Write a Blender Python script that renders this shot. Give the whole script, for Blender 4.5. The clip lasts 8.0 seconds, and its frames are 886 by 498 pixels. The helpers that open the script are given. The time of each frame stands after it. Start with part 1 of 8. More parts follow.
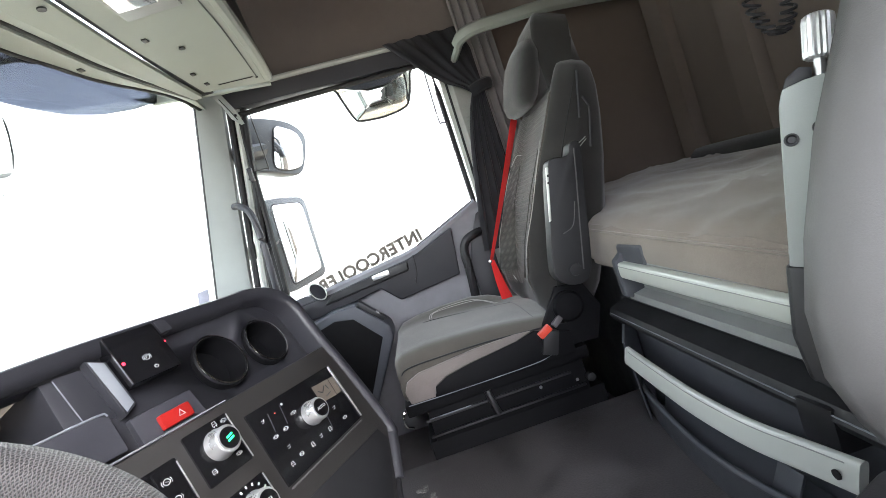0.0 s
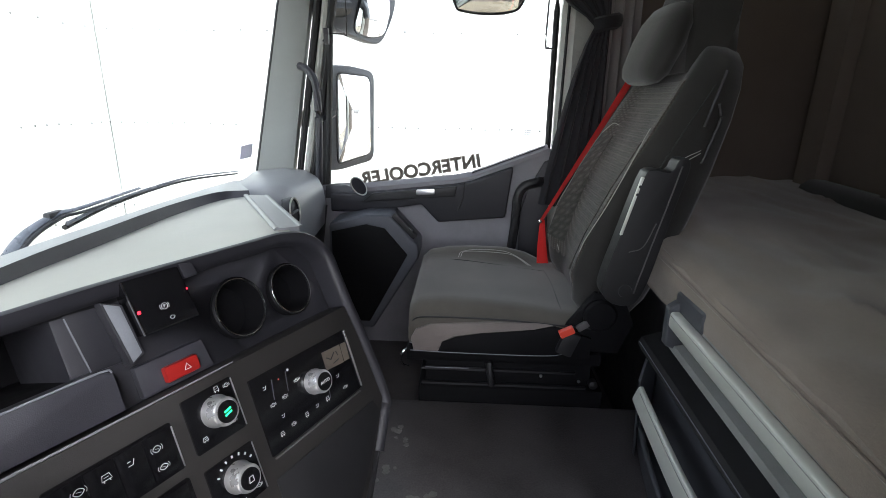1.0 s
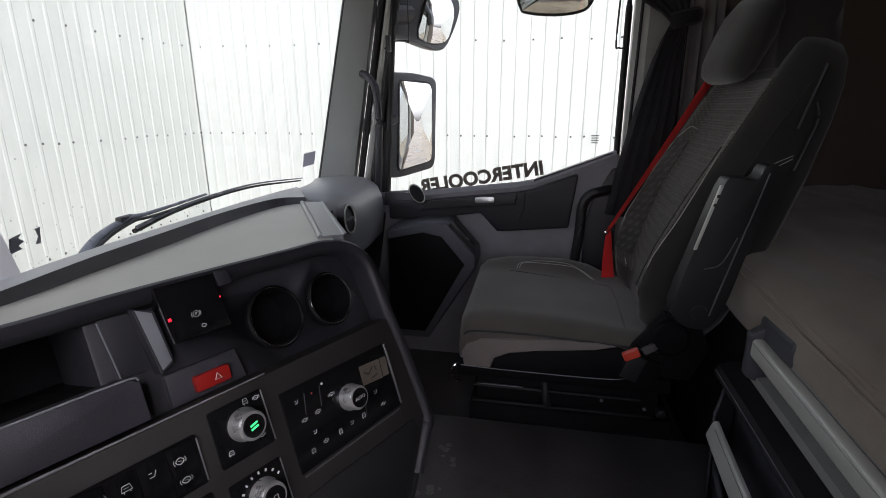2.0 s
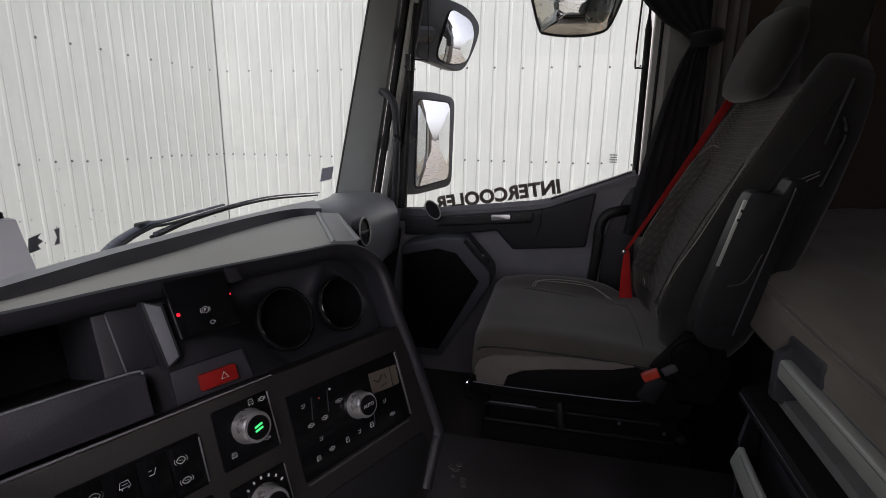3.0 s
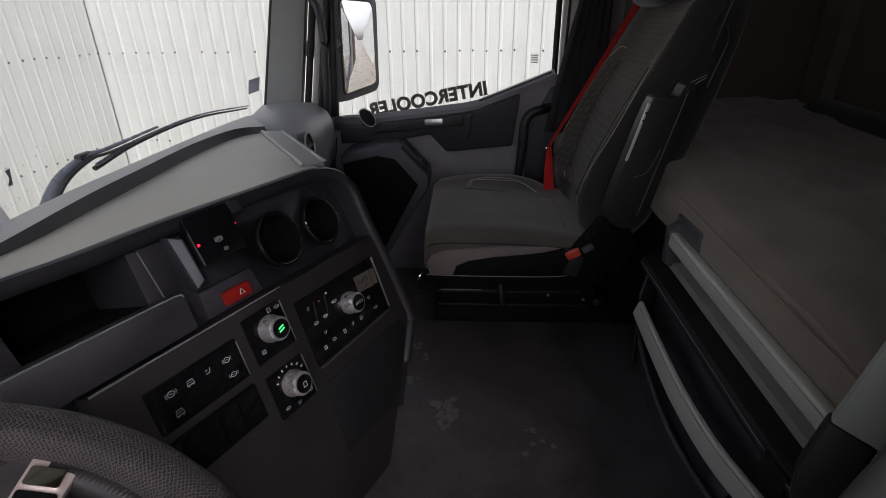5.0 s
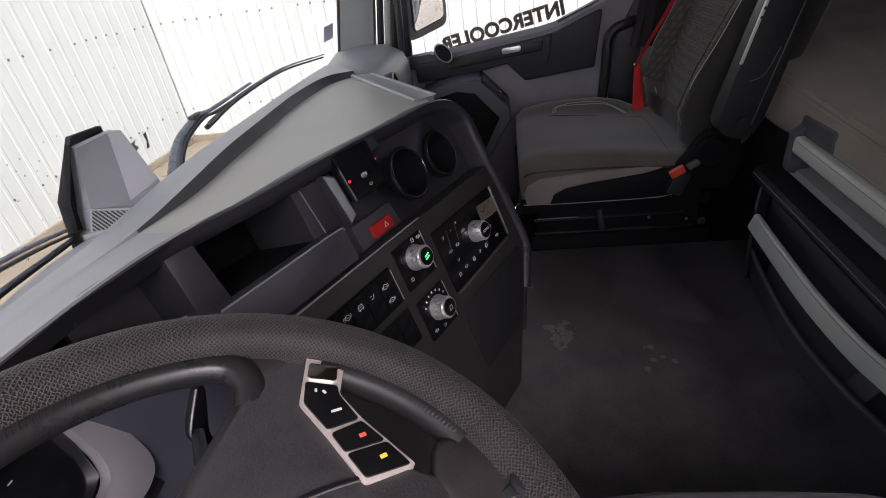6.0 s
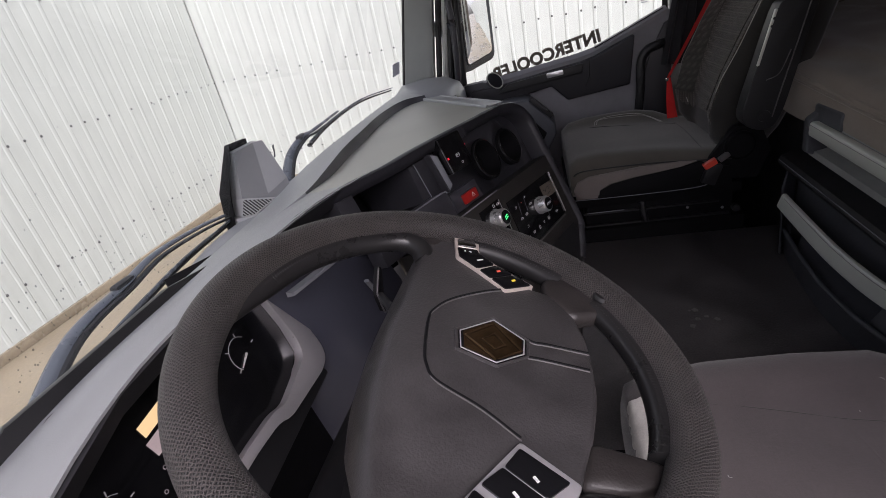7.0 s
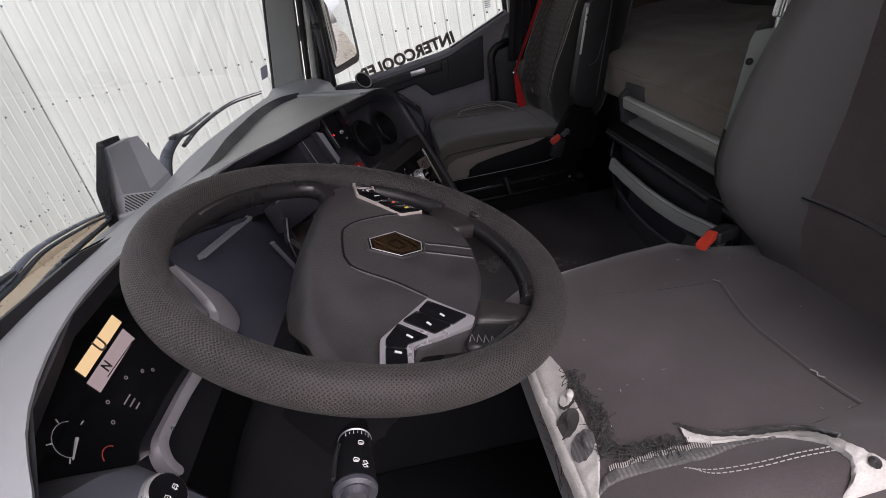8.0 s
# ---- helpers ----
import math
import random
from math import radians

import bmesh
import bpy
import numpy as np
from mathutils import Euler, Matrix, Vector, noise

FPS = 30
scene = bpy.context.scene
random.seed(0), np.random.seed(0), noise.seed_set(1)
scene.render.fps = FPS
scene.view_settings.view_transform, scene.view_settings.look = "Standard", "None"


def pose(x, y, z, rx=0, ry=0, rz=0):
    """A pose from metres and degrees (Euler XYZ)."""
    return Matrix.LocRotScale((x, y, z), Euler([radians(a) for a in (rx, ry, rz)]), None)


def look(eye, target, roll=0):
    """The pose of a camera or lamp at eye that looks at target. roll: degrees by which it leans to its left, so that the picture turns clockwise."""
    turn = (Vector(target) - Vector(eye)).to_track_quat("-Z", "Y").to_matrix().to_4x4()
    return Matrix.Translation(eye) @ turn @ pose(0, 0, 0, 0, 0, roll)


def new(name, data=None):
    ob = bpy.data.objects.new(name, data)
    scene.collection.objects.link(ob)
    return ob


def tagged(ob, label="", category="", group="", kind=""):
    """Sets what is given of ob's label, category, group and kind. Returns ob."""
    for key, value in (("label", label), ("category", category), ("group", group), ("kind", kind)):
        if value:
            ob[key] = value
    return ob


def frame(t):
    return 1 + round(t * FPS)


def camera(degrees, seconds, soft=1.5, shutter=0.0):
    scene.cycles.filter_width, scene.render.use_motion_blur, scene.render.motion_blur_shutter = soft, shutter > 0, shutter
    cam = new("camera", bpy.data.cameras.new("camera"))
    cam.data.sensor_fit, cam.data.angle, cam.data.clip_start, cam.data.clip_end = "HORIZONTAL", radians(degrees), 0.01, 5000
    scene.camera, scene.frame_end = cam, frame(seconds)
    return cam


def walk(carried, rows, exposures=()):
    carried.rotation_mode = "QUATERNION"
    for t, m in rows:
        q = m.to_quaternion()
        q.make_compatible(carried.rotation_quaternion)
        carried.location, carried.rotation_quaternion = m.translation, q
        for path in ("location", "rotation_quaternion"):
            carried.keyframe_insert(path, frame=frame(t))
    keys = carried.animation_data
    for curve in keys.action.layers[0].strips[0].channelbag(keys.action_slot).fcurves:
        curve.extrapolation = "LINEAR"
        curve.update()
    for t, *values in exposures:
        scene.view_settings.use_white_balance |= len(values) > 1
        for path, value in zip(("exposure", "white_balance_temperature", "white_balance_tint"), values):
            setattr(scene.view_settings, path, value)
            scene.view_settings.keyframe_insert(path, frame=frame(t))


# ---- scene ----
cam = camera(83.38, 8.0, soft=0.65)
PATH = [
    (0, (0.0217, -0.7892, 0.5658), (0.1317, 1.2058, 0.4754), -18.08),
    (0.2, (0.0139, -0.7284, 0.6575), (0.0556, 1.2568, 0.4184), -14.35),
    (0.5, (0.0044, -0.6703, 0.7361), (0.0232, 1.2728, 0.2627), -2.80),
    (1, (0.0125, -0.6738, 0.7643), (-0.0689, 1.2398, 0.1884), 1.05),
    (1.5, (0.0423, -0.6335, 0.7669), (-0.2077, 1.2670, 0.1964), 0.10),
    (3, (0.0430, -0.6134, 0.7250), (-0.3779, 1.2893, 0.2749), 0.89),
    (3.5, (0.0400, -0.6217, 0.7453), (-0.3884, 1.2888, 0.3373), 1.29),
    (4, (0.0258, -0.6277, 0.7488), (-0.3707, 1.2835, 0.3130), 1.59),
    (4.5, (-0.0020, -0.6940, 0.7765), (-0.1980, 1.2019, 0.1706), 2.18),
    (4.7, (-0.0012, -0.7185, 0.7889), (-0.1297, 1.1481, 0.0822), 1.16),
    (5.8, (-0.1082, -0.7539, 0.7856), (-0.3052, 0.9464, -0.2489), -6.47),
    (6, (-0.1317, -0.7746, 0.7785), (-0.4325, 0.9151, -0.2484), -8.42),
    (6.5, (-0.1495, -0.9356, 0.7792), (-0.6340, 0.7520, -0.1785), -11.89),
    (7, (-0.1793, -1.0326, 0.7724), (-0.6217, 0.7165, -0.0907), -12.04),
    (7.5, (-0.1962, -1.1175, 0.7547), (-0.4539, 0.6814, -0.0805), -11.49),
    (8, (-0.2000, -1.1805, 0.7369), (-0.1748, 0.6033, -0.1672), -11.93),
]
walk(cam, [(t, look(eye, target, roll)) for t, eye, target, roll in PATH],
     [(0, 3.65, 6100, 12), (0.5, 3.06, 6080, 13), (1.0, 2.6, 6050, 13), (1.5, 1.95, 6100, 16), (2.8, 0.85, 6400, 23), (3.5, 0.7, 6400, 23), (4.5, 0.70, 6400, 23), (5.8, 1.50, 6350, 24), (6.0, 1.52, 6350, 24), (6.5, 1.43, 6350, 24), (7.0, 1.16, 6350, 24), (8.0, 0.98, 6350, 24)])

# ---- world, daylight and exposure ----
world = bpy.data.worlds.new("overcast_sky")
scene.world = world
world.use_nodes = True
wn, wl = world.node_tree.nodes, world.node_tree.links
sky = wn.new("ShaderNodeTexSky")
sky.sky_type = "NISHITA"
sky.sun_disc = False
sky.sun_elevation, sky.sun_rotation = radians(45), radians(147.5)
sky.air_density, sky.dust_density, sky.ozone_density = 1.0, 4.0, 1.0
soft_sky = wn.new("ShaderNodeHueSaturation")
soft_sky.inputs["Saturation"].default_value = 0.2
wl.new(sky.outputs["Color"], soft_sky.inputs["Color"])
wl.new(soft_sky.outputs["Color"], wn["Background"].inputs["Color"])
wn["Background"].inputs["Strength"].default_value = 0.15
sun_data = bpy.data.lights.new("sun", "SUN")
sun_data.energy, sun_data.angle, sun_data.color = 0.78, radians(50), (1.0, 0.96, 0.9)
sun = new("sun", sun_data)
sun.matrix_world = look((0, 0, 30), (-7.0, 11.0, 16.8))

# ---- materials ----
def nodes_of(m):
    m.use_nodes = True
    return m.node_tree.nodes, m.node_tree.links, m.node_tree.nodes["Principled BSDF"]


def surface(name, col, rough=0.5, metal=0.0, var=0.12, grain=400.0, bump=0.15, wear=9.0, spec=0.5, rough_var=0.12, coat=0.0, dist=0.001, dust=0.0, speck=0.5, stretch=None):
    """A two-scale surface: fine grain relief and broad uneven wear."""
    m = bpy.data.materials.new(name)
    n, l, p = nodes_of(m)
    tc = n.new("ShaderNodeTexCoord")
    big = n.new("ShaderNodeTexNoise")
    big.inputs["Scale"].default_value, big.inputs["Detail"].default_value, big.inputs["Roughness"].default_value = wear, 6, 0.65
    fine = n.new("ShaderNodeTexNoise")
    fine.inputs["Scale"].default_value, fine.inputs["Detail"].default_value = grain, 3
    if stretch:
        mp = n.new("ShaderNodeMapping")
        mp.inputs["Scale"].default_value = stretch
        l.new(tc.outputs["Object"], mp.inputs["Vector"])
        l.new(mp.outputs["Vector"], big.inputs["Vector"])
    else:
        l.new(tc.outputs["Object"], big.inputs["Vector"])
    l.new(tc.outputs["Object"], fine.inputs["Vector"])
    ramp = n.new("ShaderNodeMapRange")
    ramp.inputs["From Min"].default_value, ramp.inputs["From Max"].default_value = 0.3, 0.7
    l.new(big.outputs["Fac"], ramp.inputs["Value"])
    mix = n.new("ShaderNodeMix")
    mix.data_type = "RGBA"
    dark = tuple(c * (1 - var) for c in col)
    light = tuple(min(1, c * (1 + var)) + dust for c in col)
    mix.inputs["A"].default_value, mix.inputs["B"].default_value = (*dark, 1), (*light, 1)
    grainy = n.new("ShaderNodeMath")
    grainy.operation = "MULTIPLY_ADD"
    l.new(fine.outputs["Fac"], grainy.inputs[0])
    grainy.inputs[1].default_value = speck * 2
    shift = n.new("ShaderNodeMath")
    shift.operation = "SUBTRACT"
    l.new(ramp.outputs["Result"], shift.inputs[0])
    shift.inputs[1].default_value = speck
    l.new(shift.outputs[0], grainy.inputs[2])
    mix.clamp_factor = False
    l.new(grainy.outputs[0], mix.inputs["Factor"])
    l.new(mix.outputs["Result"], p.inputs["Base Color"])
    rr = n.new("ShaderNodeMapRange")
    rr.inputs["To Min"].default_value, rr.inputs["To Max"].default_value = max(0.02, rough - rough_var), min(1, rough + rough_var)
    rr.inputs["From Min"].default_value, rr.inputs["From Max"].default_value = 0.3, 0.7
    l.new(big.outputs["Fac"], rr.inputs["Value"])
    l.new(rr.outputs["Result"], p.inputs["Roughness"])
    bm_ = n.new("ShaderNodeBump")
    bm_.inputs["Strength"].default_value, bm_.inputs["Distance"].default_value = bump, dist
    l.new(fine.outputs["Fac"], bm_.inputs["Height"])
    l.new(bm_.outputs["Normal"], p.inputs["Normal"])
    p.inputs["Metallic"].default_value = metal
    p.inputs["Specular IOR Level"].default_value = spec
    p.inputs["Coat Weight"].default_value = coat
    return m


def woven(name, col, col2, scale=700.0, bump=0.5, wear=7.0, sheen=0.3, dist=0.001, diamond=0.0):
    """Woven cloth: crossed threads, two tones, worn patches and a slight sheen."""
    m = bpy.data.materials.new(name)
    n, l, p = nodes_of(m)
    tc = n.new("ShaderNodeTexCoord")
    heights = []
    for axis in (0, 1):
        if scale > 5000:
            # threads too fine to tell apart: crossed streaks of noise
            w = n.new("ShaderNodeTexNoise")
            w.inputs["Scale"].default_value, w.inputs["Detail"].default_value = 420, 2
            mp = n.new("ShaderNodeMapping")
            mp.inputs["Scale"].default_value = (0.35, 1.6, 1) if axis else (1.6, 0.35, 1)
            l.new(tc.outputs["Object"], mp.inputs["Vector"])
            l.new(mp.outputs["Vector"], w.inputs["Vector"])
            heights.append(w)
            continue
        w = n.new("ShaderNodeTexWave")
        w.wave_type, w.bands_direction = "BANDS", "DIAGONAL" if diamond else ("X" if axis else "Z")
        w.inputs["Scale"].default_value, w.inputs["Distortion"].default_value = scale / 20, 0.6
        w.inputs["Detail"].default_value, w.inputs["Detail Scale"].default_value = 1, 3
        if diamond:
            mp = n.new("ShaderNodeMapping")
            mp.inputs["Rotation"].default_value = (0, 0 if axis else radians(90), 0)
            l.new(tc.outputs["Object"], mp.inputs["Vector"])
            l.new(mp.outputs["Vector"], w.inputs["Vector"])
        else:
            l.new(tc.outputs["Object"], w.inputs["Vector"])
        heights.append(w)
    mul = n.new("ShaderNodeMath")
    mul.operation = "MULTIPLY"
    l.new(heights[0].outputs["Fac"], mul.inputs[0])
    l.new(heights[1].outputs["Fac"], mul.inputs[1])
    fuzz = n.new("ShaderNodeTexNoise")
    fuzz.inputs["Scale"].default_value, fuzz.inputs["Detail"].default_value = 900, 4
    l.new(tc.outputs["Object"], fuzz.inputs["Vector"])
    add = n.new("ShaderNodeMath")
    add.operation = "ADD"
    l.new(mul.outputs[0], add.inputs[0])
    l.new(fuzz.outputs["Fac"], add.inputs[1])
    big = n.new("ShaderNodeTexNoise")
    big.inputs["Scale"].default_value, big.inputs["Detail"].default_value = wear, 7
    l.new(tc.outputs["Object"], big.inputs["Vector"])
    mix = n.new("ShaderNodeMix")
    mix.data_type = "RGBA"
    mix.inputs["A"].default_value, mix.inputs["B"].default_value = (*col, 1), (*col2, 1)
    blend = n.new("ShaderNodeMath")
    blend.operation = "MULTIPLY_ADD"
    l.new(add.outputs[0], blend.inputs[0])
    blend.inputs[1].default_value = 0.45
    l.new(big.outputs["Fac"], blend.inputs[2])
    rng = n.new("ShaderNodeMapRange")
    rng.inputs["From Min"].default_value, rng.inputs["From Max"].default_value = 0.45, 1.15
    l.new(blend.outputs[0], rng.inputs["Value"])
    l.new(rng.outputs["Result"], mix.inputs["Factor"])
    l.new(mix.outputs["Result"], p.inputs["Base Color"])
    b = n.new("ShaderNodeBump")
    b.inputs["Strength"].default_value, b.inputs["Distance"].default_value = bump, dist
    l.new(add.outputs[0], b.inputs["Height"])
    l.new(b.outputs["Normal"], p.inputs["Normal"])
    p.inputs["Roughness"].default_value = 0.9
    p.inputs["Sheen Weight"].default_value = sheen
    p.inputs["Specular IOR Level"].default_value = 0.2
    return m


def pane_glass(name, tint=(0.93, 0.96, 0.95), gain=0.9):
    """Thin window glass: clear, with a mirror share that follows the Fresnel law."""
    m = bpy.data.materials.new(name)
    m.use_nodes = True
    n, l = m.node_tree.nodes, m.node_tree.links
    n.remove(n["Principled BSDF"])
    clear, gloss, mix, fr = n.new("ShaderNodeBsdfTransparent"), n.new("ShaderNodeBsdfGlossy"), n.new("ShaderNodeMixShader"), n.new("ShaderNodeFresnel")
    clear.inputs["Color"].default_value = (*tint, 1)
    gloss.inputs["Roughness"].default_value = 0.01
    fr.inputs["IOR"].default_value = 1.45
    k = n.new("ShaderNodeMath")
    k.operation = "MULTIPLY"
    k.inputs[1].default_value = gain
    l.new(fr.outputs[0], k.inputs[0])
    l.new(k.outputs[0], mix.inputs[0])
    l.new(clear.outputs[0], mix.inputs[1])
    l.new(gloss.outputs[0], mix.inputs[2])
    l.new(mix.outputs[0], n["Material Output"].inputs[0])
    return m


def glow(name, col, strength):
    m = bpy.data.materials.new(name)
    n, l, p = nodes_of(m)
    p.inputs["Base Color"].default_value = (*[c * 0.3 for c in col], 1)
    p.inputs["Emission Color"].default_value = (*col, 1)
    p.inputs["Emission Strength"].default_value = strength
    return m


M_BLACK = surface("black_plastic", (0.013, 0.013, 0.0145), 0.5, grain=900, bump=0.12)
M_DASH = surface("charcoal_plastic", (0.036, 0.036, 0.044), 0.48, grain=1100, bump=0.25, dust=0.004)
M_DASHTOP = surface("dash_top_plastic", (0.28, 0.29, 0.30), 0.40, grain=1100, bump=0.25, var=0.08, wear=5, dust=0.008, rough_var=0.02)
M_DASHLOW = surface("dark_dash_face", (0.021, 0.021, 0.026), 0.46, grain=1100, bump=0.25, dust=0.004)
M_PLATE = surface("brown_black_plate", (0.021, 0.0195, 0.0185), 0.45, grain=1100, bump=0.25, dust=0.004)
M_TRAY = surface("tray_rubber", (0.34, 0.34, 0.30), 0.42, grain=1500, bump=0.12, var=0.08, wear=4, dust=0.01, rough_var=0.02)
M_DOOR = surface("door_panel_grey", (0.21, 0.205, 0.225), 0.55, grain=1000, bump=0.25)
M_DOORDARK = surface("door_panel_dark", (0.02, 0.02, 0.025), 0.5, grain=1000, bump=0.2)
M_PILLAR = surface("pillar_trim_grey", (0.30, 0.32, 0.305), 0.6, grain=900, bump=0.12, var=0.05)
M_SEAL = surface("door_seal_rubber", (0.012, 0.012, 0.013), 0.6, grain=600, bump=0.1)
M_SEALGREY = surface("painted_door_edge", (0.42, 0.43, 0.40), 0.35, grain=300, bump=0.03)
M_HEAD = surface("headliner_brown_grey", (0.17, 0.145, 0.13), 0.95, grain=1500, bump=0.4, var=0.08)
M_SHELF = surface("overhead_shelf_grey", (0.255, 0.275, 0.245), 0.6, grain=900, bump=0.15, var=0.07)
M_WALLREAR = surface("rear_wall_lining", (0.135, 0.108, 0.09), 0.9, grain=1500, bump=0.4, var=0.12, wear=4)
M_FLOOR = surface("rubber_floor", (0.068, 0.062, 0.063), 0.5, grain=260, bump=0.35, var=0.42, wear=9, dist=0.002, rough_var=0.2, dust=0.012)
M_FLAKE = surface("dried_white_dirt", (0.16, 0.156, 0.15), 0.9, grain=200, bump=0.4, var=0.3)
M_FABRIC = woven("seat_fabric_dark", (0.061, 0.0565, 0.048), (0.124, 0.115, 0.098), scale=7500, bump=0.35)
M_FABRIC2 = woven("seat_fabric_ribbed", (0.020, 0.018, 0.016), (0.115, 0.104, 0.088), scale=1000, bump=0.7, dist=0.002)
M_DIAMOND = woven("seat_fabric_diamond", (0.024, 0.024, 0.022), (0.095, 0.09, 0.08), scale=420, bump=0.8, dist=0.002, diamond=1.0)
M_SEATSIDE = woven("seat_side_cloth_black", (0.017, 0.0165, 0.016), (0.042, 0.040, 0.037), scale=7500, bump=0.35)
M_NAVY = surface("navy_black_plastic", (0.032, 0.034, 0.048), 0.40, grain=900, bump=0.12)
M_KNIT = woven("seat_side_knit_beige", (0.14, 0.121, 0.111), (0.245, 0.215, 0.198), scale=7500, bump=0.5)
M_DSEAT = woven("driver_seat_fabric", (0.046, 0.039, 0.0395), (0.088, 0.0745, 0.075), scale=7500, bump=0.3)
M_DSEATSIDE = surface("driver_seat_vinyl", (0.077, 0.075, 0.074), 0.55, grain=900, bump=0.2, dist=0.001, var=0.08)
M_STITCH = surface("pale_thread", (0.42, 0.41, 0.38), 0.8, grain=900, bump=0.3)
M_FOAM = surface("torn_white_foam", (0.53, 0.51, 0.475), 0.95, grain=420, bump=0.4, var=0.2, wear=30, dist=0.0016)
M_MESHCLOTH = woven("grey_backing_mesh", (0.035, 0.034, 0.034), (0.145, 0.14, 0.135), scale=1300, bump=0.6)
M_BELT = woven("red_webbing", (0.68, 0.022, 0.022), (0.86, 0.05, 0.045), scale=7500, bump=0.4, sheen=0.1)
M_RED = surface("red_plastic", (0.30, 0.013, 0.010), 0.35, grain=700, bump=0.05)
M_BUCKLE = surface("orange_red_plastic", (0.66, 0.065, 0.035), 0.35, grain=700, bump=0.05)
M_SILVER = surface("silver_painted_bar", (0.55, 0.57, 0.525), 0.3, metal=0.12, grain=500, bump=0.04, var=0.02, speck=0.0, rough_var=0.02)
M_ALU = surface("brushed_aluminium", (0.62, 0.62, 0.63), 0.32, metal=0.9, grain=700, bump=0.05, var=0.05)
M_TRIM = surface("lilac_silver_trim", (0.56, 0.545, 0.57), 0.34, metal=0.65, grain=700, bump=0.05, var=0.05)
M_HOUSING = surface("bluish_housing_plastic", (0.075, 0.08, 0.095), 0.5, grain=900, bump=0.2)
M_KNOB = surface("satin_silver_knob", (0.60, 0.60, 0.60), 0.32, metal=0.7, grain=700, bump=0.08, var=0.05)
M_CHROME = surface("chrome_trim", (0.75, 0.75, 0.76), 0.12, metal=1.0, grain=300, bump=0.01, var=0.03, rough_var=0.03)
M_GREYBAR = surface("bluish_grey_trim", (0.19, 0.20, 0.22), 0.45, grain=900, bump=0.1)
M_GLOSSBLACK = surface("gloss_black_panel", (0.006, 0.006, 0.007), 0.14, grain=300, bump=0.01, rough_var=0.05, var=0.1)
M_ICON = surface("white_print", (0.55, 0.55, 0.54), 0.6, grain=300, bump=0.0, var=0.03)
M_ICONRED = surface("red_print", (0.75, 0.10, 0.06), 0.6, grain=300, bump=0.0, var=0.03)
M_ICONYEL = surface("yellow_print", (0.75, 0.55, 0.05), 0.6, grain=300, bump=0.0, var=0.03)
M_PALE = surface("pale_button_frame", (0.55, 0.48, 0.44), 0.34, metal=0.4, grain=600, bump=0.05)
M_LCD = surface("lcd_beige", (0.13, 0.11, 0.09), 0.4, grain=300, bump=0.0, var=0.05)
M_LEDRED = glow("red_indicator", (1.0, 0.02, 0.04), 0.6)
M_LEDGREEN = glow("green_indicator", (0.03, 0.9, 0.2), 0.7)
M_DISPGOLD = glow("gold_display_field", (0.72, 0.52, 0.26), 0.55)
M_DISPDIM = glow("dim_display_symbols", (0.42, 0.36, 0.36), 0.12)
M_DISPMAUVE = glow("mauve_display_field", (0.42, 0.34, 0.33), 0.35)
M_MATTRESS = woven("bunk_cover_grey_beige", (0.158, 0.131, 0.110), (0.292, 0.246, 0.208), scale=8500, bump=0.4, wear=5)
M_BUNKPLASTIC = surface("bunk_unit_plastic", (0.066, 0.069, 0.078), 0.5, grain=900, bump=0.25, dust=0.006)
M_BUNKGREY = surface("bunk_channel_grey", (0.25, 0.255, 0.248), 0.5, grain=800, bump=0.2, var=0.15, wear=14)
M_CURTAIN = woven("dark_curtain_cloth", (0.012, 0.012, 0.014), (0.032, 0.032, 0.036), scale=9000, bump=0.3, sheen=0.15)
M_CURTAINGREY = woven("grey_curtain_cloth", (0.12, 0.11, 0.11), (0.22, 0.205, 0.20), scale=9000, bump=0.3)
M_WHITEMET = surface("white_steel_cladding", (0.435, 0.46, 0.432), 0.5, grain=60, bump=0.05, var=0.09, wear=1.2, dist=0.003, speck=0.2, stretch=(7.0, 7.0, 0.7))
M_BOLT = surface("grey_bolt_heads", (0.06, 0.062, 0.06), 0.7, metal=0.0, grain=300, bump=0.1)
M_GROUND = surface("wet_concrete_yard", (0.23, 0.19, 0.135), 0.35, grain=30, bump=0.4, var=0.30, wear=0.9, dist=0.01, rough_var=0.22)
M_STICKER = surface("lilac_grey_sticker", (0.78, 0.77, 0.90), 0.6, grain=200, bump=0.0, var=0.05)
M_LETTER = surface("dark_window_lettering", (0.13, 0.112, 0.092), 0.6, grain=200, bump=0.0)
M_MIRROR = surface("mirror_glass", (0.90, 0.91, 0.91), 0.02, metal=1.0, grain=50, bump=0.0, var=0.02, rough_var=0.01)
M_MIRRORBODY = surface("mirror_housing_plastic", (0.055, 0.060, 0.070), 0.5, grain=900, bump=0.15)
M_GLASS = pane_glass("window_glass")
M_VISOR = pane_glass("smoked_sun_visor", (0.31, 0.325, 0.36), 0.6)
M_CLEAR = pane_glass("window_glass_outer", (0.97, 0.98, 0.98), 0.0)
# blue grey base colour carries the sky's reflection on the wet steel
M_WIPER = surface("wiper_steel", (0.10, 0.112, 0.135), 0.28, grain=300, bump=0.05)
M_DROP = pane_glass("rain_drop", (0.70, 0.72, 0.73), 0.0)
M_COVERWALL = surface("cab_lining", (0.16, 0.155, 0.15), 0.8, grain=600, bump=0.2)


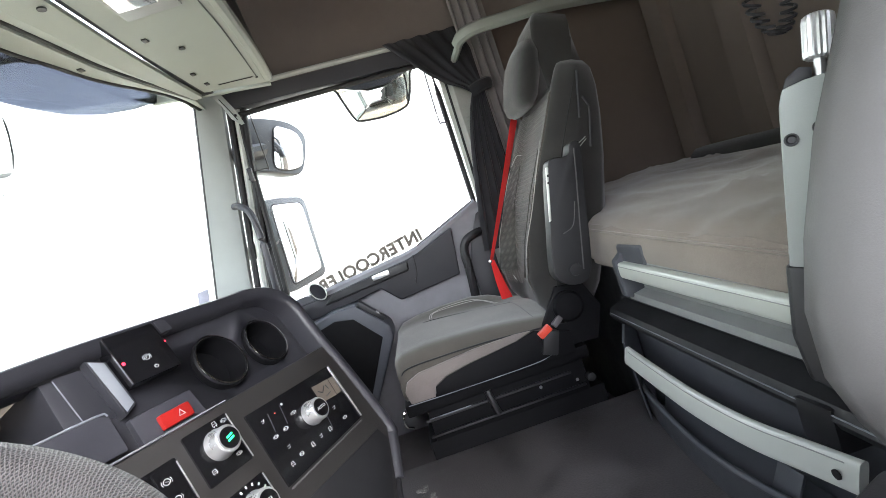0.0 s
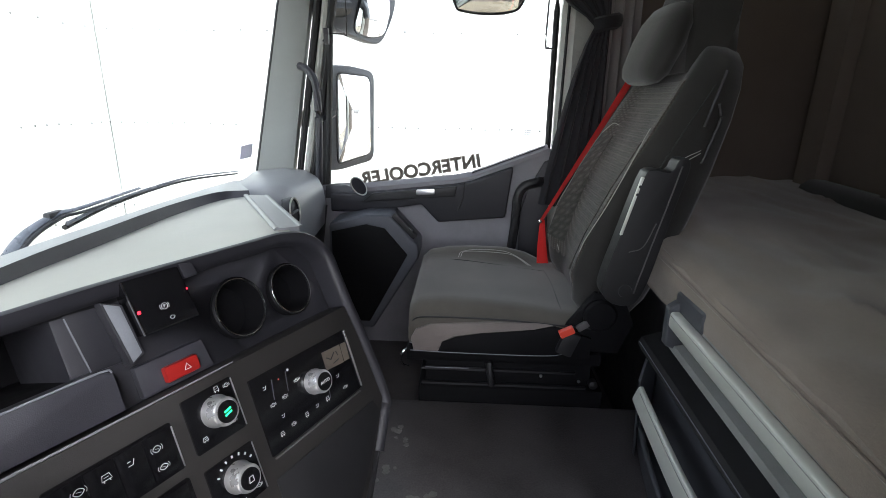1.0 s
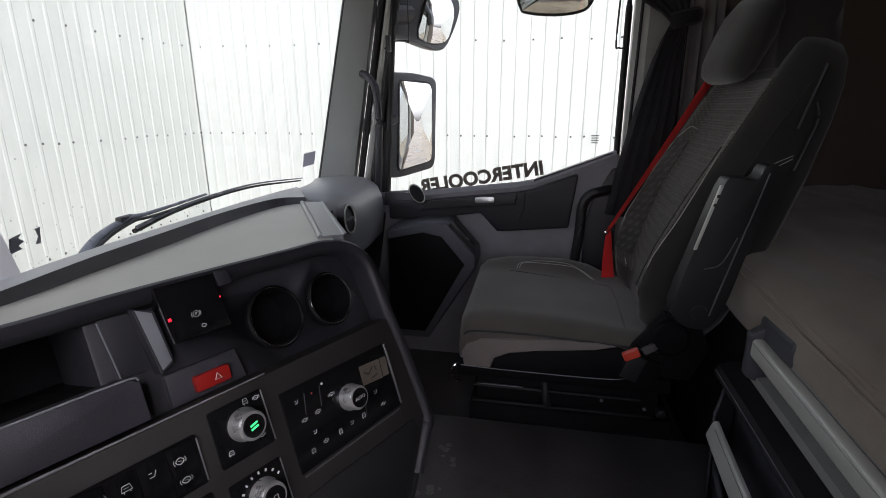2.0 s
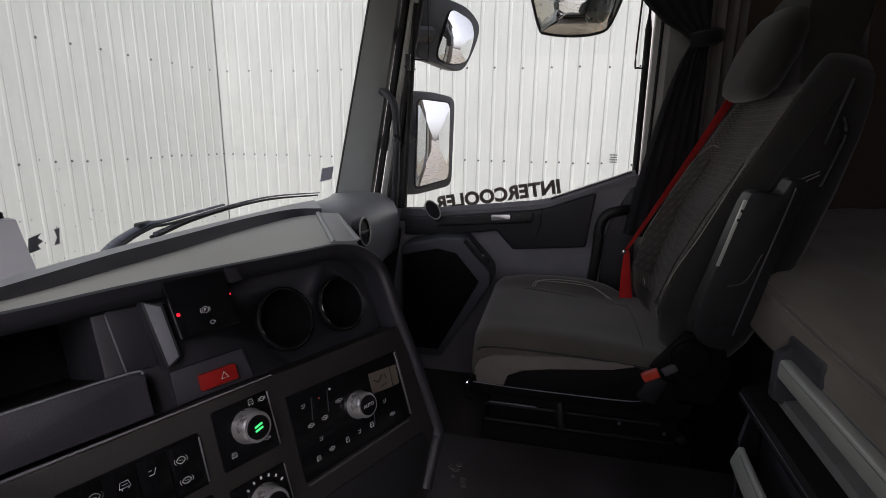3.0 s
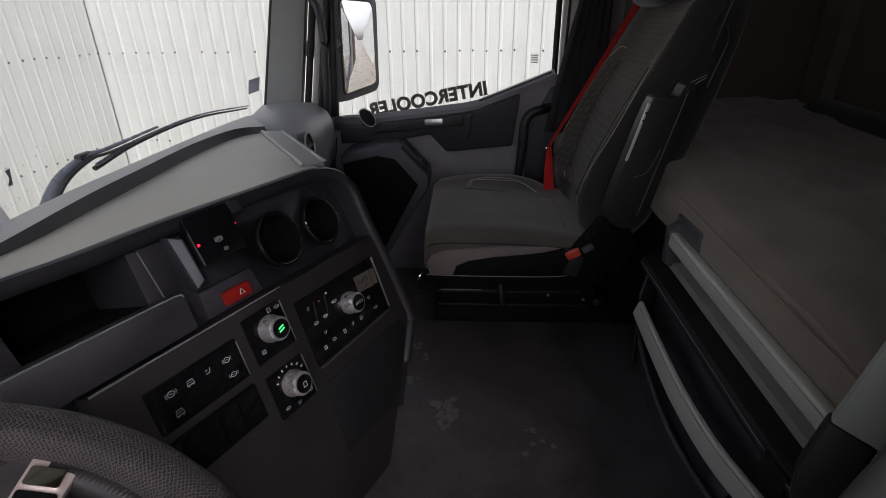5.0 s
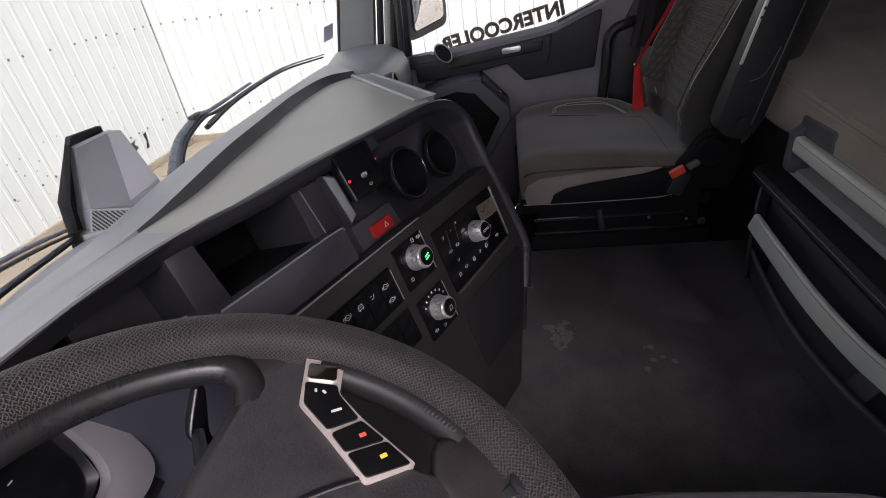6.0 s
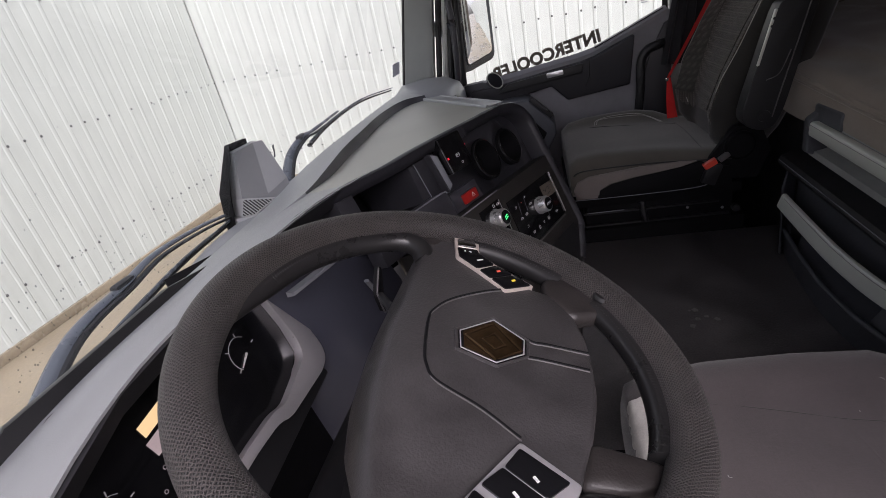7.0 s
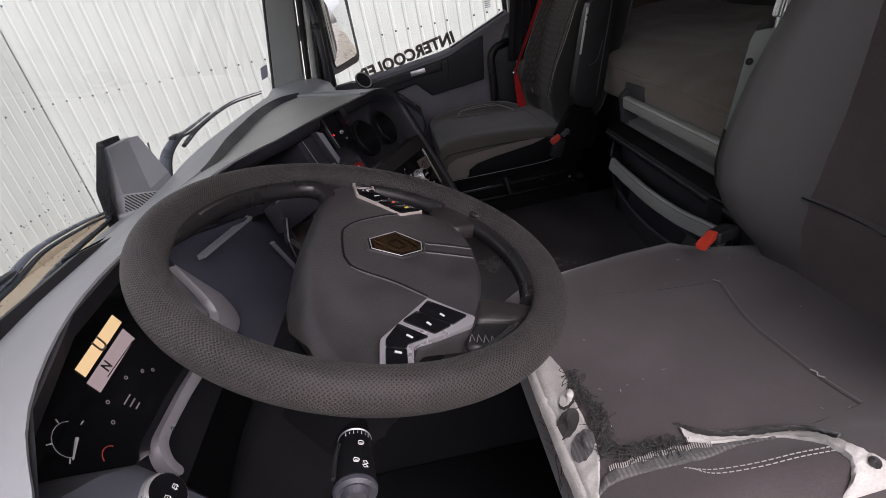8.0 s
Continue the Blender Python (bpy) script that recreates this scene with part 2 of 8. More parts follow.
def perforated_cover():
    """Black padded wheel cover with a fine diamond perforation, laid out along the rim."""
    m = bpy.data.materials.new("perforated_wheel_cover")
    n, l, p = nodes_of(m)
    uv = n.new("ShaderNodeUVMap")
    # the knit is pulled a little out of line
    pull = n.new("ShaderNodeTexNoise")
    pull.inputs["Scale"].default_value, pull.inputs["Detail"].default_value = 60, 3
    l.new(uv.outputs["UV"], pull.inputs["Vector"])
    mild = n.new("ShaderNodeVectorMath")
    mild.operation = "MULTIPLY"
    mild.inputs[1].default_value = (0.0028, 0.020, 0)
    l.new(pull.outputs["Color"], mild.inputs[0])
    uneven = n.new("ShaderNodeVectorMath")
    uneven.operation = "ADD"
    l.new(uv.outputs["UV"], uneven.inputs[0])
    l.new(mild.outputs["Vector"], uneven.inputs[1])
    hs = []
    for sx in (1, -1):
        mp = n.new("ShaderNodeMapping")
        mp.inputs["Scale"].default_value = (760, 72 * sx, 1)
        dot = n.new("ShaderNodeVectorMath")
        dot.operation = "DOT_PRODUCT"
        dot.inputs[1].default_value = (6.2832 * 0.5, 6.2832 * 0.5, 0)
        s = n.new("ShaderNodeMath")
        s.operation = "SINE"
        l.new(uneven.outputs["Vector"], mp.inputs["Vector"])
        l.new(mp.outputs["Vector"], dot.inputs[0])
        l.new(dot.outputs["Value"], s.inputs[0])
        hs.append(s)
    mx = n.new("ShaderNodeMath")
    mx.operation = "MAXIMUM"
    l.new(hs[0].outputs[0], mx.inputs[0])
    l.new(hs[1].outputs[0], mx.inputs[1])
    rng = n.new("ShaderNodeMapRange")
    rng.inputs["From Min"].default_value, rng.inputs["From Max"].default_value = -0.45, 0.95
    l.new(mx.outputs[0], rng.inputs["Value"])
    mix = n.new("ShaderNodeMix")
    mix.data_type = "RGBA"
    mix.inputs["A"].default_value, mix.inputs["B"].default_value = (0.005, 0.005, 0.005, 1), (0.036, 0.032, 0.031, 1)
    tc = n.new("ShaderNodeTexCoord")
    worn = n.new("ShaderNodeTexNoise")
    worn.inputs["Scale"].default_value, worn.inputs["Detail"].default_value = 28, 8
    l.new(tc.outputs["Object"], worn.inputs["Vector"])
    tint = n.new("ShaderNodeMix")
    tint.data_type = "RGBA"
    tint.inputs["A"].default_value, tint.inputs["B"].default_value = (0.024, 0.021, 0.021, 1), (0.100, 0.086, 0.082, 1)
    l.new(worn.outputs["Fac"], tint.inputs["Factor"])
    l.new(tint.outputs["Result"], mix.inputs["B"])
    l.new(rng.outputs["Result"], mix.inputs["Factor"])
    l.new(mix.outputs["Result"], p.inputs["Base Color"])
    b = n.new("ShaderNodeBump")
    b.inputs["Strength"].default_value, b.inputs["Distance"].default_value = 1.0, 0.0022
    l.new(rng.outputs["Result"], b.inputs["Height"])
    l.new(b.outputs["Normal"], p.inputs["Normal"])
    p.inputs["Roughness"].default_value, p.inputs["Specular IOR Level"].default_value = 0.52, 0.4
    p.inputs["Sheen Weight"].default_value = 0.04
    return m


M_COVER = perforated_cover()
M_LEATHER = surface("black_leather", (0.015, 0.0145, 0.015), 0.33, grain=900, bump=0.12, dist=0.0008, spec=0.35)
M_SPOKE = surface("worn_brown_black_leather", (0.023, 0.020, 0.0195), 0.45, grain=420, bump=0.35, dist=0.001, var=0.25, wear=26)
# emblem metal with a warm reflection put into its base colour
M_EMBLEM = surface("amber_tinted_emblem", (0.15, 0.095, 0.05), 0.18, metal=0.9, grain=200, bump=0.02, var=0.35, wear=30, rough_var=0.06)
# near black; in the footwell and the open shelf it stands in for shade
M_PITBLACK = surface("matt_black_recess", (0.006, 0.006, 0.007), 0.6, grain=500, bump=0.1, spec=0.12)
M_MIDGREY = surface("mid_grey_plastic", (0.095, 0.09, 0.092), 0.4, grain=500, bump=0.1)
M_PADWHEEL = surface("wheel_pad_plastic", (0.036, 0.0335, 0.0345), 0.42, grain=500, bump=0.45, dist=0.0012, var=0.3, wear=22)

# ---- shape helpers ----
def thing(name, label, category, group="", kind="", m=None):
    ob = new(name)
    ob.empty_display_size = 0.05
    if m is not None:
        ob.matrix_world = m
    return tagged(ob, label, category, group, kind)


def part(name, bm, material, parent=None, label="", smooth=30.0, m=None):
    """Links a bmesh as one mesh object under a thing or a part."""
    bmesh.ops.recalc_face_normals(bm, faces=bm.faces)
    me = bpy.data.meshes.new(name)
    bm.to_mesh(me)
    bm.free()
    me.materials.append(material)
    if smooth > 0:
        for f in me.polygons:
            f.use_smooth = True
        me.set_sharp_from_angle(angle=radians(smooth))
    ob = new(name, me)
    if parent is not None:
        ob.parent = parent
    if m is not None:
        ob.matrix_basis = m
    if label:
        ob["label"] = label
    return ob


def solid(name, bm, material, label, category, group="", kind="", smooth=30.0, m=None):
    return tagged(part(name, bm, material, None, "", smooth, m), label, category, group, kind)


def add_box(bm, size, m=None, bevel=0.0, seg=2):
    """A bevelled box, centred on m."""
    r = bmesh.ops.create_cube(bm, size=1.0, matrix=(m or Matrix()) @ Matrix.Diagonal((*size, 1)))
    if bevel > 0:
        edges = list({e for v in r["verts"] for e in v.link_edges})
        bmesh.ops.bevel(bm, geom=edges, offset=bevel, segments=seg, profile=0.6, affect="EDGES", clamp_overlap=True)
    return bm


def box(size, at=(0, 0, 0), bevel=0.004, seg=2, rot=(0, 0, 0)):
    bm = bmesh.new()
    return add_box(bm, size, pose(*at, *rot), bevel, seg)


def span(a, b, bevel=0.004, seg=2):
    """A box between two corners."""
    return box([abs(q - p) for p, q in zip(a, b)], [(p + q) / 2 for p, q in zip(a, b)], bevel, seg)


def add_prism(bm, poly, depth, m=None, bevel=0.0, seg=2):
    """A flat outline in x and y, raised to depth in z, with rounded rims."""
    verts = [bm.verts.new((x, y, 0)) for x, y in poly]
    f = bm.faces.new(verts)
    ext = bmesh.ops.extrude_face_region(bm, geom=[f])
    top = [e for e in ext["geom"] if isinstance(e, bmesh.types.BMVert)]
    for v in top:
        v.co.z += depth
    if bevel > 0:
        rim = [e for e in {e for v in top + verts for e in v.link_edges}]
        r = bmesh.ops.bevel(bm, geom=rim, offset=bevel, segments=seg, profile=0.6, affect="EDGES", clamp_overlap=True)
    if m is not None:
        bmesh.ops.transform(bm, matrix=m, verts=bm.verts)
    return bm


def prism(poly, depth, m=None, bevel=0.0, seg=2):
    return add_prism(bmesh.new(), poly, depth, m, bevel, seg)


def rounded(x0, y0, x1, y1, r, n=4):
    """A rectangle's outline with round corners."""
    out = []
    for cx, cy, a in ((x1 - r, y1 - r, 0), (x0 + r, y1 - r, 90), (x0 + r, y0 + r, 180), (x1 - r, y0 + r, 270)):
        for k in range(n + 1):
            t = radians(a + 90 * k / n)
            out.append((cx + r * math.cos(t), cy + r * math.sin(t)))
    return out


def curve_points(pts, per=6, closed=False):
    """A smooth line (Catmull-Rom) through the points."""
    p = [Vector(q) for q in pts]
    n = len(p)
    out = []
    for i in range(n if closed else n - 1):
        a, b = p[i], p[(i + 1) % n]
        z = p[i - 1] if (i > 0 or closed) else a * 2 - b
        c = p[(i + 2) % n] if (i + 2 < n or closed) else b * 2 - a
        for k in range(per):
            t = k / per
            out.append(0.5 * ((2 * a) + (b - z) * t + (2 * z - 5 * a + 4 * b - c) * t * t + (3 * a - z - 3 * b + c) * t ** 3))
    if not closed:
        out.append(p[-1])
    return out


def tube(pts, radius, sides=10, closed=False, flat=1.0, up=(0, 0, 1), per=6, smooth_path=True, bm=None):
    """A round or flattened bar along a line; radius may be a number or one for each point."""
    path = curve_points(pts, per, closed) if smooth_path else [Vector(q) for q in pts]
    n = len(path)
    bm = bm or bmesh.new()
    rings = []
    for i, q in enumerate(path):
        ahead = (path[(i + 1) % n] if (closed or i < n - 1) else q) - (path[i - 1] if (closed or i > 0) else q)
        ahead.normalize()
        u = Vector(up)
        side = ahead.cross(u)
        if side.length < 1e-4:
            side = ahead.cross(Vector((1, 0.2, 0)))
        side.normalize()
        v = side.cross(ahead)
        r = radius if not isinstance(radius, (list, tuple)) else radius[0] + (radius[1] - radius[0]) * i / (n - 1)
        rings.append([bm.verts.new(q + side * (r * math.cos(a)) + v * (r * flat * math.sin(a))) for a in [2 * math.pi * k / sides for k in range(sides)]])
    for i in range(n if closed else n - 1):
        a, b = rings[i], rings[(i + 1) % n]
        for k in range(sides):
            bm.faces.new((a[k], a[(k + 1) % sides], b[(k + 1) % sides], b[k]))
    if not closed:
        bm.faces.new(rings[0][::-1])
        bm.faces.new(rings[-1])
    return bm


def loft(sections, caps=True, closed=True, bm=None):
    """A skin over sections that have the same number of points."""
    bm = bm or bmesh.new()
    rings = [[bm.verts.new(p) for p in s] for s in sections]
    n = len(rings[0])
    for a, b in zip(rings, rings[1:]):
        for k in range(n if closed else n - 1):
            bm.faces.new((a[k], a[(k + 1) % n], b[(k + 1) % n], b[k]))
    if caps and closed:
        bm.faces.new(rings[0][::-1])
        bm.faces.new(rings[-1])
    return bm


def lathe(profile, sides=32, m=None, bm=None, ring=False):
    """A turned shape about z: profile of (radius, height); a ring closes on itself and stays open in the middle."""
    bm = bm or bmesh.new()
    rings = []
    for r, z in profile:
        rings.append([bm.verts.new((r * math.cos(2 * math.pi * k / sides), r * math.sin(2 * math.pi * k / sides), z)) for k in range(sides)])
    for a, b in zip(rings, rings[1:]):
        for k in range(sides):
            bm.faces.new((a[k], a[(k + 1) % sides], b[(k + 1) % sides], b[k]))
    if ring:
        a, b = rings[-1], rings[0]
        for k in range(sides):
            bm.faces.new((a[k], a[(k + 1) % sides], b[(k + 1) % sides], b[k]))
    else:
        bm.faces.new(rings[0][::-1])
        bm.faces.new(rings[-1])
    if m is not None:
        bmesh.ops.transform(bm, matrix=m, verts=[v for r in rings for v in r])
    return bm


def slab(grid, thick, direction=(0, 0, -1), bm=None):
    """A sheet through a grid of points, made solid to the given depth."""
    bm = bm or bmesh.new()
    d = Vector(direction).normalized() * thick
    top = [[bm.verts.new(p) for p in row] for row in grid]
    low = [[bm.verts.new(Vector(p) + d) for p in row] for row in grid]
    nr, nc = len(grid), len(grid[0])
    for i in range(nr - 1):
        for j in range(nc - 1):
            bm.faces.new((top[i][j], top[i + 1][j], top[i + 1][j + 1], top[i][j + 1]))
            bm.faces.new((low[i][j], low[i][j + 1], low[i + 1][j + 1], low[i + 1][j]))
    for i in range(nr - 1):
        bm.faces.new((top[i][0], low[i][0], low[i + 1][0], top[i + 1][0]))
        bm.faces.new((top[i][-1], top[i + 1][-1], low[i + 1][-1], low[i][-1]))
    for j in range(nc - 1):
        bm.faces.new((top[0][j], top[0][j + 1], low[0][j + 1], low[0][j]))
        bm.faces.new((top[-1][j], low[-1][j], low[-1][j + 1], top[-1][j + 1]))
    return bm


def sheet_glass(grid, name, parent, label, outward):
    """A pane with an inner face that mirrors and an outer face and rim that only let light through."""
    ob = part(name, slab(grid, 0.004, outward), M_GLASS, parent, label, 60)
    ob.data.materials.append(M_CLEAR)
    d = Vector(outward).normalized()
    for f in ob.data.polygons:
        f.material_index = 0 if f.normal.dot(d) < -0.5 else 1
    ob.visible_shadow = False
    return ob


def axes(c, u, v, n):
    """A pose from an origin and three directions."""
    return Matrix(((u[0], v[0], n[0], c[0]), (u[1], v[1], n[1], c[1]), (u[2], v[2], n[2], c[2]), (0, 0, 0, 1)))


def lettering(text, size, thick, m, material, name, parent=None, spacing=1.0, bold=0.0):
    """Letters as a thin solid, from the built-in font."""
    cu = bpy.data.curves.new(name, "FONT")
    cu.body, cu.size, cu.extrude, cu.space_character, cu.offset = text, size, thick, spacing, bold
    cu.align_x, cu.align_y = "CENTER", "CENTER"
    tmp = bpy.data.objects.new(name, cu)
    scene.collection.objects.link(tmp)
    me = bpy.data.meshes.new_from_object(tmp.evaluated_get(bpy.context.evaluated_depsgraph_get()))
    bpy.data.objects.remove(tmp)
    bpy.data.curves.remove(cu)
    me.materials.clear()
    me.materials.append(material)
    ob = new(name, me)
    ob.parent = parent
    ob.matrix_basis = m
    return ob


# ---- yard outside: ground and the two clad walls ----
GROUND_Z, WALL_X, WALL_Y = -1.5, -5.5, 7.0
bm = bmesh.new()
bmesh.ops.create_grid(bm, x_segments=2, y_segments=2, size=400, matrix=Matrix.Translation((0, 0, GROUND_Z)))
solid("ground", bm, M_GROUND, "wet sandy brown concrete yard beside the clad walls", "ground", kind="structure")


def cladding_sheet(deep):
    """One metre of trapezoid steel sheet, running along x, ribs towards -y, 5.2 m high."""
    prof = []
    for k in range(5):
        x = 0.2 * k
        prof += [(x, 0), (x + 0.143, 0), (x + 0.158, -deep), (x + 0.186, -deep)]
    prof.append((1.0, 0))
    return slab([[(x, y, 0), (x, y, 5.2)] for x, y in prof], 0.012, (0, 1, 0))


def clad_wall(name, origin, angle, count, label, deep):
    wall = thing(name, label, "wall", kind="structure", m=pose(*origin, 0, 0, angle))
    first = None
    for k in range(count):
        if first is None:
            first = part("panel", cladding_sheet(deep), M_WHITEMET, wall, smooth=0)
            ob = first
        else:
            ob = new("panel", first.data)
            ob.parent = wall
        ob.matrix_basis = pose(k * 0.998, -0.001 * (k % 2), 0)
    part("backing", span((-0.2, 0.05, 0), (count + 0.2, 0.25, 5.2), 0), M_WHITEMET, wall, smooth=0)
    part("footing", span((-0.2, -0.04, 0), (count + 0.2, 0.03, 0.10), 0.008), M_GROUND, wall, "damp concrete footing strip")
    bolts = bmesh.new()
    rng = random.Random(7)
    for row, z in enumerate((0.55, 1.845, 3.17, 4.5)):
        k = 0
        while k < count * 5:
            x = 0.2 * k + 0.172
            lathe([(0.016, 0), (0.016, 0.004), (0.009, 0.012), (0.0, 0.013)], 6, Matrix.Translation((x + rng.uniform(-0.01, 0.01), -deep, z + rng.uniform(-0.008, 0.008))) @ pose(0, 0, 0, 90, 0, 0), bolts)
            k += 2 if row == 2 else rng.choice((1, 1, 2))
    b = part("bolt_rows", bolts, M_BOLT, wall, "rows of grey fixing bolts", smooth=0)
    b["kind"] = "stuff"
    return wall


clad_wall("wall_front", (WALL_X, -8.975, GROUND_Z), 90, 16, "white ribbed steel cladding wall with grey bolts", 0.0045)
clad_wall("wall_side", (WALL_X + 0.02, WALL_Y, GROUND_Z), 0, 64, "white ribbed steel cladding wall with grey bolts", 0.012)

# ---- cab shell ----
floor_bm = span((-0.75, -0.36, -0.05), (0.50, 0.470, 0.0), 0.004)
solid("floor", floor_bm, M_FLOOR, "worn black rubber cab floor with dusty marks", "floor", kind="structure")
# the footwell's shade is put into this floor's colour, darker than the other floors
solid("floor", span((-0.95, -1.10, -0.27), (0.50, -0.375, -0.20), 0.004), M_PITBLACK, "driver footwell floor coloured near black for its shade", "floor", kind="structure")
solid("floor", span((-0.75, 0.474, -0.17), (0.50, 1.06, -0.12), 0.004), M_FLOOR, "dark rubber floor of the lower passenger side", "floor", kind="structure")
solid("trim", span((-0.75, 0.455, -0.118), (0.50, 0.468, -0.052), 0), M_FLOOR, "dark rubber side of the raised middle floor", "trim", kind="structure")
solid("trim", span((-0.78, 0.474, -0.118), (-0.752, 1.06, 0.36), 0.003), M_FLOOR, "dark toe board before the passenger", "trim", kind="structure")
# near black again: the step's side carries the footwell shade in its colour
solid("trim", span((-0.80, -0.372, -0.27), (0.50, -0.358, -0.002), 0), M_PITBLACK, "side of the tunnel step coloured near black for its shade", "trim", kind="structure")

solid("ceiling", span((-0.75, -1.16, 1.70), (1.25, 1.16, 1.74), 0.01), M_HEAD, "brown grey fabric roof lining", "ceiling", kind="structure")
solid("wall_rear", span((1.14, -1.12, -0.20), (1.19, 1.12, 1.70), 0.004), M_WALLREAR, "brown grey lined rear cab wall", "wall", kind="structure")
for y in (0.62, 0.98):
    solid("trim", loft([[(1.10, y - 0.05, z), (1.125, y - 0.06, z), (1.138, y - 0.06, z), (1.138, y + 0.06, z), (1.125, y + 0.06, z), (1.10, y + 0.05, z)] for z in (0.45, 1.69)]), M_WALLREAR, "raised padded rib on the rear wall lining", "trim", kind="structure")
solid("wall_side_upper", slab([[(-0.60, 1.10, 1.27), (0.50, 1.10, 1.23), (1.138, 1.10, 1.23)], [(-0.55, 1.06, 1.695), (0.50, 1.06, 1.695), (1.138, 1.06, 1.695)]], 0.04, (0, 1, 0)), M_HEAD, "brown grey lining above the passenger door", "wall", kind="structure")
solid("wall_side_rear", span((0.42, 1.08, -0.18), (1.138, 1.13, 1.228), 0.003), M_WALLREAR, "brown grey lining beside the bunk", "wall", kind="structure")
# driver's side: a lined wall with the doorway, its door swung right open out of view
side = thing("wall_driver_side", "grey lined driver side wall round the open doorway", "wall", kind="structure")
for a, b in (((0.40, -1.16, -0.27), (1.138, -1.11, 1.695)), ((-0.62, -1.16, 1.264), (0.396, -1.11, 1.695))):
    part("lining", span(a, b, 0.002), M_COVERWALL, side)

# windscreen header and base
def screen_x(y):
    return -0.868 + 0.134 * (abs(y) / 1.05) ** 2.2


def screen_point(y, f, out=0.0):
    """A point of the windscreen: y across, f from its base (0) to its top (1)."""
    k = abs(y) / 1.05
    return Vector((screen_x(y) + 0.175 * f - out, y * (1 - 0.01 * f), 0.43 + 0.055 * k * k + (0.83 - 0.04 * k * k) * f))


ys = [-1.06 + 2.12 * k / 24 for k in range(25)]
glass_grid = [[screen_point(y, f) for f in (-0.12, 0.25, 0.5, 0.75, 1.02)] for y in ys]
screen = thing("window_1", "wide curved windscreen with a few rain drops", "window", kind="structure")
sheet_glass(glass_grid, "pane", screen, "clear glass pane", (-1, 0, 0))
part("window_frame", tube([screen_point(y, 1.03) + Vector((0.01, 0, 0)) for y in ys], 0.018, 8, per=1), M_SEAL, screen, "black rubber upper seal")
part("window_frame", tube([screen_point(y, -0.03 - 0.10 * min(1, max(0, (-0.30 - y) / 0.25))) + Vector((-0.004, 0, -0.004)) for y in ys], 0.007, 8, per=1), M_SEAL, screen, "black rubber lower seal")
for s in (1, -1):
    part("window_frame", tube([screen_point(s * 1.06, f) + Vector((0, s * 0.012, 0)) for f in (-0.03, 0.3, 0.6, 1.03)], 0.009, 8), M_SEAL, screen, "black rubber side seal")
drops = bmesh.new()
rng = random.Random(3)
for k in range(480):
    y = rng.uniform(-0.75, 0.55) if k % 3 else rng.uniform(-0.7, 0.1)
    f = abs(rng.gauss(0.0, 0.08 if k % 2 else 0.16)) + 0.005
    r = rng.uniform(0.0006, 0.0016)
    q = screen_point(y, min(f, 0.9), 0.0045)
    bmesh.ops.create_icosphere(drops, subdivisions=1, radius=r, matrix=Matrix.Translation(q) @ Matrix.Diagonal((0.4, 1, 1.2, 1)))
d = part("rain_drops", drops, M_DROP, screen, "small rain drops low on the glass", smooth=80)
d["kind"] = "stuff"

# A-pillars
for s in (1, -1):
    grid = []
    for f in (-0.06, 0.0, 0.2, 0.4, 0.6, 0.8, 1.0, 1.06):
        a = screen_point(s * 1.05, f) + Vector((0.012, -s * 0.004, 0))
        xr = -0.603 + 0.135 * f
        grid.append([a, a + Vector((0.022, s * 0.004, 0)), Vector((xr - 0.03, s * 1.052, a.z)), Vector((xr, s * 1.066, a.z)), Vector((xr + 0.004, s * 1.09, a.z))])
    solid("trim", slab(grid, 0.02, (-0.3, s, 0)), M_PILLAR, "light grey plastic pillar trim beside the windscreen", "trim", kind="structure", smooth=40)
    for dx, mat, r, yy in ((0.018, M_SEAL, 0.012, 1.08), (0.043, M_SEALGREY, 0.013, 1.088), (0.066, M_SEAL, 0.012, 1.09)):
        solid("trim", tube([(-0.603 + dx + 0.135 * f, s * yy, 0.46 + 0.80 * f) for f in (0, 0.33, 0.66, 1.0)], r, 8), mat, "long strip of door seal along the pillar", "trim", kind="structure")

# header above the passenger door
solid("trim", slab([[(-0.47, 1.06, 1.20), (0.35, 1.06, 1.165)], [(-0.47, 1.055, 1.255), (0.35, 1.055, 1.22)]], 0.05, (0, 1, 0)), M_DOORDARK, "dark door header trim", "trim", kind="structure")
solid("trim", tube([(-0.46, 1.052, 1.263), (-0.1, 1.05, 1.25), (0.35, 1.05, 1.228)], 0.010, 8), M_SEALGREY, "pale door opening edge strip", "trim", kind="structure")
solid("trim", slab([[(0.305, 1.07, -0.18), (0.305, 1.07, 1.20)], [(0.345, 1.06, -0.18), (0.345, 1.06, 1.20)], [(0.43, 1.09, -0.18), (0.43, 1.09, 1.20)]], 0.03, (0, 1, 0)), M_SEALGREY, "pale grey rear door pillar", "trim", kind="structure")
solid("trim", tube([(0.318, 1.062, 0.62), (0.322, 1.062, 0.9), (0.324, 1.062, 1.18)], 0.0045, 8), M_SEAL, "black door seal on the rear pillar", "trim", kind="structure")

# ---- passenger door ----
door = thing("door_1", "closed grey passenger door with dark armrest strip", "door", kind="structure")
XZ = lambda y: axes((0, y, 0), (1, 0, 0), (0, 0, 1), (0, -1, 0))
SILL = [(-0.50, 0.452), (-0.36, 0.462), (-0.02, 0.502), (0.03, 0.512), (0.285, 0.612)]
part("door_panel", prism([(-0.56, -0.17), (0.30, -0.17), (0.30, 0.61)] + SILL[::-1] + [(-0.56, 0.45)], 0.075, XZ(1.105), 0.004), M_DOOR, door)
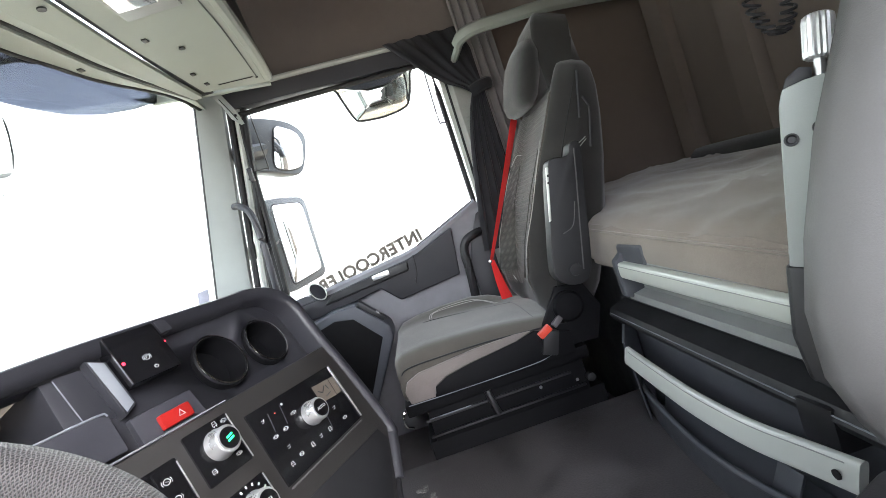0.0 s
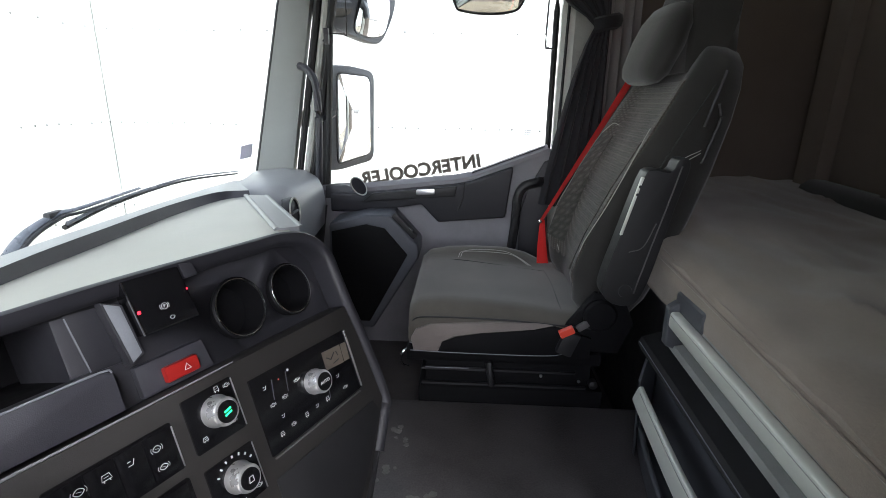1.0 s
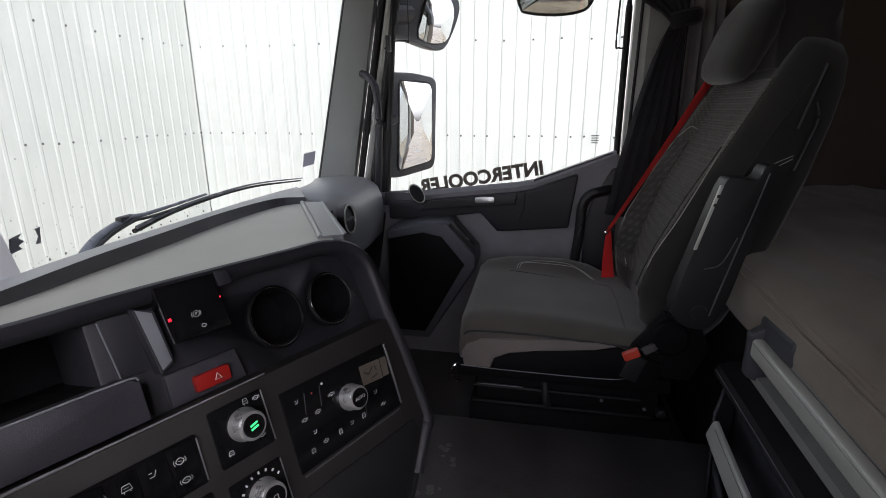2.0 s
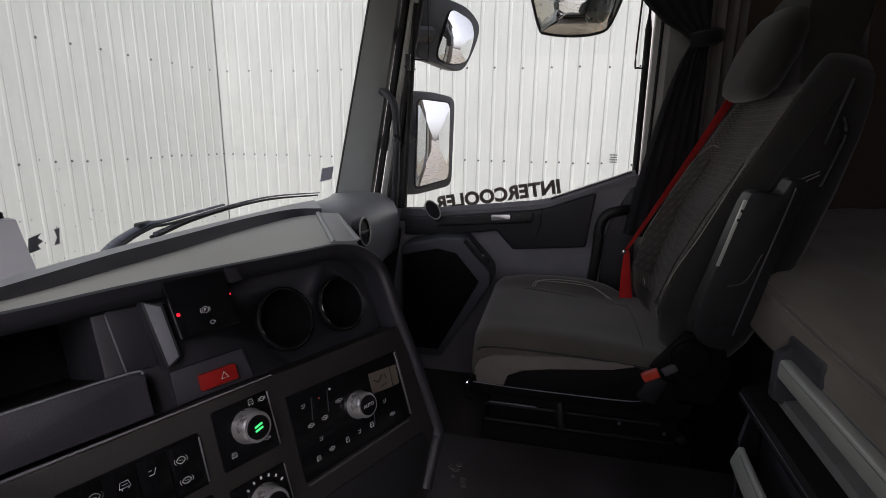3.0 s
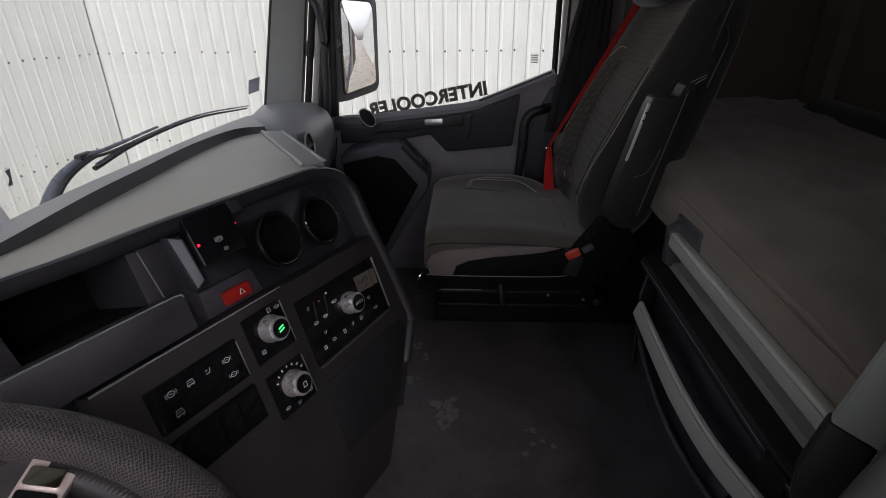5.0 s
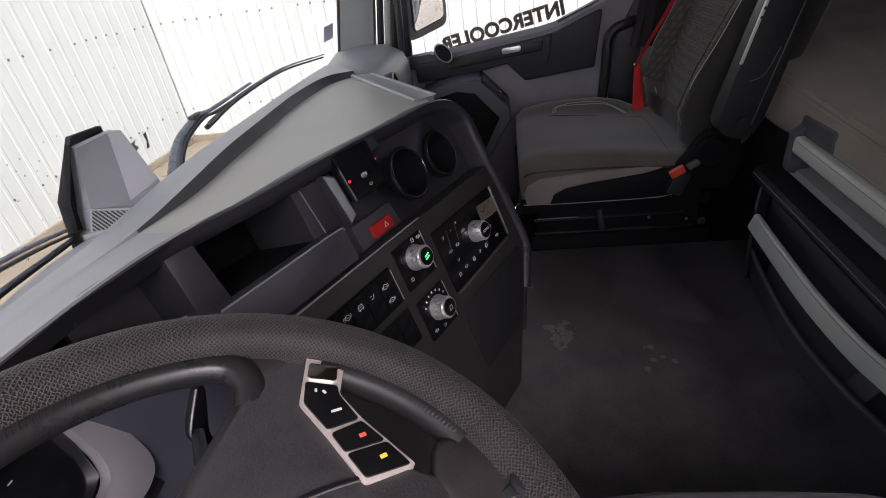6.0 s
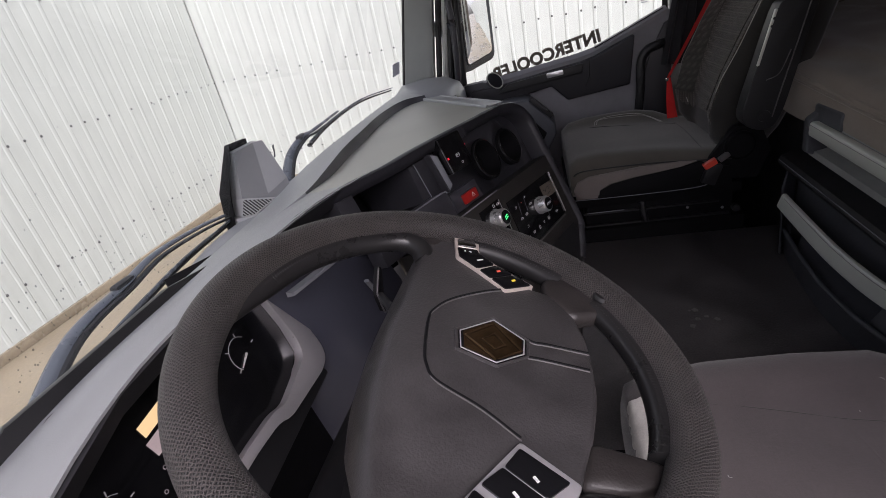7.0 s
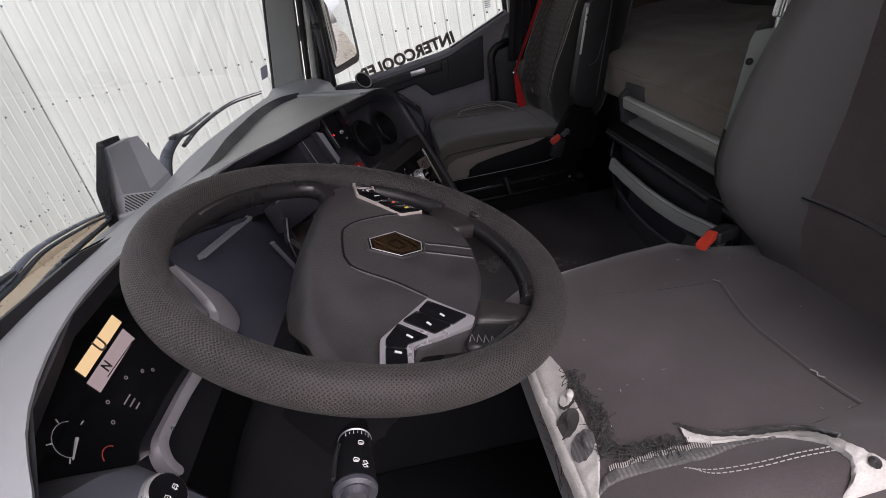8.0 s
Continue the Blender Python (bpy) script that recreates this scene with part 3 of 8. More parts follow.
part("sill_strip", loft([[(x, 1.045, z - 0.004), (x, 1.02, z - 0.012), (x, 1.02, z + 0.002), (x, 1.04, z + 0.012), (x, 1.075, z + 0.012), (x, 1.075, z - 0.004)] for x, z in SILL]), M_DOOR, door, "grey upper sill strip")
part("sill_slot", slab([[(0.035, 1.034, 0.527), (0.275, 1.034, 0.621)], [(0.035, 1.045, 0.5275), (0.275, 1.045, 0.6215)]], 0.006, (0, 0, -1)), M_DOORDARK, door, "dark demister slot")
arm = part("armrest_strip", prism([(-0.45, 0.385), (-0.30, 0.392), (-0.135, 0.418), (-0.078, 0.357), (0.152, 0.379), (0.172, 0.552), (0.03, 0.500), (-0.02, 0.488), (-0.32, 0.455), (-0.45, 0.448)], 0.042, XZ(1.038), 0.008, 3), M_DOORDARK, door, "dark armrest and pocket strip")
part("grip_lip", prism([(-0.34, 0.425), (-0.02, 0.452), (-0.015, 0.487), (-0.30, 0.456)], 0.02, XZ(0.998), 0.006, 3), M_BLACK, arm, "black grip rail")
part("door_handle", prism(rounded(-0.118, 0.464, -0.056, 0.482, 0.004), 0.012, XZ(0.984) @ pose(0, 0, 0, 0, 0, 4), 0.004), M_ALU, arm, "silver inner door handle")
part("pocket_edge", tube([(0.01, 0.994, 0.498), (0.005, 0.994, 0.44), (-0.01, 0.994, 0.40)], 0.0025, 6), M_BLACK, arm)
vent_m = axes((-0.347, 0.978, 0.478), Vector((0.75, -0.45, 0)).normalized(), Vector((-0.2, -0.3, 0.93)).normalized(), Vector((0.36, -0.86, 0.36)).normalized())
spk = part("round_vent", lathe([(0.0, -0.02), (0.030, -0.02), (0.036, 0.0), (0.036, 0.006), (0.032, 0.008), (0.030, 0.004)], 32, vent_m), M_DOORDARK, door, "round air outlet")
part("ring", lathe([(0.031, 0.006), (0.036, 0.006), (0.035, 0.010), (0.032, 0.010)], 32, vent_m, ring=True), M_SILVER, spk, "silver ring")
part("flap", lathe([(0.0, 0.004), (0.029, 0.004), (0.028, 0.007), (0.0, 0.009)], 28, vent_m), M_DOORDARK, spk, "dark round flap")
part("vent_housing", loft([[(-0.47, y, 0.43), (-0.40, y - 0.012, 0.432), (-0.35 + 0.02 * (y - 1), y - 0.014, 0.44), (-0.345, y, 0.462), (-0.40, y + 0.01, 0.475), (-0.47, y + 0.01, 0.47)] for y in (1.01, 1.03, 1.06)]), M_DOORDARK, door, "dark vent housing")
box_side = part("storage_box", prism([(-0.43, 0.372), (-0.31, 0.402), (-0.225, 0.404), (-0.135, 0.305), (-0.132, 0.262), (-0.29, 0.0), (-0.43, 0.0)], 0.145, XZ(1.03), 0.014, 3), M_HOUSING, door, "dark grey storage box low on the door")
part("inset_panel", prism([(-0.42, 0.345), (-0.305, 0.372), (-0.245, 0.360), (-0.170, 0.272), (-0.30, 0.03), (-0.42, 0.03)], 0.006, XZ(0.886), 0.003), M_PITBLACK, box_side, "black inset panel")
part("switch_block", box((0.105, 0.035, 0.018), (-0.182, 0.905, 0.366), 0.004, 2, (0, 46, 0)), M_BLACK, box_side, "black window switch block")
part("switch", box((0.022, 0.016, 0.008), (-0.160, 0.896, 0.352), 0.002, 2, (0, 46, 0)), M_GLOSSBLACK, box_side)
part("pull_handle", tube([(0.285, 1.03, 0.505), (0.245, 0.995, 0.502), (0.208, 0.99, 0.488), (0.190, 0.99, 0.45), (0.186, 0.99, 0.36), (0.176, 1.0, 0.24)], 0.016, 10), M_BLACK, door, "black curved pull handle")
part("rear_panel", prism([(0.20, -0.1), (0.30, -0.1), (0.30, 0.58), (0.275, 0.57), (0.225, 0.47), (0.205, 0.40)], 0.012, XZ(1.03), 0.004), M_DOORDARK, door, "dark rear door panel")
# window in the door
wframe = part("window_frame", tube([(-0.480, 1.085, 0.45), (-0.458, 1.085, 0.80), (-0.436, 1.085, 1.16), (-0.420, 1.085, 1.178), (-0.1, 1.085, 1.172), (0.27, 1.085, 1.16), (0.287, 1.085, 1.14), (0.292, 1.085, 0.60)], 0.010, 8, per=4), M_SEAL, door, "black rubber window frame")
sheet_glass([[(-0.480, 1.09, 0.43), (-0.426, 1.085, 1.18)], [(0.29, 1.09, 0.56), (0.288, 1.085, 1.165)]], "pane", wframe, "clear side window pane", (0, 1, 0))
part("window_frame", prism([(-0.570, 0.45), (-0.474, 0.45), (-0.432, 1.178), (-0.47, 1.178)], 0.012, XZ(1.106), 0.003), M_SEAL, door, "black front window post")
text_m = axes((-0.148, 1.0885, 0.522), Vector((-0.984, 0, -0.179)).normalized(), Vector((-0.179, 0, 0.984)).normalized(), (0, 1, 0))
lettering("INTERCOOLER", 0.0625, 0.0008, text_m, M_LETTER, "window_lettering", wframe, 1.04, 0.0030)["label"] = "dark lettering stuck on the glass, read from outside"
for k in range(4):
    part("glass_mark", box((0.026 - 0.004 * (k % 2), 0.001, 0.0035), (0.222, 1.0875, 0.668 - 0.0075 * k), 0), M_GREYBAR, wframe, smooth=0)
part("wire_clip", tube([(0.262, 1.07, 1.15), (0.258, 1.07, 0.95), (0.268, 1.07, 0.93), (0.285, 1.07, 0.928)], 0.003, 6), M_BLACK, door, "thin black wire clip")
part("wire_clip", tube([(-0.392, 1.07, 1.175), (-0.389, 1.07, 0.975), (-0.400, 1.07, 0.964), (-0.448, 1.07, 0.962), (-0.470, 1.068, 0.94)], 0.0024, 6), M_BLACK, door, "thin black wire clip")
part("grab_rail", tube([(-0.545, 1.05, 0.862), (-0.515, 1.02, 0.850), (-0.485, 1.0, 0.815), (-0.476, 0.995, 0.74), (-0.480, 1.0, 0.60), (-0.498, 1.03, 0.46)], 0.0125, 10), M_DASH, door, "dark grey grab rail by the pillar")
part("hinge_block", box((0.016, 0.02, 0.05), (-0.455, 1.062, 0.955), 0.003), M_BLACK, door)

# ---- outside mirrors on the passenger side ----
def soft_poly(pts, r, n=4):
    """An outline with its corners rounded."""
    out = []
    for i, q in enumerate(pts):
        q, a, b = Vector(q), Vector(pts[i - 1]), Vector(pts[(i + 1) % len(pts)])
        a, b = q + (a - q).normalized() * min(r, (a - q).length * 0.45), q + (b - q).normalized() * min(r, (b - q).length * 0.45)
        out += [tuple((a * (1 - f) ** 2 + q * (2 * f * (1 - f)) + b * f * f)) for f in [k / n for k in range(n + 1)]]
    return out


def mirror(name, m, glass, housing, corner, depth, label, radius=1.2):
    """A mirror in a deep housing: both outlines lie in the pose's x and y, its z looks out of the glass."""
    ob = thing(name, label, "mirror", m=m)
    g_, h_ = soft_poly(glass, corner), soft_poly(housing, corner * 1.5)
    cx_, cy_ = sum(p[0] for p in g_) / len(g_), sum(p[1] for p in g_) / len(g_)
    hx_, hy_ = sum(p[0] for p in h_) / len(h_), sum(p[1] for p in h_) / len(h_)
    part("housing", loft([[(hx_ + (x - hx_) * f, hy_ + (y - hy_) * f, z) for x, y in h_] for f, z in ((0.62, -depth), (0.86, -depth * 0.8), (0.97, -depth * 0.4), (1.0, -0.012), (0.99, -0.002), (0.96, 0.003))]), M_MIRRORBODY, ob, smooth=50)
    far_ = max((x - cx_) ** 2 + (y - cy_) ** 2 for x, y in g_)
    rings = [[(cx_ + (x - cx_) * f, cy_ + (y - cy_) * f, 0.0045 + (far_ - f * f * ((x - cx_) ** 2 + (y - cy_) ** 2)) / (2 * radius)) for x, y in g_] for f in (1.0, 0.85, 0.7, 0.55, 0.4, 0.25, 0.1, 0.02)]
    part("mirror_glass", loft(rings), M_MIRROR, ob, "reflecting glass", smooth=60)
    part("rim", tube([(x, y, 0.0045) for x, y in g_], 0.0045, 6, True, per=1), M_BLACK, ob, "black rubber rim")
    return ob


MIRROR_R, MIRROR_N = Vector((0.612, 0.791, 0)), Vector((0.791, -0.612, 0))
main_m = mirror("door_mirror", axes((-0.42, 1.258, 0.69), MIRROR_R, (0, 0, 1), MIRROR_N), [(-0.071, 0.160), (-0.084, -0.166), (0.0755, -0.137), (0.080, 0.153)],
                [(-0.135, 0.185), (-0.145, -0.185), (-0.075, -0.192), (0.102, -0.166), (0.113, 0.174), (0.0, 0.188)], 0.022, 0.10, "tall dark plastic main door mirror")
part("arm", tube([main_m.matrix_basis.inverted() @ Vector(q) for q in ((-0.50, 1.17, 0.72), (-0.53, 1.14, 0.70), (-0.55, 1.112, 0.69))], 0.030, 10, flat=2.4), M_MIRRORBODY, main_m, "short dark mirror arm")
wide_m = mirror("wide_angle_mirror", axes((-0.36, 1.36, 1.08), MIRROR_R, (0, 0, 1), MIRROR_N), [(-0.0276, 0.099), (-0.060, 0.030), (-0.0955, -0.085), (-0.012, -0.097), (0.052, -0.083), (0.089, 0.022), (0.0756, 0.068)],
                [(-0.17, 0.135), (-0.19, -0.09), (-0.099, -0.097), (0.0, -0.120), (0.054, -0.111), (0.110, -0.017), (0.137, 0.064), (0.064, 0.119), (-0.037, 0.132)], 0.03, 0.11, "dark plastic wide angle mirror with a bulging glass", 0.35)
part("arm", tube([wide_m.matrix_basis.inverted() @ Vector(q) for q in ((-0.44, 1.24, 1.07), (-0.50, 1.17, 1.06), (-0.535, 1.112, 1.05))], 0.030, 10, flat=2.0), M_MIRRORBODY, wide_m, "short dark mirror arm")
kerb = thing("kerb_mirror", "rounded kerb mirror hung above the passenger window", "mirror", m=axes((0.075, 1.20, 1.13), (1, 0.03, -0.03), (0.03, -0.20, 0.98), (0.03, -0.98, -0.20)))
kerb_out = [(-0.155, 0.085), (-0.150, 0.05), (-0.115, -0.055), (-0.09, -0.075), (0.0, -0.082), (0.08, -0.072), (0.115, -0.045), (0.145, 0.05), (0.142, 0.085)]
part("housing", prism([(x * 1.05, y * 1.06) for x, y in kerb_out] + [(0.10, 0.13), (-0.13, 0.13)], 0.05, pose(0, 0, -0.055), 0.015, 3), M_MIRRORBODY, kerb)
kerb_bm = bmesh.new()
rows = []
for j in range(7):
    f = j / 6
    rows.append([(x * f, 0.01 + (y - 0.01) * f, 0.022 * (1 - f * f)) for x, y in [tuple(q)[:2] for q in curve_points([(*q, 0) for q in kerb_out], 3, True)]])
loft(rows[1:], True, True, kerb_bm)
part("mirror_glass", kerb_bm, M_MIRROR, kerb, "bulging reflecting glass", smooth=60)
part("rim", tube([(*q, 0.002) for q in kerb_out], 0.004, 6, True, per=3), M_BLACK, kerb)
part("bracket", tube([(-0.12, 0.09, -0.02), (-0.16, 0.11, 0.02), (-0.2, 0.11, 0.05)], 0.012, 8), M_BLACK, kerb)

# front mirror and smoked visor outside the windscreen
fr_r = Vector((-0.15, 1, 0.25)).normalized()
fr_n = fr_r.cross(Vector((0.3, -0.25, 1))).normalized()
front_m = mirror("front_mirror", axes((-1.05, 0.668, 1.180), fr_r, fr_n.cross(fr_r), fr_n), rounded(-0.20, -0.085, 0.20, 0.085, 0.05), rounded(-0.22, -0.103, 0.218, 0.105, 0.06), 0.01, 0.06, "rounded front mirror hung before the windscreen", 0.5)
part("arm", tube([front_m.matrix_basis.inverted() @ Vector(q) for q in ((-1.06, 0.688, 1.255), (-1.04, 0.70, 1.37), (-0.92, 0.76, 1.42), (-0.70, 0.80, 1.33))], 0.014, 8), M_MIRRORBODY, front_m, "bent black mirror arm")
part("arm", tube([kerb.matrix_basis.inverted() @ Vector(q) for q in ((0.06, 1.235, 1.23), (0.06, 1.24, 1.33), (0.06, 1.20, 1.38), (0.06, 1.13, 1.385))], 0.014, 8), M_MIRRORBODY, kerb, "short black mirror arm")
visor_rows = [[screen_point(y, f, 0.05 + 0.10 * (1 - f)) for f in (1.04, 0.97, 0.93 + 0.07 * max(0, (abs(y) - 0.5) / 0.48) ** 2, 0.858 + 0.13 * max(0, (abs(y) - 0.5) / 0.48) ** 2)] for y in [-0.98 + 1.96 * k / 16 for k in range(17)]]
solid("sun_visor", slab(visor_rows, 0.006, (-1, 0, 0)), M_VISOR, "smoked outside sun visor above the windscreen", "visor", smooth=60)

# wipers
def wiper(name, pts, blade, label):
    ob = thing(name, label, "wiper")
    part("arm", tube(pts, [0.016, 0.006], 10, flat=0.5), M_WIPER, ob, "wet steel wiper arm tinted blue grey for the reflected sky", smooth=40)
    part("arm_edge", tube([Vector(q) + Vector((0.013, 0, -0.006)) for q in pts], [0.010, 0.004], 8, flat=0.6), M_BLACK, ob, "black side of the arm", smooth=40)
    part("blade", tube(blade, [0.007, 0.003], 8, flat=0.8), M_BLACK, ob, "black rubber blade")
    part("blade_spine", tube([Vector(q) + Vector((0.008, 0, 0.009)) for q in blade], [0.0045, 0.002], 6), M_WIPER, ob, "steel spine of the blade")
    part("hinge", box((0.018, 0.045, 0.018), tuple(pts[len(pts) // 2]), 0.006), M_BLACK, ob)
    return ob


wiper("wiper", [(-0.885, 0.17, 0.40), (-0.89, 0.256, 0.474), (-0.88, 0.344, 0.508), (-0.865, 0.40, 0.512), (-0.85, 0.594, 0.525)],
      [(-0.864, 0.345, 0.480), (-0.85, 0.50, 0.505), (-0.82, 0.75, 0.52), (-0.765, 0.99, 0.51)], "grey wiper arm with black blade parked on the windscreen")
wiper("wiper", [(-0.85, -0.76, 0.34), (-0.865, -0.665, 0.388), (-0.88, -0.565, 0.436), (-0.885, -0.498, 0.453), (-0.89, -0.412, 0.459), (-0.89, -0.323, 0.472), (-0.886, -0.20, 0.466), (-0.880, -0.117, 0.456)],
      [(-0.865, -0.523, 0.408), (-0.872, -0.42, 0.419), (-0.876, -0.29, 0.431), (-0.878, -0.150, 0.434), (-0.878, 0.05, 0.438)], "grey wiper arm with black blade parked on the windscreen")

# stickers on the windscreen
def sticker(y, f, w, h, name, label, mat):
    p0 = screen_point(y, f, -0.004)
    across = (screen_point(y + 0.02, f) - screen_point(y - 0.02, f)).normalized()
    upw = (screen_point(y, f + 0.02) - screen_point(y, f - 0.02)).normalized()
    return solid(name, prism(rounded(-w / 2, -h / 2, w / 2, h / 2, 0.002), 0.0008, axes(p0, across, upw, across.cross(upw))), mat, label, "sticker", smooth=0)


sticker(0.985, 0.135, 0.060, 0.046, "sticker", "small lilac grey sticker on the windscreen", M_STICKER)
torn = thing("sticker", "remains of a torn dark sticker on the windscreen", "sticker", m=axes(screen_point(0.085, 0.115, -0.004), (0, 1, 0), (0.2, 0, 0.98), (0.98, 0, -0.2)))
part("scrap", prism([(-0.032, 0.012), (-0.010, 0.018), (-0.016, 0.010), (-0.006, 0.002), (-0.016, -0.004), (-0.010, -0.012), (-0.032, -0.016)], 0.0008), M_GREYBAR, torn, smooth=0)
part("scrap", prism([(0.014, 0.020), (0.024, 0.022), (0.025, -0.010), (0.015, -0.010), (0.020, 0.004)], 0.0008), M_GREYBAR, torn, smooth=0)

# ---- dashboard ----
dash = thing("dashboard", "grey truck dashboard with wraparound centre panel", "dashboard")
# the rear edge of the hood, from the passenger's corner round to the driver's far end
HOOD = [(-0.252, 0.076, 0.553), (-0.275, 0.0355, 0.5575), (-0.3135, -0.035, 0.5600), (-0.346, -0.109, 0.5615), (-0.388, -0.190, 0.5615), (-0.432, -0.272, 0.562), (-0.482, -0.357, 0.562), (-0.515, -0.47, 0.559), (-0.530, -0.66, 0.556), (-0.526, -0.78, 0.552), (-0.490, -0.90, 0.545), (-0.440, -0.985, 0.53), (-0.40, -1.07, 0.50)]
FAR = [(0.775, 0.520), (0.625, 0.524), (0.42, 0.525), (0.20, 0.525), (0.05, 0.525), (-0.10, 0.521), (-0.25, 0.510), (-0.40, 0.508), (-0.55, 0.508), (-0.70, 0.508), (-0.82, 0.50), (-0.95, 0.49), (-1.07, 0.47)]
# where the tray's far wall stands along each line from hood to ridge, and how deep it is
WALL = [(0.68, 0.012), (0.82, 0.018), (0.87, 0.021), (0.83, 0.022), (0.77, 0.021), (0.64, 0.016), (0.46, 0.003)]
rows = []
for k, ((hx, hy, hz), (fy, fz)) in enumerate(zip(HOOD, FAR)):
    sunk = min(1.0, max(0.0, (-0.33 - fy) / 0.2))
    base = screen_point(fy * 0.98 + (0.03 if fy > 0 else 0), -0.10 * sunk)
    ridge = Vector((-0.668 - 0.01 * math.cos(fy * 2), fy, fz + 0.004))
    h = Vector((hx, hy, hz))
    f, deep = WALL[k] if k < len(WALL) else (0.46, 0.0)
    rim_top = h.lerp(ridge, f)
    rim_top.z = h.z + (ridge.z - h.z) * f * (0.7 + 0.3 * f)
    foot = h.lerp(ridge, f - 0.012 - deep * 0.9)
    foot.z = rim_top.z - deep
    rows.append([h, h.lerp(foot, 0.03) + Vector((0, 0, -0.002 if deep > 0.005 else 0)), h.lerp(foot, 0.3), h.lerp(foot, 0.65), foot, rim_top, rim_top.lerp(ridge, 0.5), ridge, ridge.lerp(base, 0.45) + Vector((0, 0, -0.034 if -0.35 < fy < 0.10 else -0.016 if abs(fy) < 0.6 else -0.004)), base + Vector((0.012, 0, 0.004)), base + Vector((0.004, 0, -0.03))])
cols = [curve_points([r[j] for r in rows], 4) for j in range(len(rows[0]))]
fine = [[c[i] for c in cols] for i in range(len(cols[0]))]
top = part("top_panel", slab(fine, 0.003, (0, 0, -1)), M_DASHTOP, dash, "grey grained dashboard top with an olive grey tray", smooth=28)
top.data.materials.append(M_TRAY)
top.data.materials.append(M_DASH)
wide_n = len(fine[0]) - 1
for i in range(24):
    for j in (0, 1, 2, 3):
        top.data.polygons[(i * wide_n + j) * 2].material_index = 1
    # far wall of the tray faces inwards; its shade is put in as charcoal colour
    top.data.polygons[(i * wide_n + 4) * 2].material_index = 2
for a_, b_ in ((24, 26), (27, 30), (31, 34), (35, 37), (38, 40)):
    part("demister_slot", tube([fine[i][7].lerp(fine[i][8], 0.86) + Vector((0.0008, 0, 0.0008)) for i in range(a_, b_ + 1)], [0.0022, 0.0012], 6, per=2), M_PITBLACK, dash, "dark demister slot below the windscreen")
# double raised border along the passenger's side of the tray
band = []
for f in (0.0, 0.25, 0.5, 0.75, 0.90):
    a_, b_ = Vector((-0.536, 0.522, 0.526)).lerp(Vector((-0.278, 0.070, 0.552)), f), Vector((-0.470, 0.520, 0.526)).lerp(Vector((-0.240, 0.108, 0.550)), f)
    w_ = (b_ - a_)
    up = Vector((0, 0, 1))
    b_ = a_ + w_ * (1.0 - 0.2 * f)
    band.append([a_ - up * 0.02, a_ + up * 0.003, a_ + w_ * 0.07 + up * 0.0055, a_ + w_ * 0.13 + up * 0.0055, a_ + w_ * 0.18 + up * 0.0035, a_ + w_ * 0.80 + up * 0.0035, a_ + w_ * 0.85 + up * 0.0055, a_ + w_ * 0.94 + up * 0.0052, b_ + up * 0.001, b_ - up * 0.03])
part("tray_border", loft(band), M_DASHTOP, dash, "raised double edged tray border", smooth=25)

# passenger end block with a round outlet
secs = []
for y, dx in ((0.555, 0.0), (0.58, 0.0), (0.80, -0.005), (0.98, -0.02), (1.045, -0.05)):
    s = 0.0 if y > 0.56 else 0.02
    secs.append([(-0.80 - dx, y, 0.36), (-0.80 - dx, y, 0.46 - s), (-0.68 + dx, y, 0.512 - s), (-0.58 + dx, y, 0.528 - s - 0.02 * max(0, y - 0.9)), (-0.50 + dx, y, 0.520 - s), (-0.462 + dx, y, 0.500 - s), (-0.448 + dx, y, 0.470 - s), (-0.442 + dx, y, 0.42), (-0.45 + dx, y, 0.345), (-0.50, y, 0.33)])
part("end_block", loft(secs), M_DASHTOP, dash, "grey dashboard end block", smooth=50)
vm = axes((-0.4475, 0.600, 0.470), (0, 1, 0), Vector((-0.12, 0, 0.99)).normalized(), Vector((0.99, 0, 0.12)).normalized())
ov = part("round_vent", lathe([(0.0, -0.02), (0.036, -0.02), (0.040, 0.002), (0.040, 0.010), (0.035, 0.012), (0.033, 0.006)], 32, vm), M_BLACK, dash, "round black air outlet")
part("flap", lathe([(0.0, 0.002), (0.032, 0.002), (0.031, 0.006), (0.0, 0.008)], 28, vm), M_DASH, ov)
part("ring", lathe([(0.034, 0.0105), (0.0395, 0.0105), (0.0385, 0.0135), (0.035, 0.0135)], 36, vm, ring=True), M_SILVER, ov, "thin silver ring")
part("flap_grip", box((0.045, 0.006, 0.008), (0, 0, 0.010), 0.002), M_GREYBAR, ov, "grey flap grip", m=vm)
part("passenger_face", slab([[(-0.27, 0.10, 0.50), (-0.36, 0.22, 0.515), (-0.47, 0.56, 0.50), (-0.47, 1.03, 0.40)], [(-0.30, 0.12, 0.20), (-0.42, 0.24, 0.20), (-0.50, 0.56, 0.20), (-0.50, 1.03, 0.20)], [(-0.36, 0.12, -0.05), (-0.55, 0.24, -0.05), (-0.60, 0.56, -0.05), (-0.60, 1.03, -0.05)]], 0.02, (-1, 0, 0)), M_BLACK, dash, "dark lower face before the passenger")

# centre panel, turned towards the driver
PANEL = axes((-0.2103, -0.0303, 0.3498), Vector((0.44, 0.898, -0.001)).normalized(), Vector((-0.279, 0.138, 0.95)).normalized(), Vector((0.854, -0.418, 0.311)).normalized())
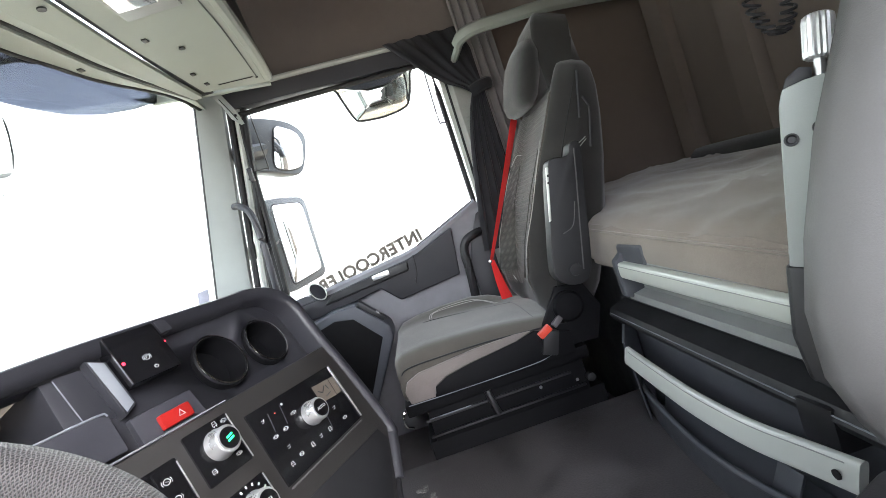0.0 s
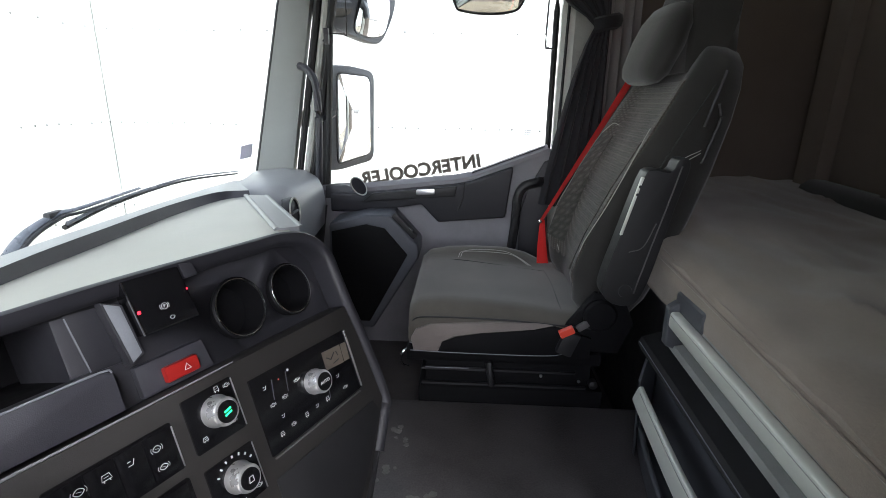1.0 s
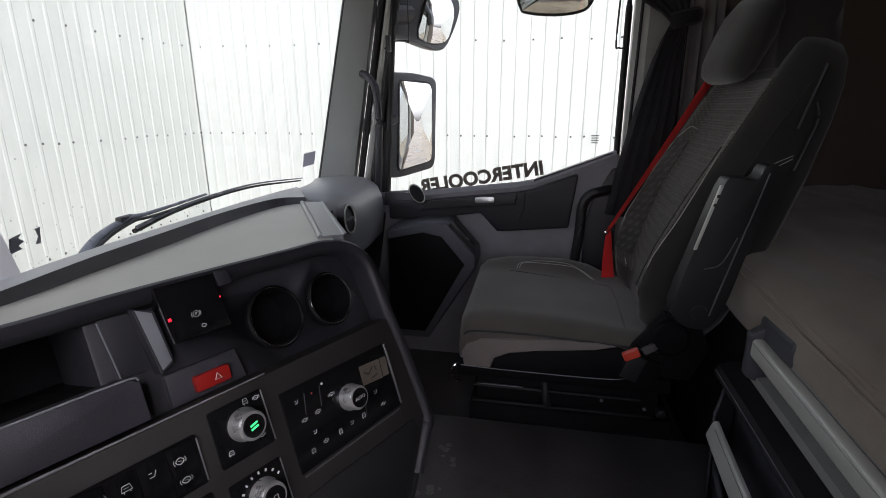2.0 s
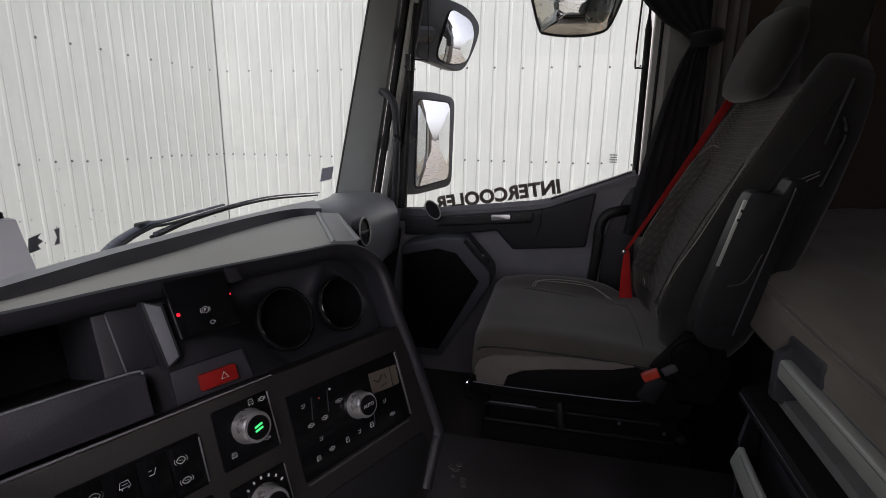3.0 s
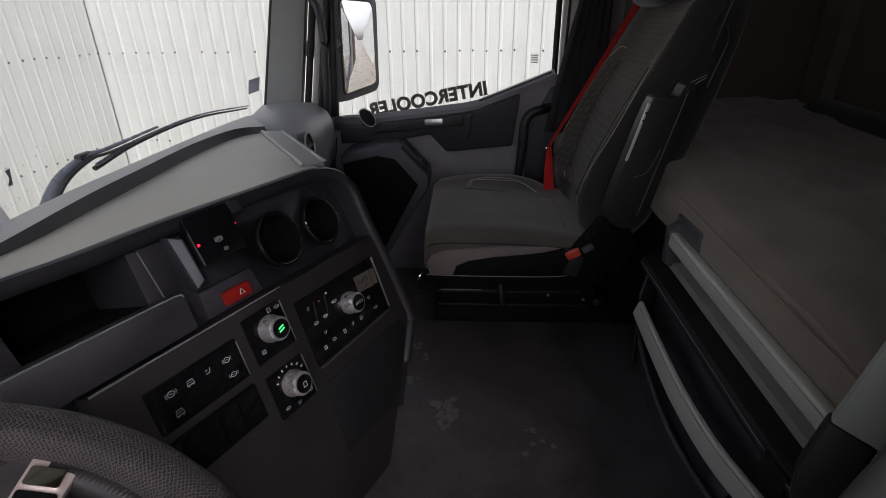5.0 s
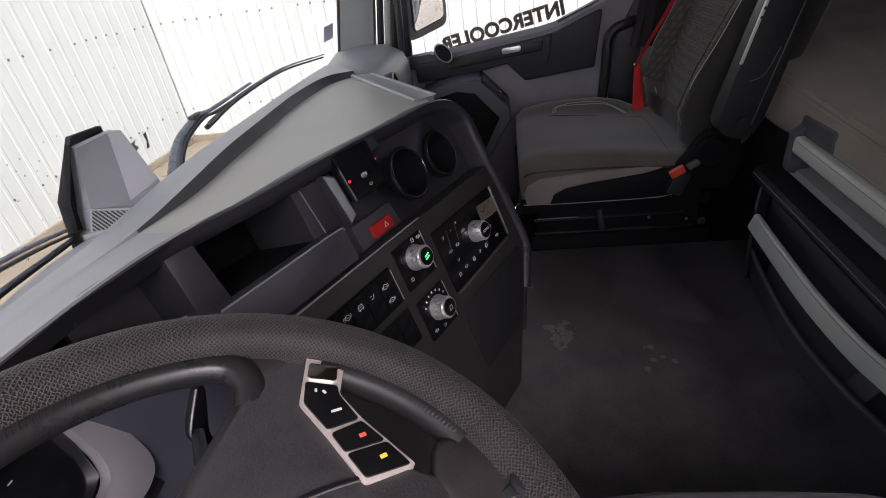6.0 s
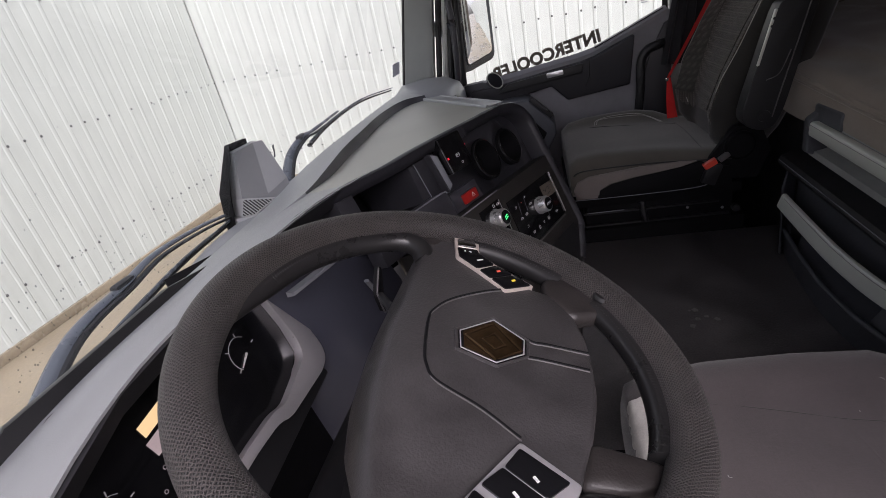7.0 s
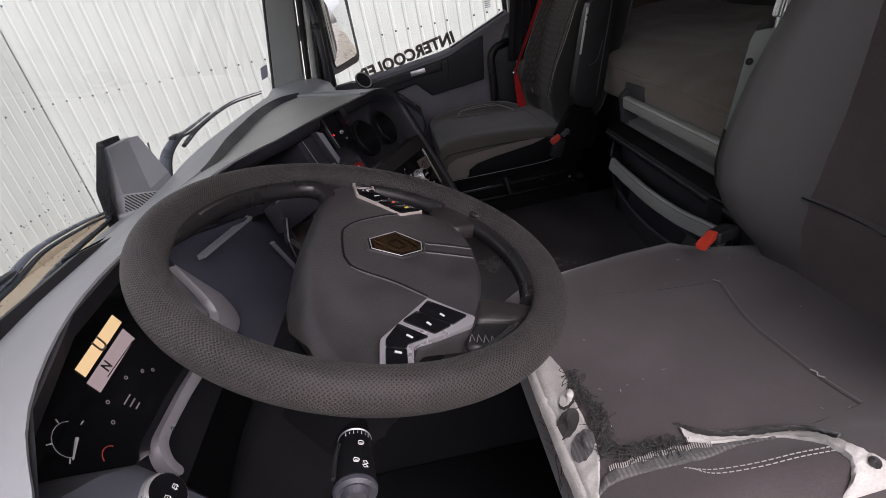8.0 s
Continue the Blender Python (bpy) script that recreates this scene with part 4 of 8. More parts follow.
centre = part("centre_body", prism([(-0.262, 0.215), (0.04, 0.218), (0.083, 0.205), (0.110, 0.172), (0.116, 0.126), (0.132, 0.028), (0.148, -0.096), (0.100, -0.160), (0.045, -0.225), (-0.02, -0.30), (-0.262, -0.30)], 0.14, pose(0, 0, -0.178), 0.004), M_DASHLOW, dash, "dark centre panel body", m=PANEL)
cp = lambda name, bm_, mat, label="", parent=None, z=0.0, smooth=30: part(name, bm_, mat, parent or centre, label, smooth, (PANEL.inverted() @ PANEL) @ pose(0, 0, z))
cp("lower_plate", prism([(-0.375, 0.088), (0.117, 0.086), (0.128, 0.028), (0.1435, -0.094), (0.094, -0.160), (0.040, -0.222), (-0.03, -0.30), (-0.375, -0.30)], 0.037, None, 0.004), M_PLATE, "dark lower control plate", z=-0.037)
rim_path = [(-0.50, 0.222), (-0.36, 0.225), (-0.20, 0.227), (0.0, 0.226), (0.045, 0.224), (0.085, 0.211), (0.112, 0.180), (0.119, 0.140), (0.126, 0.09), (0.137, 0.028), (0.152, -0.094), (0.140, -0.118), (0.098, -0.170)]
rim2 = curve_points([(-0.652, 0.198, 0.018), (-0.512, 0.2200, -0.024), (-0.414, 0.2245, -0.034), (-0.31, 0.2245, -0.020)] + [(*q, -0.016 * min(1.0, max(0.0, (0.115 - q[0]) / 0.115)) if q[1] > 0.17 else 0.0) for q in rim_path[2:]], 4)
rim_secs = []
for i, q in enumerate(rim2):
    t = (rim2[min(i + 1, len(rim2) - 1)] - rim2[max(i - 1, 0)]).normalized()
    nn = Vector((t.y, -t.x, 0))
    k_ = min(1.0, max(0.0, q.x / 0.11))
    up_k, low_k = 0.0062 + 0.0028 * k_, 0.0155 - 0.0065 * k_
    rim_secs.append([q + Vector((0, 0, -0.060)), q - nn * up_k + Vector((0, 0, -0.050)), q - nn * up_k + Vector((0, 0, 0.001)), q - nn * (up_k - 0.003) + Vector((0, 0, 0.005)), q + nn * low_k * 0.4 + Vector((0, 0, 0.004 - 0.004 * (1 - k_))), q + nn * low_k + Vector((0, 0, -0.005 - 0.004 * (1 - k_))), q + nn * low_k + Vector((0, 0, -0.060))])
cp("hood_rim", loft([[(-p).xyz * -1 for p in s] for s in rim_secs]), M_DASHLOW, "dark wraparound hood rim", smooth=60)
side_pts = [(0.119, 0.14), (0.126, 0.09), (0.137, 0.028), (0.152, -0.094), (0.140, -0.118), (0.098, -0.170), (0.045, -0.232)]
cp("side_wall", slab([[(u + 0.006, v, -0.002), (u - 0.02, v, -0.10), (u - 0.06, v, -0.20)] for u, v in side_pts], 0.006, (-1, 0, 0)), M_BLACK, "dark side wall of the centre panel", smooth=40)

# two deep round cup holders, cut into the body
CUPS = ((-0.048, 0.146, 0.041), (0.046, 0.143, 0.0385))
for u, v, r in CUPS:
    tool = part("cutter", lathe([(r, -0.058), (r, 0.06)], 40), M_BLACK, centre, m=pose(u, v, -0.033, -6, 4, 0))
    cut = centre.modifiers.new("cut", "BOOLEAN")
    cut.operation, cut.object = "DIFFERENCE", tool
    bpy.context.view_layer.update()
    me = bpy.data.meshes.new_from_object(centre.evaluated_get(bpy.context.evaluated_depsgraph_get()))
    centre.modifiers.remove(cut)
    bpy.data.objects.remove(tool)
    centre.data = me
for u, v, r in CUPS:
    cup = cp("cup_holder", lathe([(r + 0.002, -0.006), (r + 0.003, 0.002), (r + 0.001, 0.0042), (r - 0.002, 0.003), (r - 0.004, -0.054), (r + 0.002, -0.054)], 40, ring=True), M_PITBLACK, "black round recess")
    cup.matrix_basis = pose(u, v, -0.033, -6, 4, 0)
    part("ring", lathe([(r - 0.0012, 0.0034), (r + 0.0008, 0.0036), (r + 0.0004, 0.0052), (r - 0.0012, 0.0054)], 48, ring=True), M_CHROME, cup, "thin bright ring")
    part("bottom", lathe([(0.0, -0.040), (r - 0.004, -0.040), (r - 0.004, -0.036), (0.0, -0.035)], 36), M_PITBLACK, cup, "gloss black membrane")

# parking brake panel
ps = cp("parking_panel", prism([(-0.197, 0.227), (-0.129, 0.227), (-0.122, 0.160), (-0.191, 0.160)], 0.026, None, 0.003), M_GLOSSBLACK, "gloss black parking brake panel", z=-0.0335)
part("edge_strip", box((0.0014, 0.066, 0.003), (-0.1945, 0.1935, 0.0255), 0.0006, 2, (0, 0, 5)), M_CHROME, ps, "bright edge strip")
part("indicator", box((0.0036, 0.0040, 0.003), (-0.1895, 0.188, 0.0258), 0.001), M_LEDRED, ps, "glowing red indicator")
part("indicator", box((0.0018, 0.0022, 0.002), (-0.127, 0.197, 0.0255), 0.0004), M_LEDRED, ps, "small glowing red indicator")
part("symbol", lathe([(0.0034, 0), (0.0039, 0), (0.0039, 0.0006), (0.0034, 0.0006)], 24, pose(-0.160, 0.186, 0.026), ring=True), M_ICON, ps, "white ring symbol")
lettering("P", 0.0052, 0.0003, pose(-0.160, 0.186, 0.0263), M_ICON, "symbol", ps)
for s in (-1, 1):
    part("symbol", tube([(-0.160 + s * 0.0047, 0.186 - 0.0030, 0.0262), (-0.160 + s * 0.0055, 0.186, 0.0262), (-0.160 + s * 0.0047, 0.186 + 0.0030, 0.0262)], 0.00035, 5), M_ICON, ps)
part("symbol", tube([(-0.1575, 0.170, 0.0262), (-0.1545, 0.1685, 0.0262), (-0.152, 0.171, 0.0262), (-0.156, 0.1725, 0.0262)], 0.0004, 5, True), M_ICON, ps)
part("side_block", prism([(-0.1265, 0.229), (-0.109, 0.226), (-0.105, 0.210), (-0.1235, 0.209)], 0.016, pose(0, 0, 0.008), 0.002), M_DASHLOW, ps)

# hazard button
hz = cp("hazard_button", box((0.0435, 0.0195, 0.016), (-0.156, 0.1050, -0.028), 0.003), M_RED, "red hazard warning button")
tri_ = [Vector((-0.151 + 0.0048 * math.sin(a), 0.1045 + 0.0048 * math.cos(a), -0.0196)) for a in (0, 2.094, 4.189)]
part("symbol", tube(tri_, 0.0007, 5, True, per=1, smooth_path=False), M_ICON, hz, "white triangle symbol")
cp("hazard_bezel", prism([(-0.205, 0.128), (-0.118, 0.128), (-0.112, 0.089), (-0.205, 0.089)], 0.012, None, 0.003), M_DASH, "dark hazard bezel", z=-0.040)
divider = cp("divider", prism([(-0.219, 0.212), (-0.197, 0.202), (-0.191, 0.141), (-0.209, 0.132)], 0.0195, None, 0.002), M_DASHLOW, "dark slanted divider", z=-0.040)
part("face_strip", prism([(-0.216, 0.209), (-0.2005, 0.201), (-0.1945, 0.143), (-0.2065, 0.136)], 0.0012, pose(0, 0, 0.0192), 0.0004), M_GREYBAR, divider, "bluish grey face strip")

# rotary controls
def rotary(u, v, label, lit):
    pl_ = cp("control_plate", prism(rounded(u - 0.036, v - 0.0365, u + 0.033, v + 0.0325, 0.003), 0.003, None, 0.001), M_GLOSSBLACK, label, z=0.0005)
    part("edge_strip", box((0.0016, 0.066, 0.002), (u + 0.033, v - 0.002, 0.003), 0.0006, 2, (0, 0, 1.5)), M_ALU, pl_, "thin bright edge")
    kn = part("knob", lathe([(0.0, 0.0), (0.0198, 0.0), (0.0200, 0.003), (0.0180, 0.008), (0.0173, 0.021), (0.0158, 0.0232), (0.0136, 0.0235)], 40), M_KNOB, pl_, "knurled silver knob", m=pose(u + 0.001, v + 0.002, 0.003))
    part("cap", lathe([(0.0, 0.020), (0.0138, 0.020), (0.0133, 0.0245), (0.0, 0.0248)], 32), M_GLOSSBLACK, kn, "black knob cap")
    if lit:
        for dy in (-0.0022, 0.0022):
            part("indicator", box((0.010, 0.0024, 0.0006), (0, dy, 0.0252), 0.0002, 1, (0, 0, 14)), M_LEDGREEN, kn, "glowing green indicator bar")
    else:
        part("symbol", tube([(-0.004, -0.004, 0.0262), (0.003, -0.004, 0.0262), (0.003, 0.003, 0.0262), (-0.002, 0.003, 0.0262)], 0.0006, 5, True, per=1, smooth_path=False), M_ICON, kn)
    return pl_


def marks(parent, places, z=0.0036, size=1.25):
    """Small printed symbols, none of them letters."""
    rng = random.Random(len(places))
    for u, v in places:
        w, h = size * rng.uniform(0.0045, 0.0062), size * rng.uniform(0.0034, 0.0045)
        k = rng.randrange(3)
        bm_ = bmesh.new()
        if k == 0:
            tube([(u - w / 2, v - h / 2, z), (u + w / 2, v - h / 2, z), (u + w * 0.35, v + h / 2, z), (u - w * 0.35, v + h / 2, z)], 0.00046, 5, True, per=1, smooth_path=False, bm=bm_)
            for s in (-0.3, 0.3):
                tube([(u + s * w, v - h * 0.5, z), (u + s * w, v - h * 0.85, z)], 0.00045, 5, per=1, smooth_path=False, bm=bm_)
            tube([(u - w * 0.25, v, z), (u + w * 0.25, v, z)], 0.00030, 5, per=1, smooth_path=False, bm=bm_)
        elif k == 1:
            tube([(u - w / 2, v, z), (u, v + h / 2, z), (u + w / 2, v, z), (u, v - h / 2, z)], 0.00046, 5, True, per=3, bm=bm_)
            tube([(u - w * 0.22, v + h * 0.1, z), (u + w * 0.22, v - h * 0.1, z)], 0.00030, 5, per=1, smooth_path=False, bm=bm_)
            for s in (-1, 1):
                tube([(u + s * w * 0.62, v - h * 0.42, z), (u + s * w * 0.74, v, z), (u + s * w * 0.62, v + h * 0.42, z)], 0.00028, 5, per=3, bm=bm_)
        else:
            tube([(u - w / 2, v - h / 3, z), (u, v - h / 3, z), (u + w / 4, v + h / 2, z)], 0.00045, 5, per=1, smooth_path=False, bm=bm_)
            tube([(u - w / 2, v + h / 3, z), (u - w / 6, v + h / 3, z)], 0.00045, 5, per=1, smooth_path=False, bm=bm_)
        part("symbol", bm_, M_ICON, parent, smooth=0)


ra = rotary(-0.150, 0.042, "gloss black plate with a lit drive selector knob", True)
marks(ra, [(-0.131, 0.021), (-0.172, 0.020), (-0.140, 0.069), (-0.126, 0.067)])
rb = rotary(-0.150, -0.048, "gloss black plate with a silver rotary knob", False)
for k in range(7):
    a = radians(150 - 20 * k)
    part("symbol", box((0.0022, 0.0034, 0.0006), (-0.149 + 0.0275 * math.cos(a), -0.046 + 0.0275 * math.sin(a), 0.0036), 0, 1, (0, 0, math.degrees(a) - 90)), M_ICON, rb, smooth=0)
marks(rb, [(-0.126, -0.073), (-0.150, -0.078), (-0.172, -0.073)])

# switch row
sw = cp("switch_panel", prism(rounded(-0.330, 0.004, -0.203, 0.061, 0.003), 0.003, None, 0.001), M_GLOSSBLACK, "gloss black row of rocker switches", z=0.0005)
for k in range(4):
    part("switch", box((0.0285, 0.050, 0.003), (-0.311 + 0.0295 * k, 0.033, 0.0035), 0.001), M_GLOSSBLACK, sw)
marks(sw, [(-0.303, 0.045), (-0.278, 0.044), (-0.252, 0.043), (-0.226, 0.042), (-0.225, 0.020), (-0.303, 0.020)], 0.0054, 1.7)
part("edge_strip", box((0.0016, 0.05, 0.002), (-0.2035, 0.031, 0.003), 0.0006), M_ALU, sw)
sw2 = cp("switch_panel", prism(rounded(-0.330, -0.062, -0.203, -0.008, 0.003), 0.003, None, 0.001), M_GLOSSBLACK, "second gloss black rocker switch panel", z=0.0005)
for k in range(4):
    part("switch", box((0.0285, 0.048, 0.003), (-0.311 + 0.0295 * k, -0.035, 0.0035), 0.001), M_GLOSSBLACK, sw2)

# climate panel
ac = cp("climate_panel", prism([(-0.096, 0.056), (0.095, 0.052), (0.098, -0.051), (-0.095, -0.055)], 0.003, None, 0.001), M_GLOSSBLACK, "gloss black climate control panel", z=0.0005)
part("edge_strip", box((0.003, 0.100, 0.003), (0.0965, 0.001, 0.003), 0.001, 2, (0, 0, 1.7)), M_ALU, ac, "bright right edge strip")
part("lcd", prism([(0.036, 0.037), (0.076, 0.034), (0.075, 0.004), (0.036, 0.008)], 0.001, pose(0, 0, 0.003)), M_LCD, ac, "small beige liquid crystal screen", smooth=0)
part("lcd", prism([(0.078, 0.0335), (0.090, 0.0325), (0.089, 0.004), (0.077, 0.0045)], 0.001, pose(0, 0, 0.003)), M_LCD, ac, smooth=0)
for a, b in (((0.042, 0.026), (0.050, 0.020)), ((0.050, 0.020), (0.060, 0.028)), ((0.053, 0.012), (0.066, 0.014)), ((0.064, 0.028), (0.066, 0.020))):
    part("symbol", tube([(*a, 0.0045), (*b, 0.0045)], 0.0009, 5, per=1, smooth_path=False), M_BLACK, ac, smooth=0)
kn = part("knob", lathe([(0.0, 0.0), (0.0185, 0.0), (0.0192, 0.004), (0.0178, 0.009), (0.0170, 0.021), (0.0156, 0.0232), (0.0136, 0.0235)], 40), M_KNOB, ac, "knurled silver fan knob", m=pose(0.006, 0.005, 0.003))
part("cap", lathe([(0.0, 0.020), (0.0138, 0.020), (0.0133, 0.0245), (0.0, 0.0248)], 32), M_GLOSSBLACK, kn, "black knob cap")
lettering("AUTO", 0.0066, 0.0002, pose(0, 0, 0.0250), M_ICON, "symbol", kn)
marks(ac, [(-0.075, 0.036), (-0.071, 0.009), (-0.049, 0.010), (-0.060, -0.013), (-0.049, -0.032), (-0.071, -0.034), (-0.023, -0.032), (0.000, -0.031), (0.022, -0.031), (0.055, -0.010), (0.063, -0.033), (-0.022, 0.022)])
part("symbol", lathe([(0.0, 0.003), (0.0018, 0.003), (0.0018, 0.0036), (0.0, 0.0036)], 12, pose(-0.032, 0.042, 0)), M_ICON, ac, smooth=0)
part("symbol", lathe([(0.0, 0.003), (0.0012, 0.003), (0.0012, 0.0036), (0.0, 0.0036)], 12, pose(-0.051, 0.037, 0)), M_ICONRED, ac, smooth=0)
for u in (-0.0645, -0.039, 0.030):
    part("divider", box((0.0010, 0.028, 0.001), (u, 0.028 if u < 0 else -0.020, 0.0034), 0, 1, (0, 0, -10)), M_DASH, ac, smooth=0)
part("lower_edge", box((0.185, 0.0022, 0.004), (0.001, -0.0575, 0.002), 0.001, 2, (0, 0, 1.2)), M_MIDGREY, ac, "thin grey lower edge")
cp("storage_slot", prism([(-0.10, -0.085), (0.115, -0.085), (0.125, -0.108), (0.085, -0.155), (0.03, -0.21), (-0.10, -0.21)], 0.002, None, 0.001), M_BLACK, "black storage slot below the controls", z=0.0005)
cp("edge_strip", tube([(-0.373, 0.0895, 0.001), (-0.24, 0.0892, 0.001), (-0.105, 0.0885, 0.000)], [0.0016, 0.0009], 6), M_DOOR, "thin pale edge of the control plate")

# open shelf left of the parking panel
cp("shelf_lip", prism([(-0.430, 0.143), (-0.247, 0.143), (-0.236, 0.137), (-0.236, 0.094), (-0.430, 0.094)], 0.034, None, 0.004), M_DASH, "grey shelf lip", z=-0.036)
# shelf floor and back are near black: the recess shade is in their colour
cp("shelf_floor", span((-0.440, 0.132, -0.20), (-0.250, 0.140, -0.036), 0.002), M_PITBLACK, "shelf floor coloured near black for its shade")
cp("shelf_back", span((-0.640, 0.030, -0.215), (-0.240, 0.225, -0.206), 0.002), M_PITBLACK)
cp("shelf_wall", prism([(-0.2505, 0.213), (-0.2430, 0.140), (-0.209, 0.138), (-0.216, 0.213)], 0.17, None, 0.003), M_DASHLOW, "grey shelf side wall", z=-0.205)
cp("wall_edge", tube([(-0.2495, 0.206, -0.0345), (-0.2430, 0.142, -0.0345)], 0.0008, 6, per=1), M_GREYBAR, "pale edge line of the shelf wall")
cp("lip_edge", tube([(-0.428, 0.1435, -0.0035), (-0.34, 0.1435, -0.0030), (-0.249, 0.1435, -0.0025), (-0.2375, 0.1385, -0.0025)], 0.0012, 6, per=3), M_GREYBAR, "pale edge line of the shelf lip")
cp("shelf_wall", prism([(-0.438, 0.214), (-0.438, 0.138), (-0.397, 0.138), (-0.403, 0.214)], 0.172, None, 0.003), M_DASHLOW, "grey divider panel beside the shelf", z=-0.205)
cp("shelf_side", prism([(-0.520, 0.222), (-0.530, 0.080), (-0.424, 0.080), (-0.430, 0.222)], 0.02, None, 0.003), M_DASHLOW, "grey face beside the shelf", z=-0.16)

# hood underside along the driver's part
under = [[Vector(h) + Vector((0.0015, 0, -0.003)), Vector(h) + Vector((-0.010, 0, -0.026)), Vector(h) + Vector((-0.08, 0, -0.026))] for h in HOOD[3:]]
part("hood_lip", slab(under, 0.008, (-1, 0, 0)), M_BLACK, dash, "dark lip under the hood", smooth=40)

# knee panel between the shelf and the column
part("knee_panel", slab([[(-0.585, -0.500, 0.49), (-0.50, -0.40, 0.475), (-0.475, -0.315, 0.440)], [(-0.578, -0.480, 0.38), (-0.470, -0.40, 0.38), (-0.445, -0.315, 0.37)], [(-0.565, -0.480, 0.10), (-0.44, -0.40, 0.10), (-0.42, -0.315, 0.10)]], 0.02, (-1, 0, 0)), M_NAVY, dash, "smooth dark panel beside the column", smooth=40)
# the ledge's lit top is put in as a paler grey than the panel
part("knee_ledge", loft([[(x + d_, y, z + e) for x, z in ((-0.010, -0.004), (0.0, -0.006), (0.0015, -0.010), (-0.010, -0.012))] for y, d_, e in ((-0.497, -0.535, 0.470), (-0.43, -0.506, 0.474), (-0.34, -0.478, 0.474))]), M_GREYBAR, dash, "ledge above the knee panel, painted pale as if lit")
part("knee_strip", tube([(-0.462, -0.416, 0.428), (-0.455, -0.390, 0.378), (-0.450, -0.362, 0.330)], 0.005, 8, flat=0.6), M_GREYBAR, dash, "pale strip on the knee panel")
# colour holds the shade under the wheel as well
part("lower_dash", slab([[(-0.60, y, 0.30), (-0.56, y, 0.10), (-0.62, y, -0.20)] for y in (-1.08, -0.80, -0.44)], 0.03, (-1, 0, 0)), M_PITBLACK, dash, "lower dashboard in near black that takes in its shade")
part("tunnel_side", slab([[(-0.40, -0.33, 0.12), (-0.38, -0.33, -0.02)], [(-0.26, -0.12, 0.06), (-0.24, -0.06, -0.02)], [(-0.20, 0.06, 0.10), (-0.182, 0.09, -0.01)]], 0.03, (-1, 0.5, 0)), M_BLACK, dash, "dark foot of the centre panel")

# grille pod standing on the dashboard before the windscreen
pod = thing("dash_pod", "grey wedge shaped sensor pod on the dashboard top", "pod")
g_a, g_b, g_c = Vector((-0.842, -0.088, 0.479)), Vector((-0.765, -0.076, 0.4685)), Vector((-0.855, -0.108, 0.424))
part("body", loft([[(-0.845, -0.095, 0.43), (-0.805, -0.040, 0.43), (-0.772, 0.012, 0.43), (-0.850, 0.075, 0.43), (-0.872, -0.10, 0.41)],
                   [tuple(g_a), (-0.809, -0.036, 0.467), (-0.777, 0.012, 0.486), (-0.852, 0.062, 0.48), (-0.868, -0.090, 0.475)],
                   [(-0.846, -0.053, 0.574), (-0.828, 0.006, 0.579), (-0.808, 0.014, 0.579), (-0.850, 0.034, 0.577), (-0.866, -0.045, 0.574)]]), M_DASHTOP, pod, smooth=12)
part("apron", prism([(-0.892, -0.11), (-0.855, -0.115), (-0.764, -0.078), (-0.770, 0.012), (-0.80, 0.02)], 0.012, axes((0, 0, 0), (1, 0, 0), (0, 1, 0), (0, 0, 1)) @ pose(0, 0, 0.432, 0, 0, 0), 0.003), M_DASHTOP, pod, "grey foot of the pod")
part("back_edge", slab([[(-0.868, -0.128, 0.41), (-0.864, -0.106, 0.50), (-0.858, -0.058, 0.582)], [(-0.886, -0.12, 0.41), (-0.884, -0.10, 0.50), (-0.876, -0.03, 0.588)], [(-0.886, 0.06, 0.41), (-0.884, 0.05, 0.50), (-0.868, 0.032, 0.586)]], 0.010, (1, 0, 0)), M_PITBLACK, pod, "black rear edge")
g_n = (g_b - g_a).cross(g_c - g_a).normalized()
g_n = g_n if g_n.x > 0 else -g_n
part("grille_plate", loft([[tuple(p + g_n * d) for p in (g_a, g_b, g_c)] for d in (-0.02, 0.0022)]), M_DASHTOP, pod, "grey triangular grille frame", smooth=0)
g_m = (g_a + g_b + g_c) / 3
ia, ib, ic = [g_m.lerp(p, 0.86) + g_n * 0.0026 for p in (g_a, g_b, g_c)]
part("grille_back", loft([[tuple(p + g_n * d) for p in (ia, ib, ic)] for d in (-0.004, 0.0)]), M_BLACK, pod, "black ground behind the slats", smooth=0)
for k in range(15):
    w = (k - 7) / 7.5
    start = ia + (ic - ia) * (-w) if w < 0 else ia + (ib - ia) * w
    end = ib * ((1 + w) / 2) + ic * ((1 - w) / 2)
    part("slat", tube([start + g_n * 0.001, end + g_n * 0.001], 0.00125, 5, per=1, smooth_path=False), M_DASHTOP, pod)

# ---- instrument cluster ----
CL = axes((-0.585, -0.70, 0.45), Vector((-0.032, 0.999, 0)).normalized(), Vector((-0.352, -0.011, 0.936)).normalized(), Vector((0.935, 0.03, 0.352)).normalized())
cluster = thing("instrument_cluster", "dark digital instrument cluster with silver edge trim", "display", m=CL)
part("screen", prism([(-0.160, -0.05), (-0.155, 0.0), (-0.125, 0.035), (-0.04, 0.060), (0.08, 0.065), (0.19, 0.045), (0.215, 0.0), (0.195, -0.085), (0.12, -0.115), (0.0, -0.10), (-0.06, -0.10)], 0.008, pose(0, 0, -0.008), 0.002), M_GLOSSBLACK, cluster)
part("surround", prism([(-0.20, -0.16), (-0.20, 0.06), (-0.10, 0.098), (0.12, 0.098), (0.26, 0.075), (0.275, -0.16)], 0.02, pose(0, 0, -0.032), 0.004), M_BLACK, cluster, "black cluster surround")
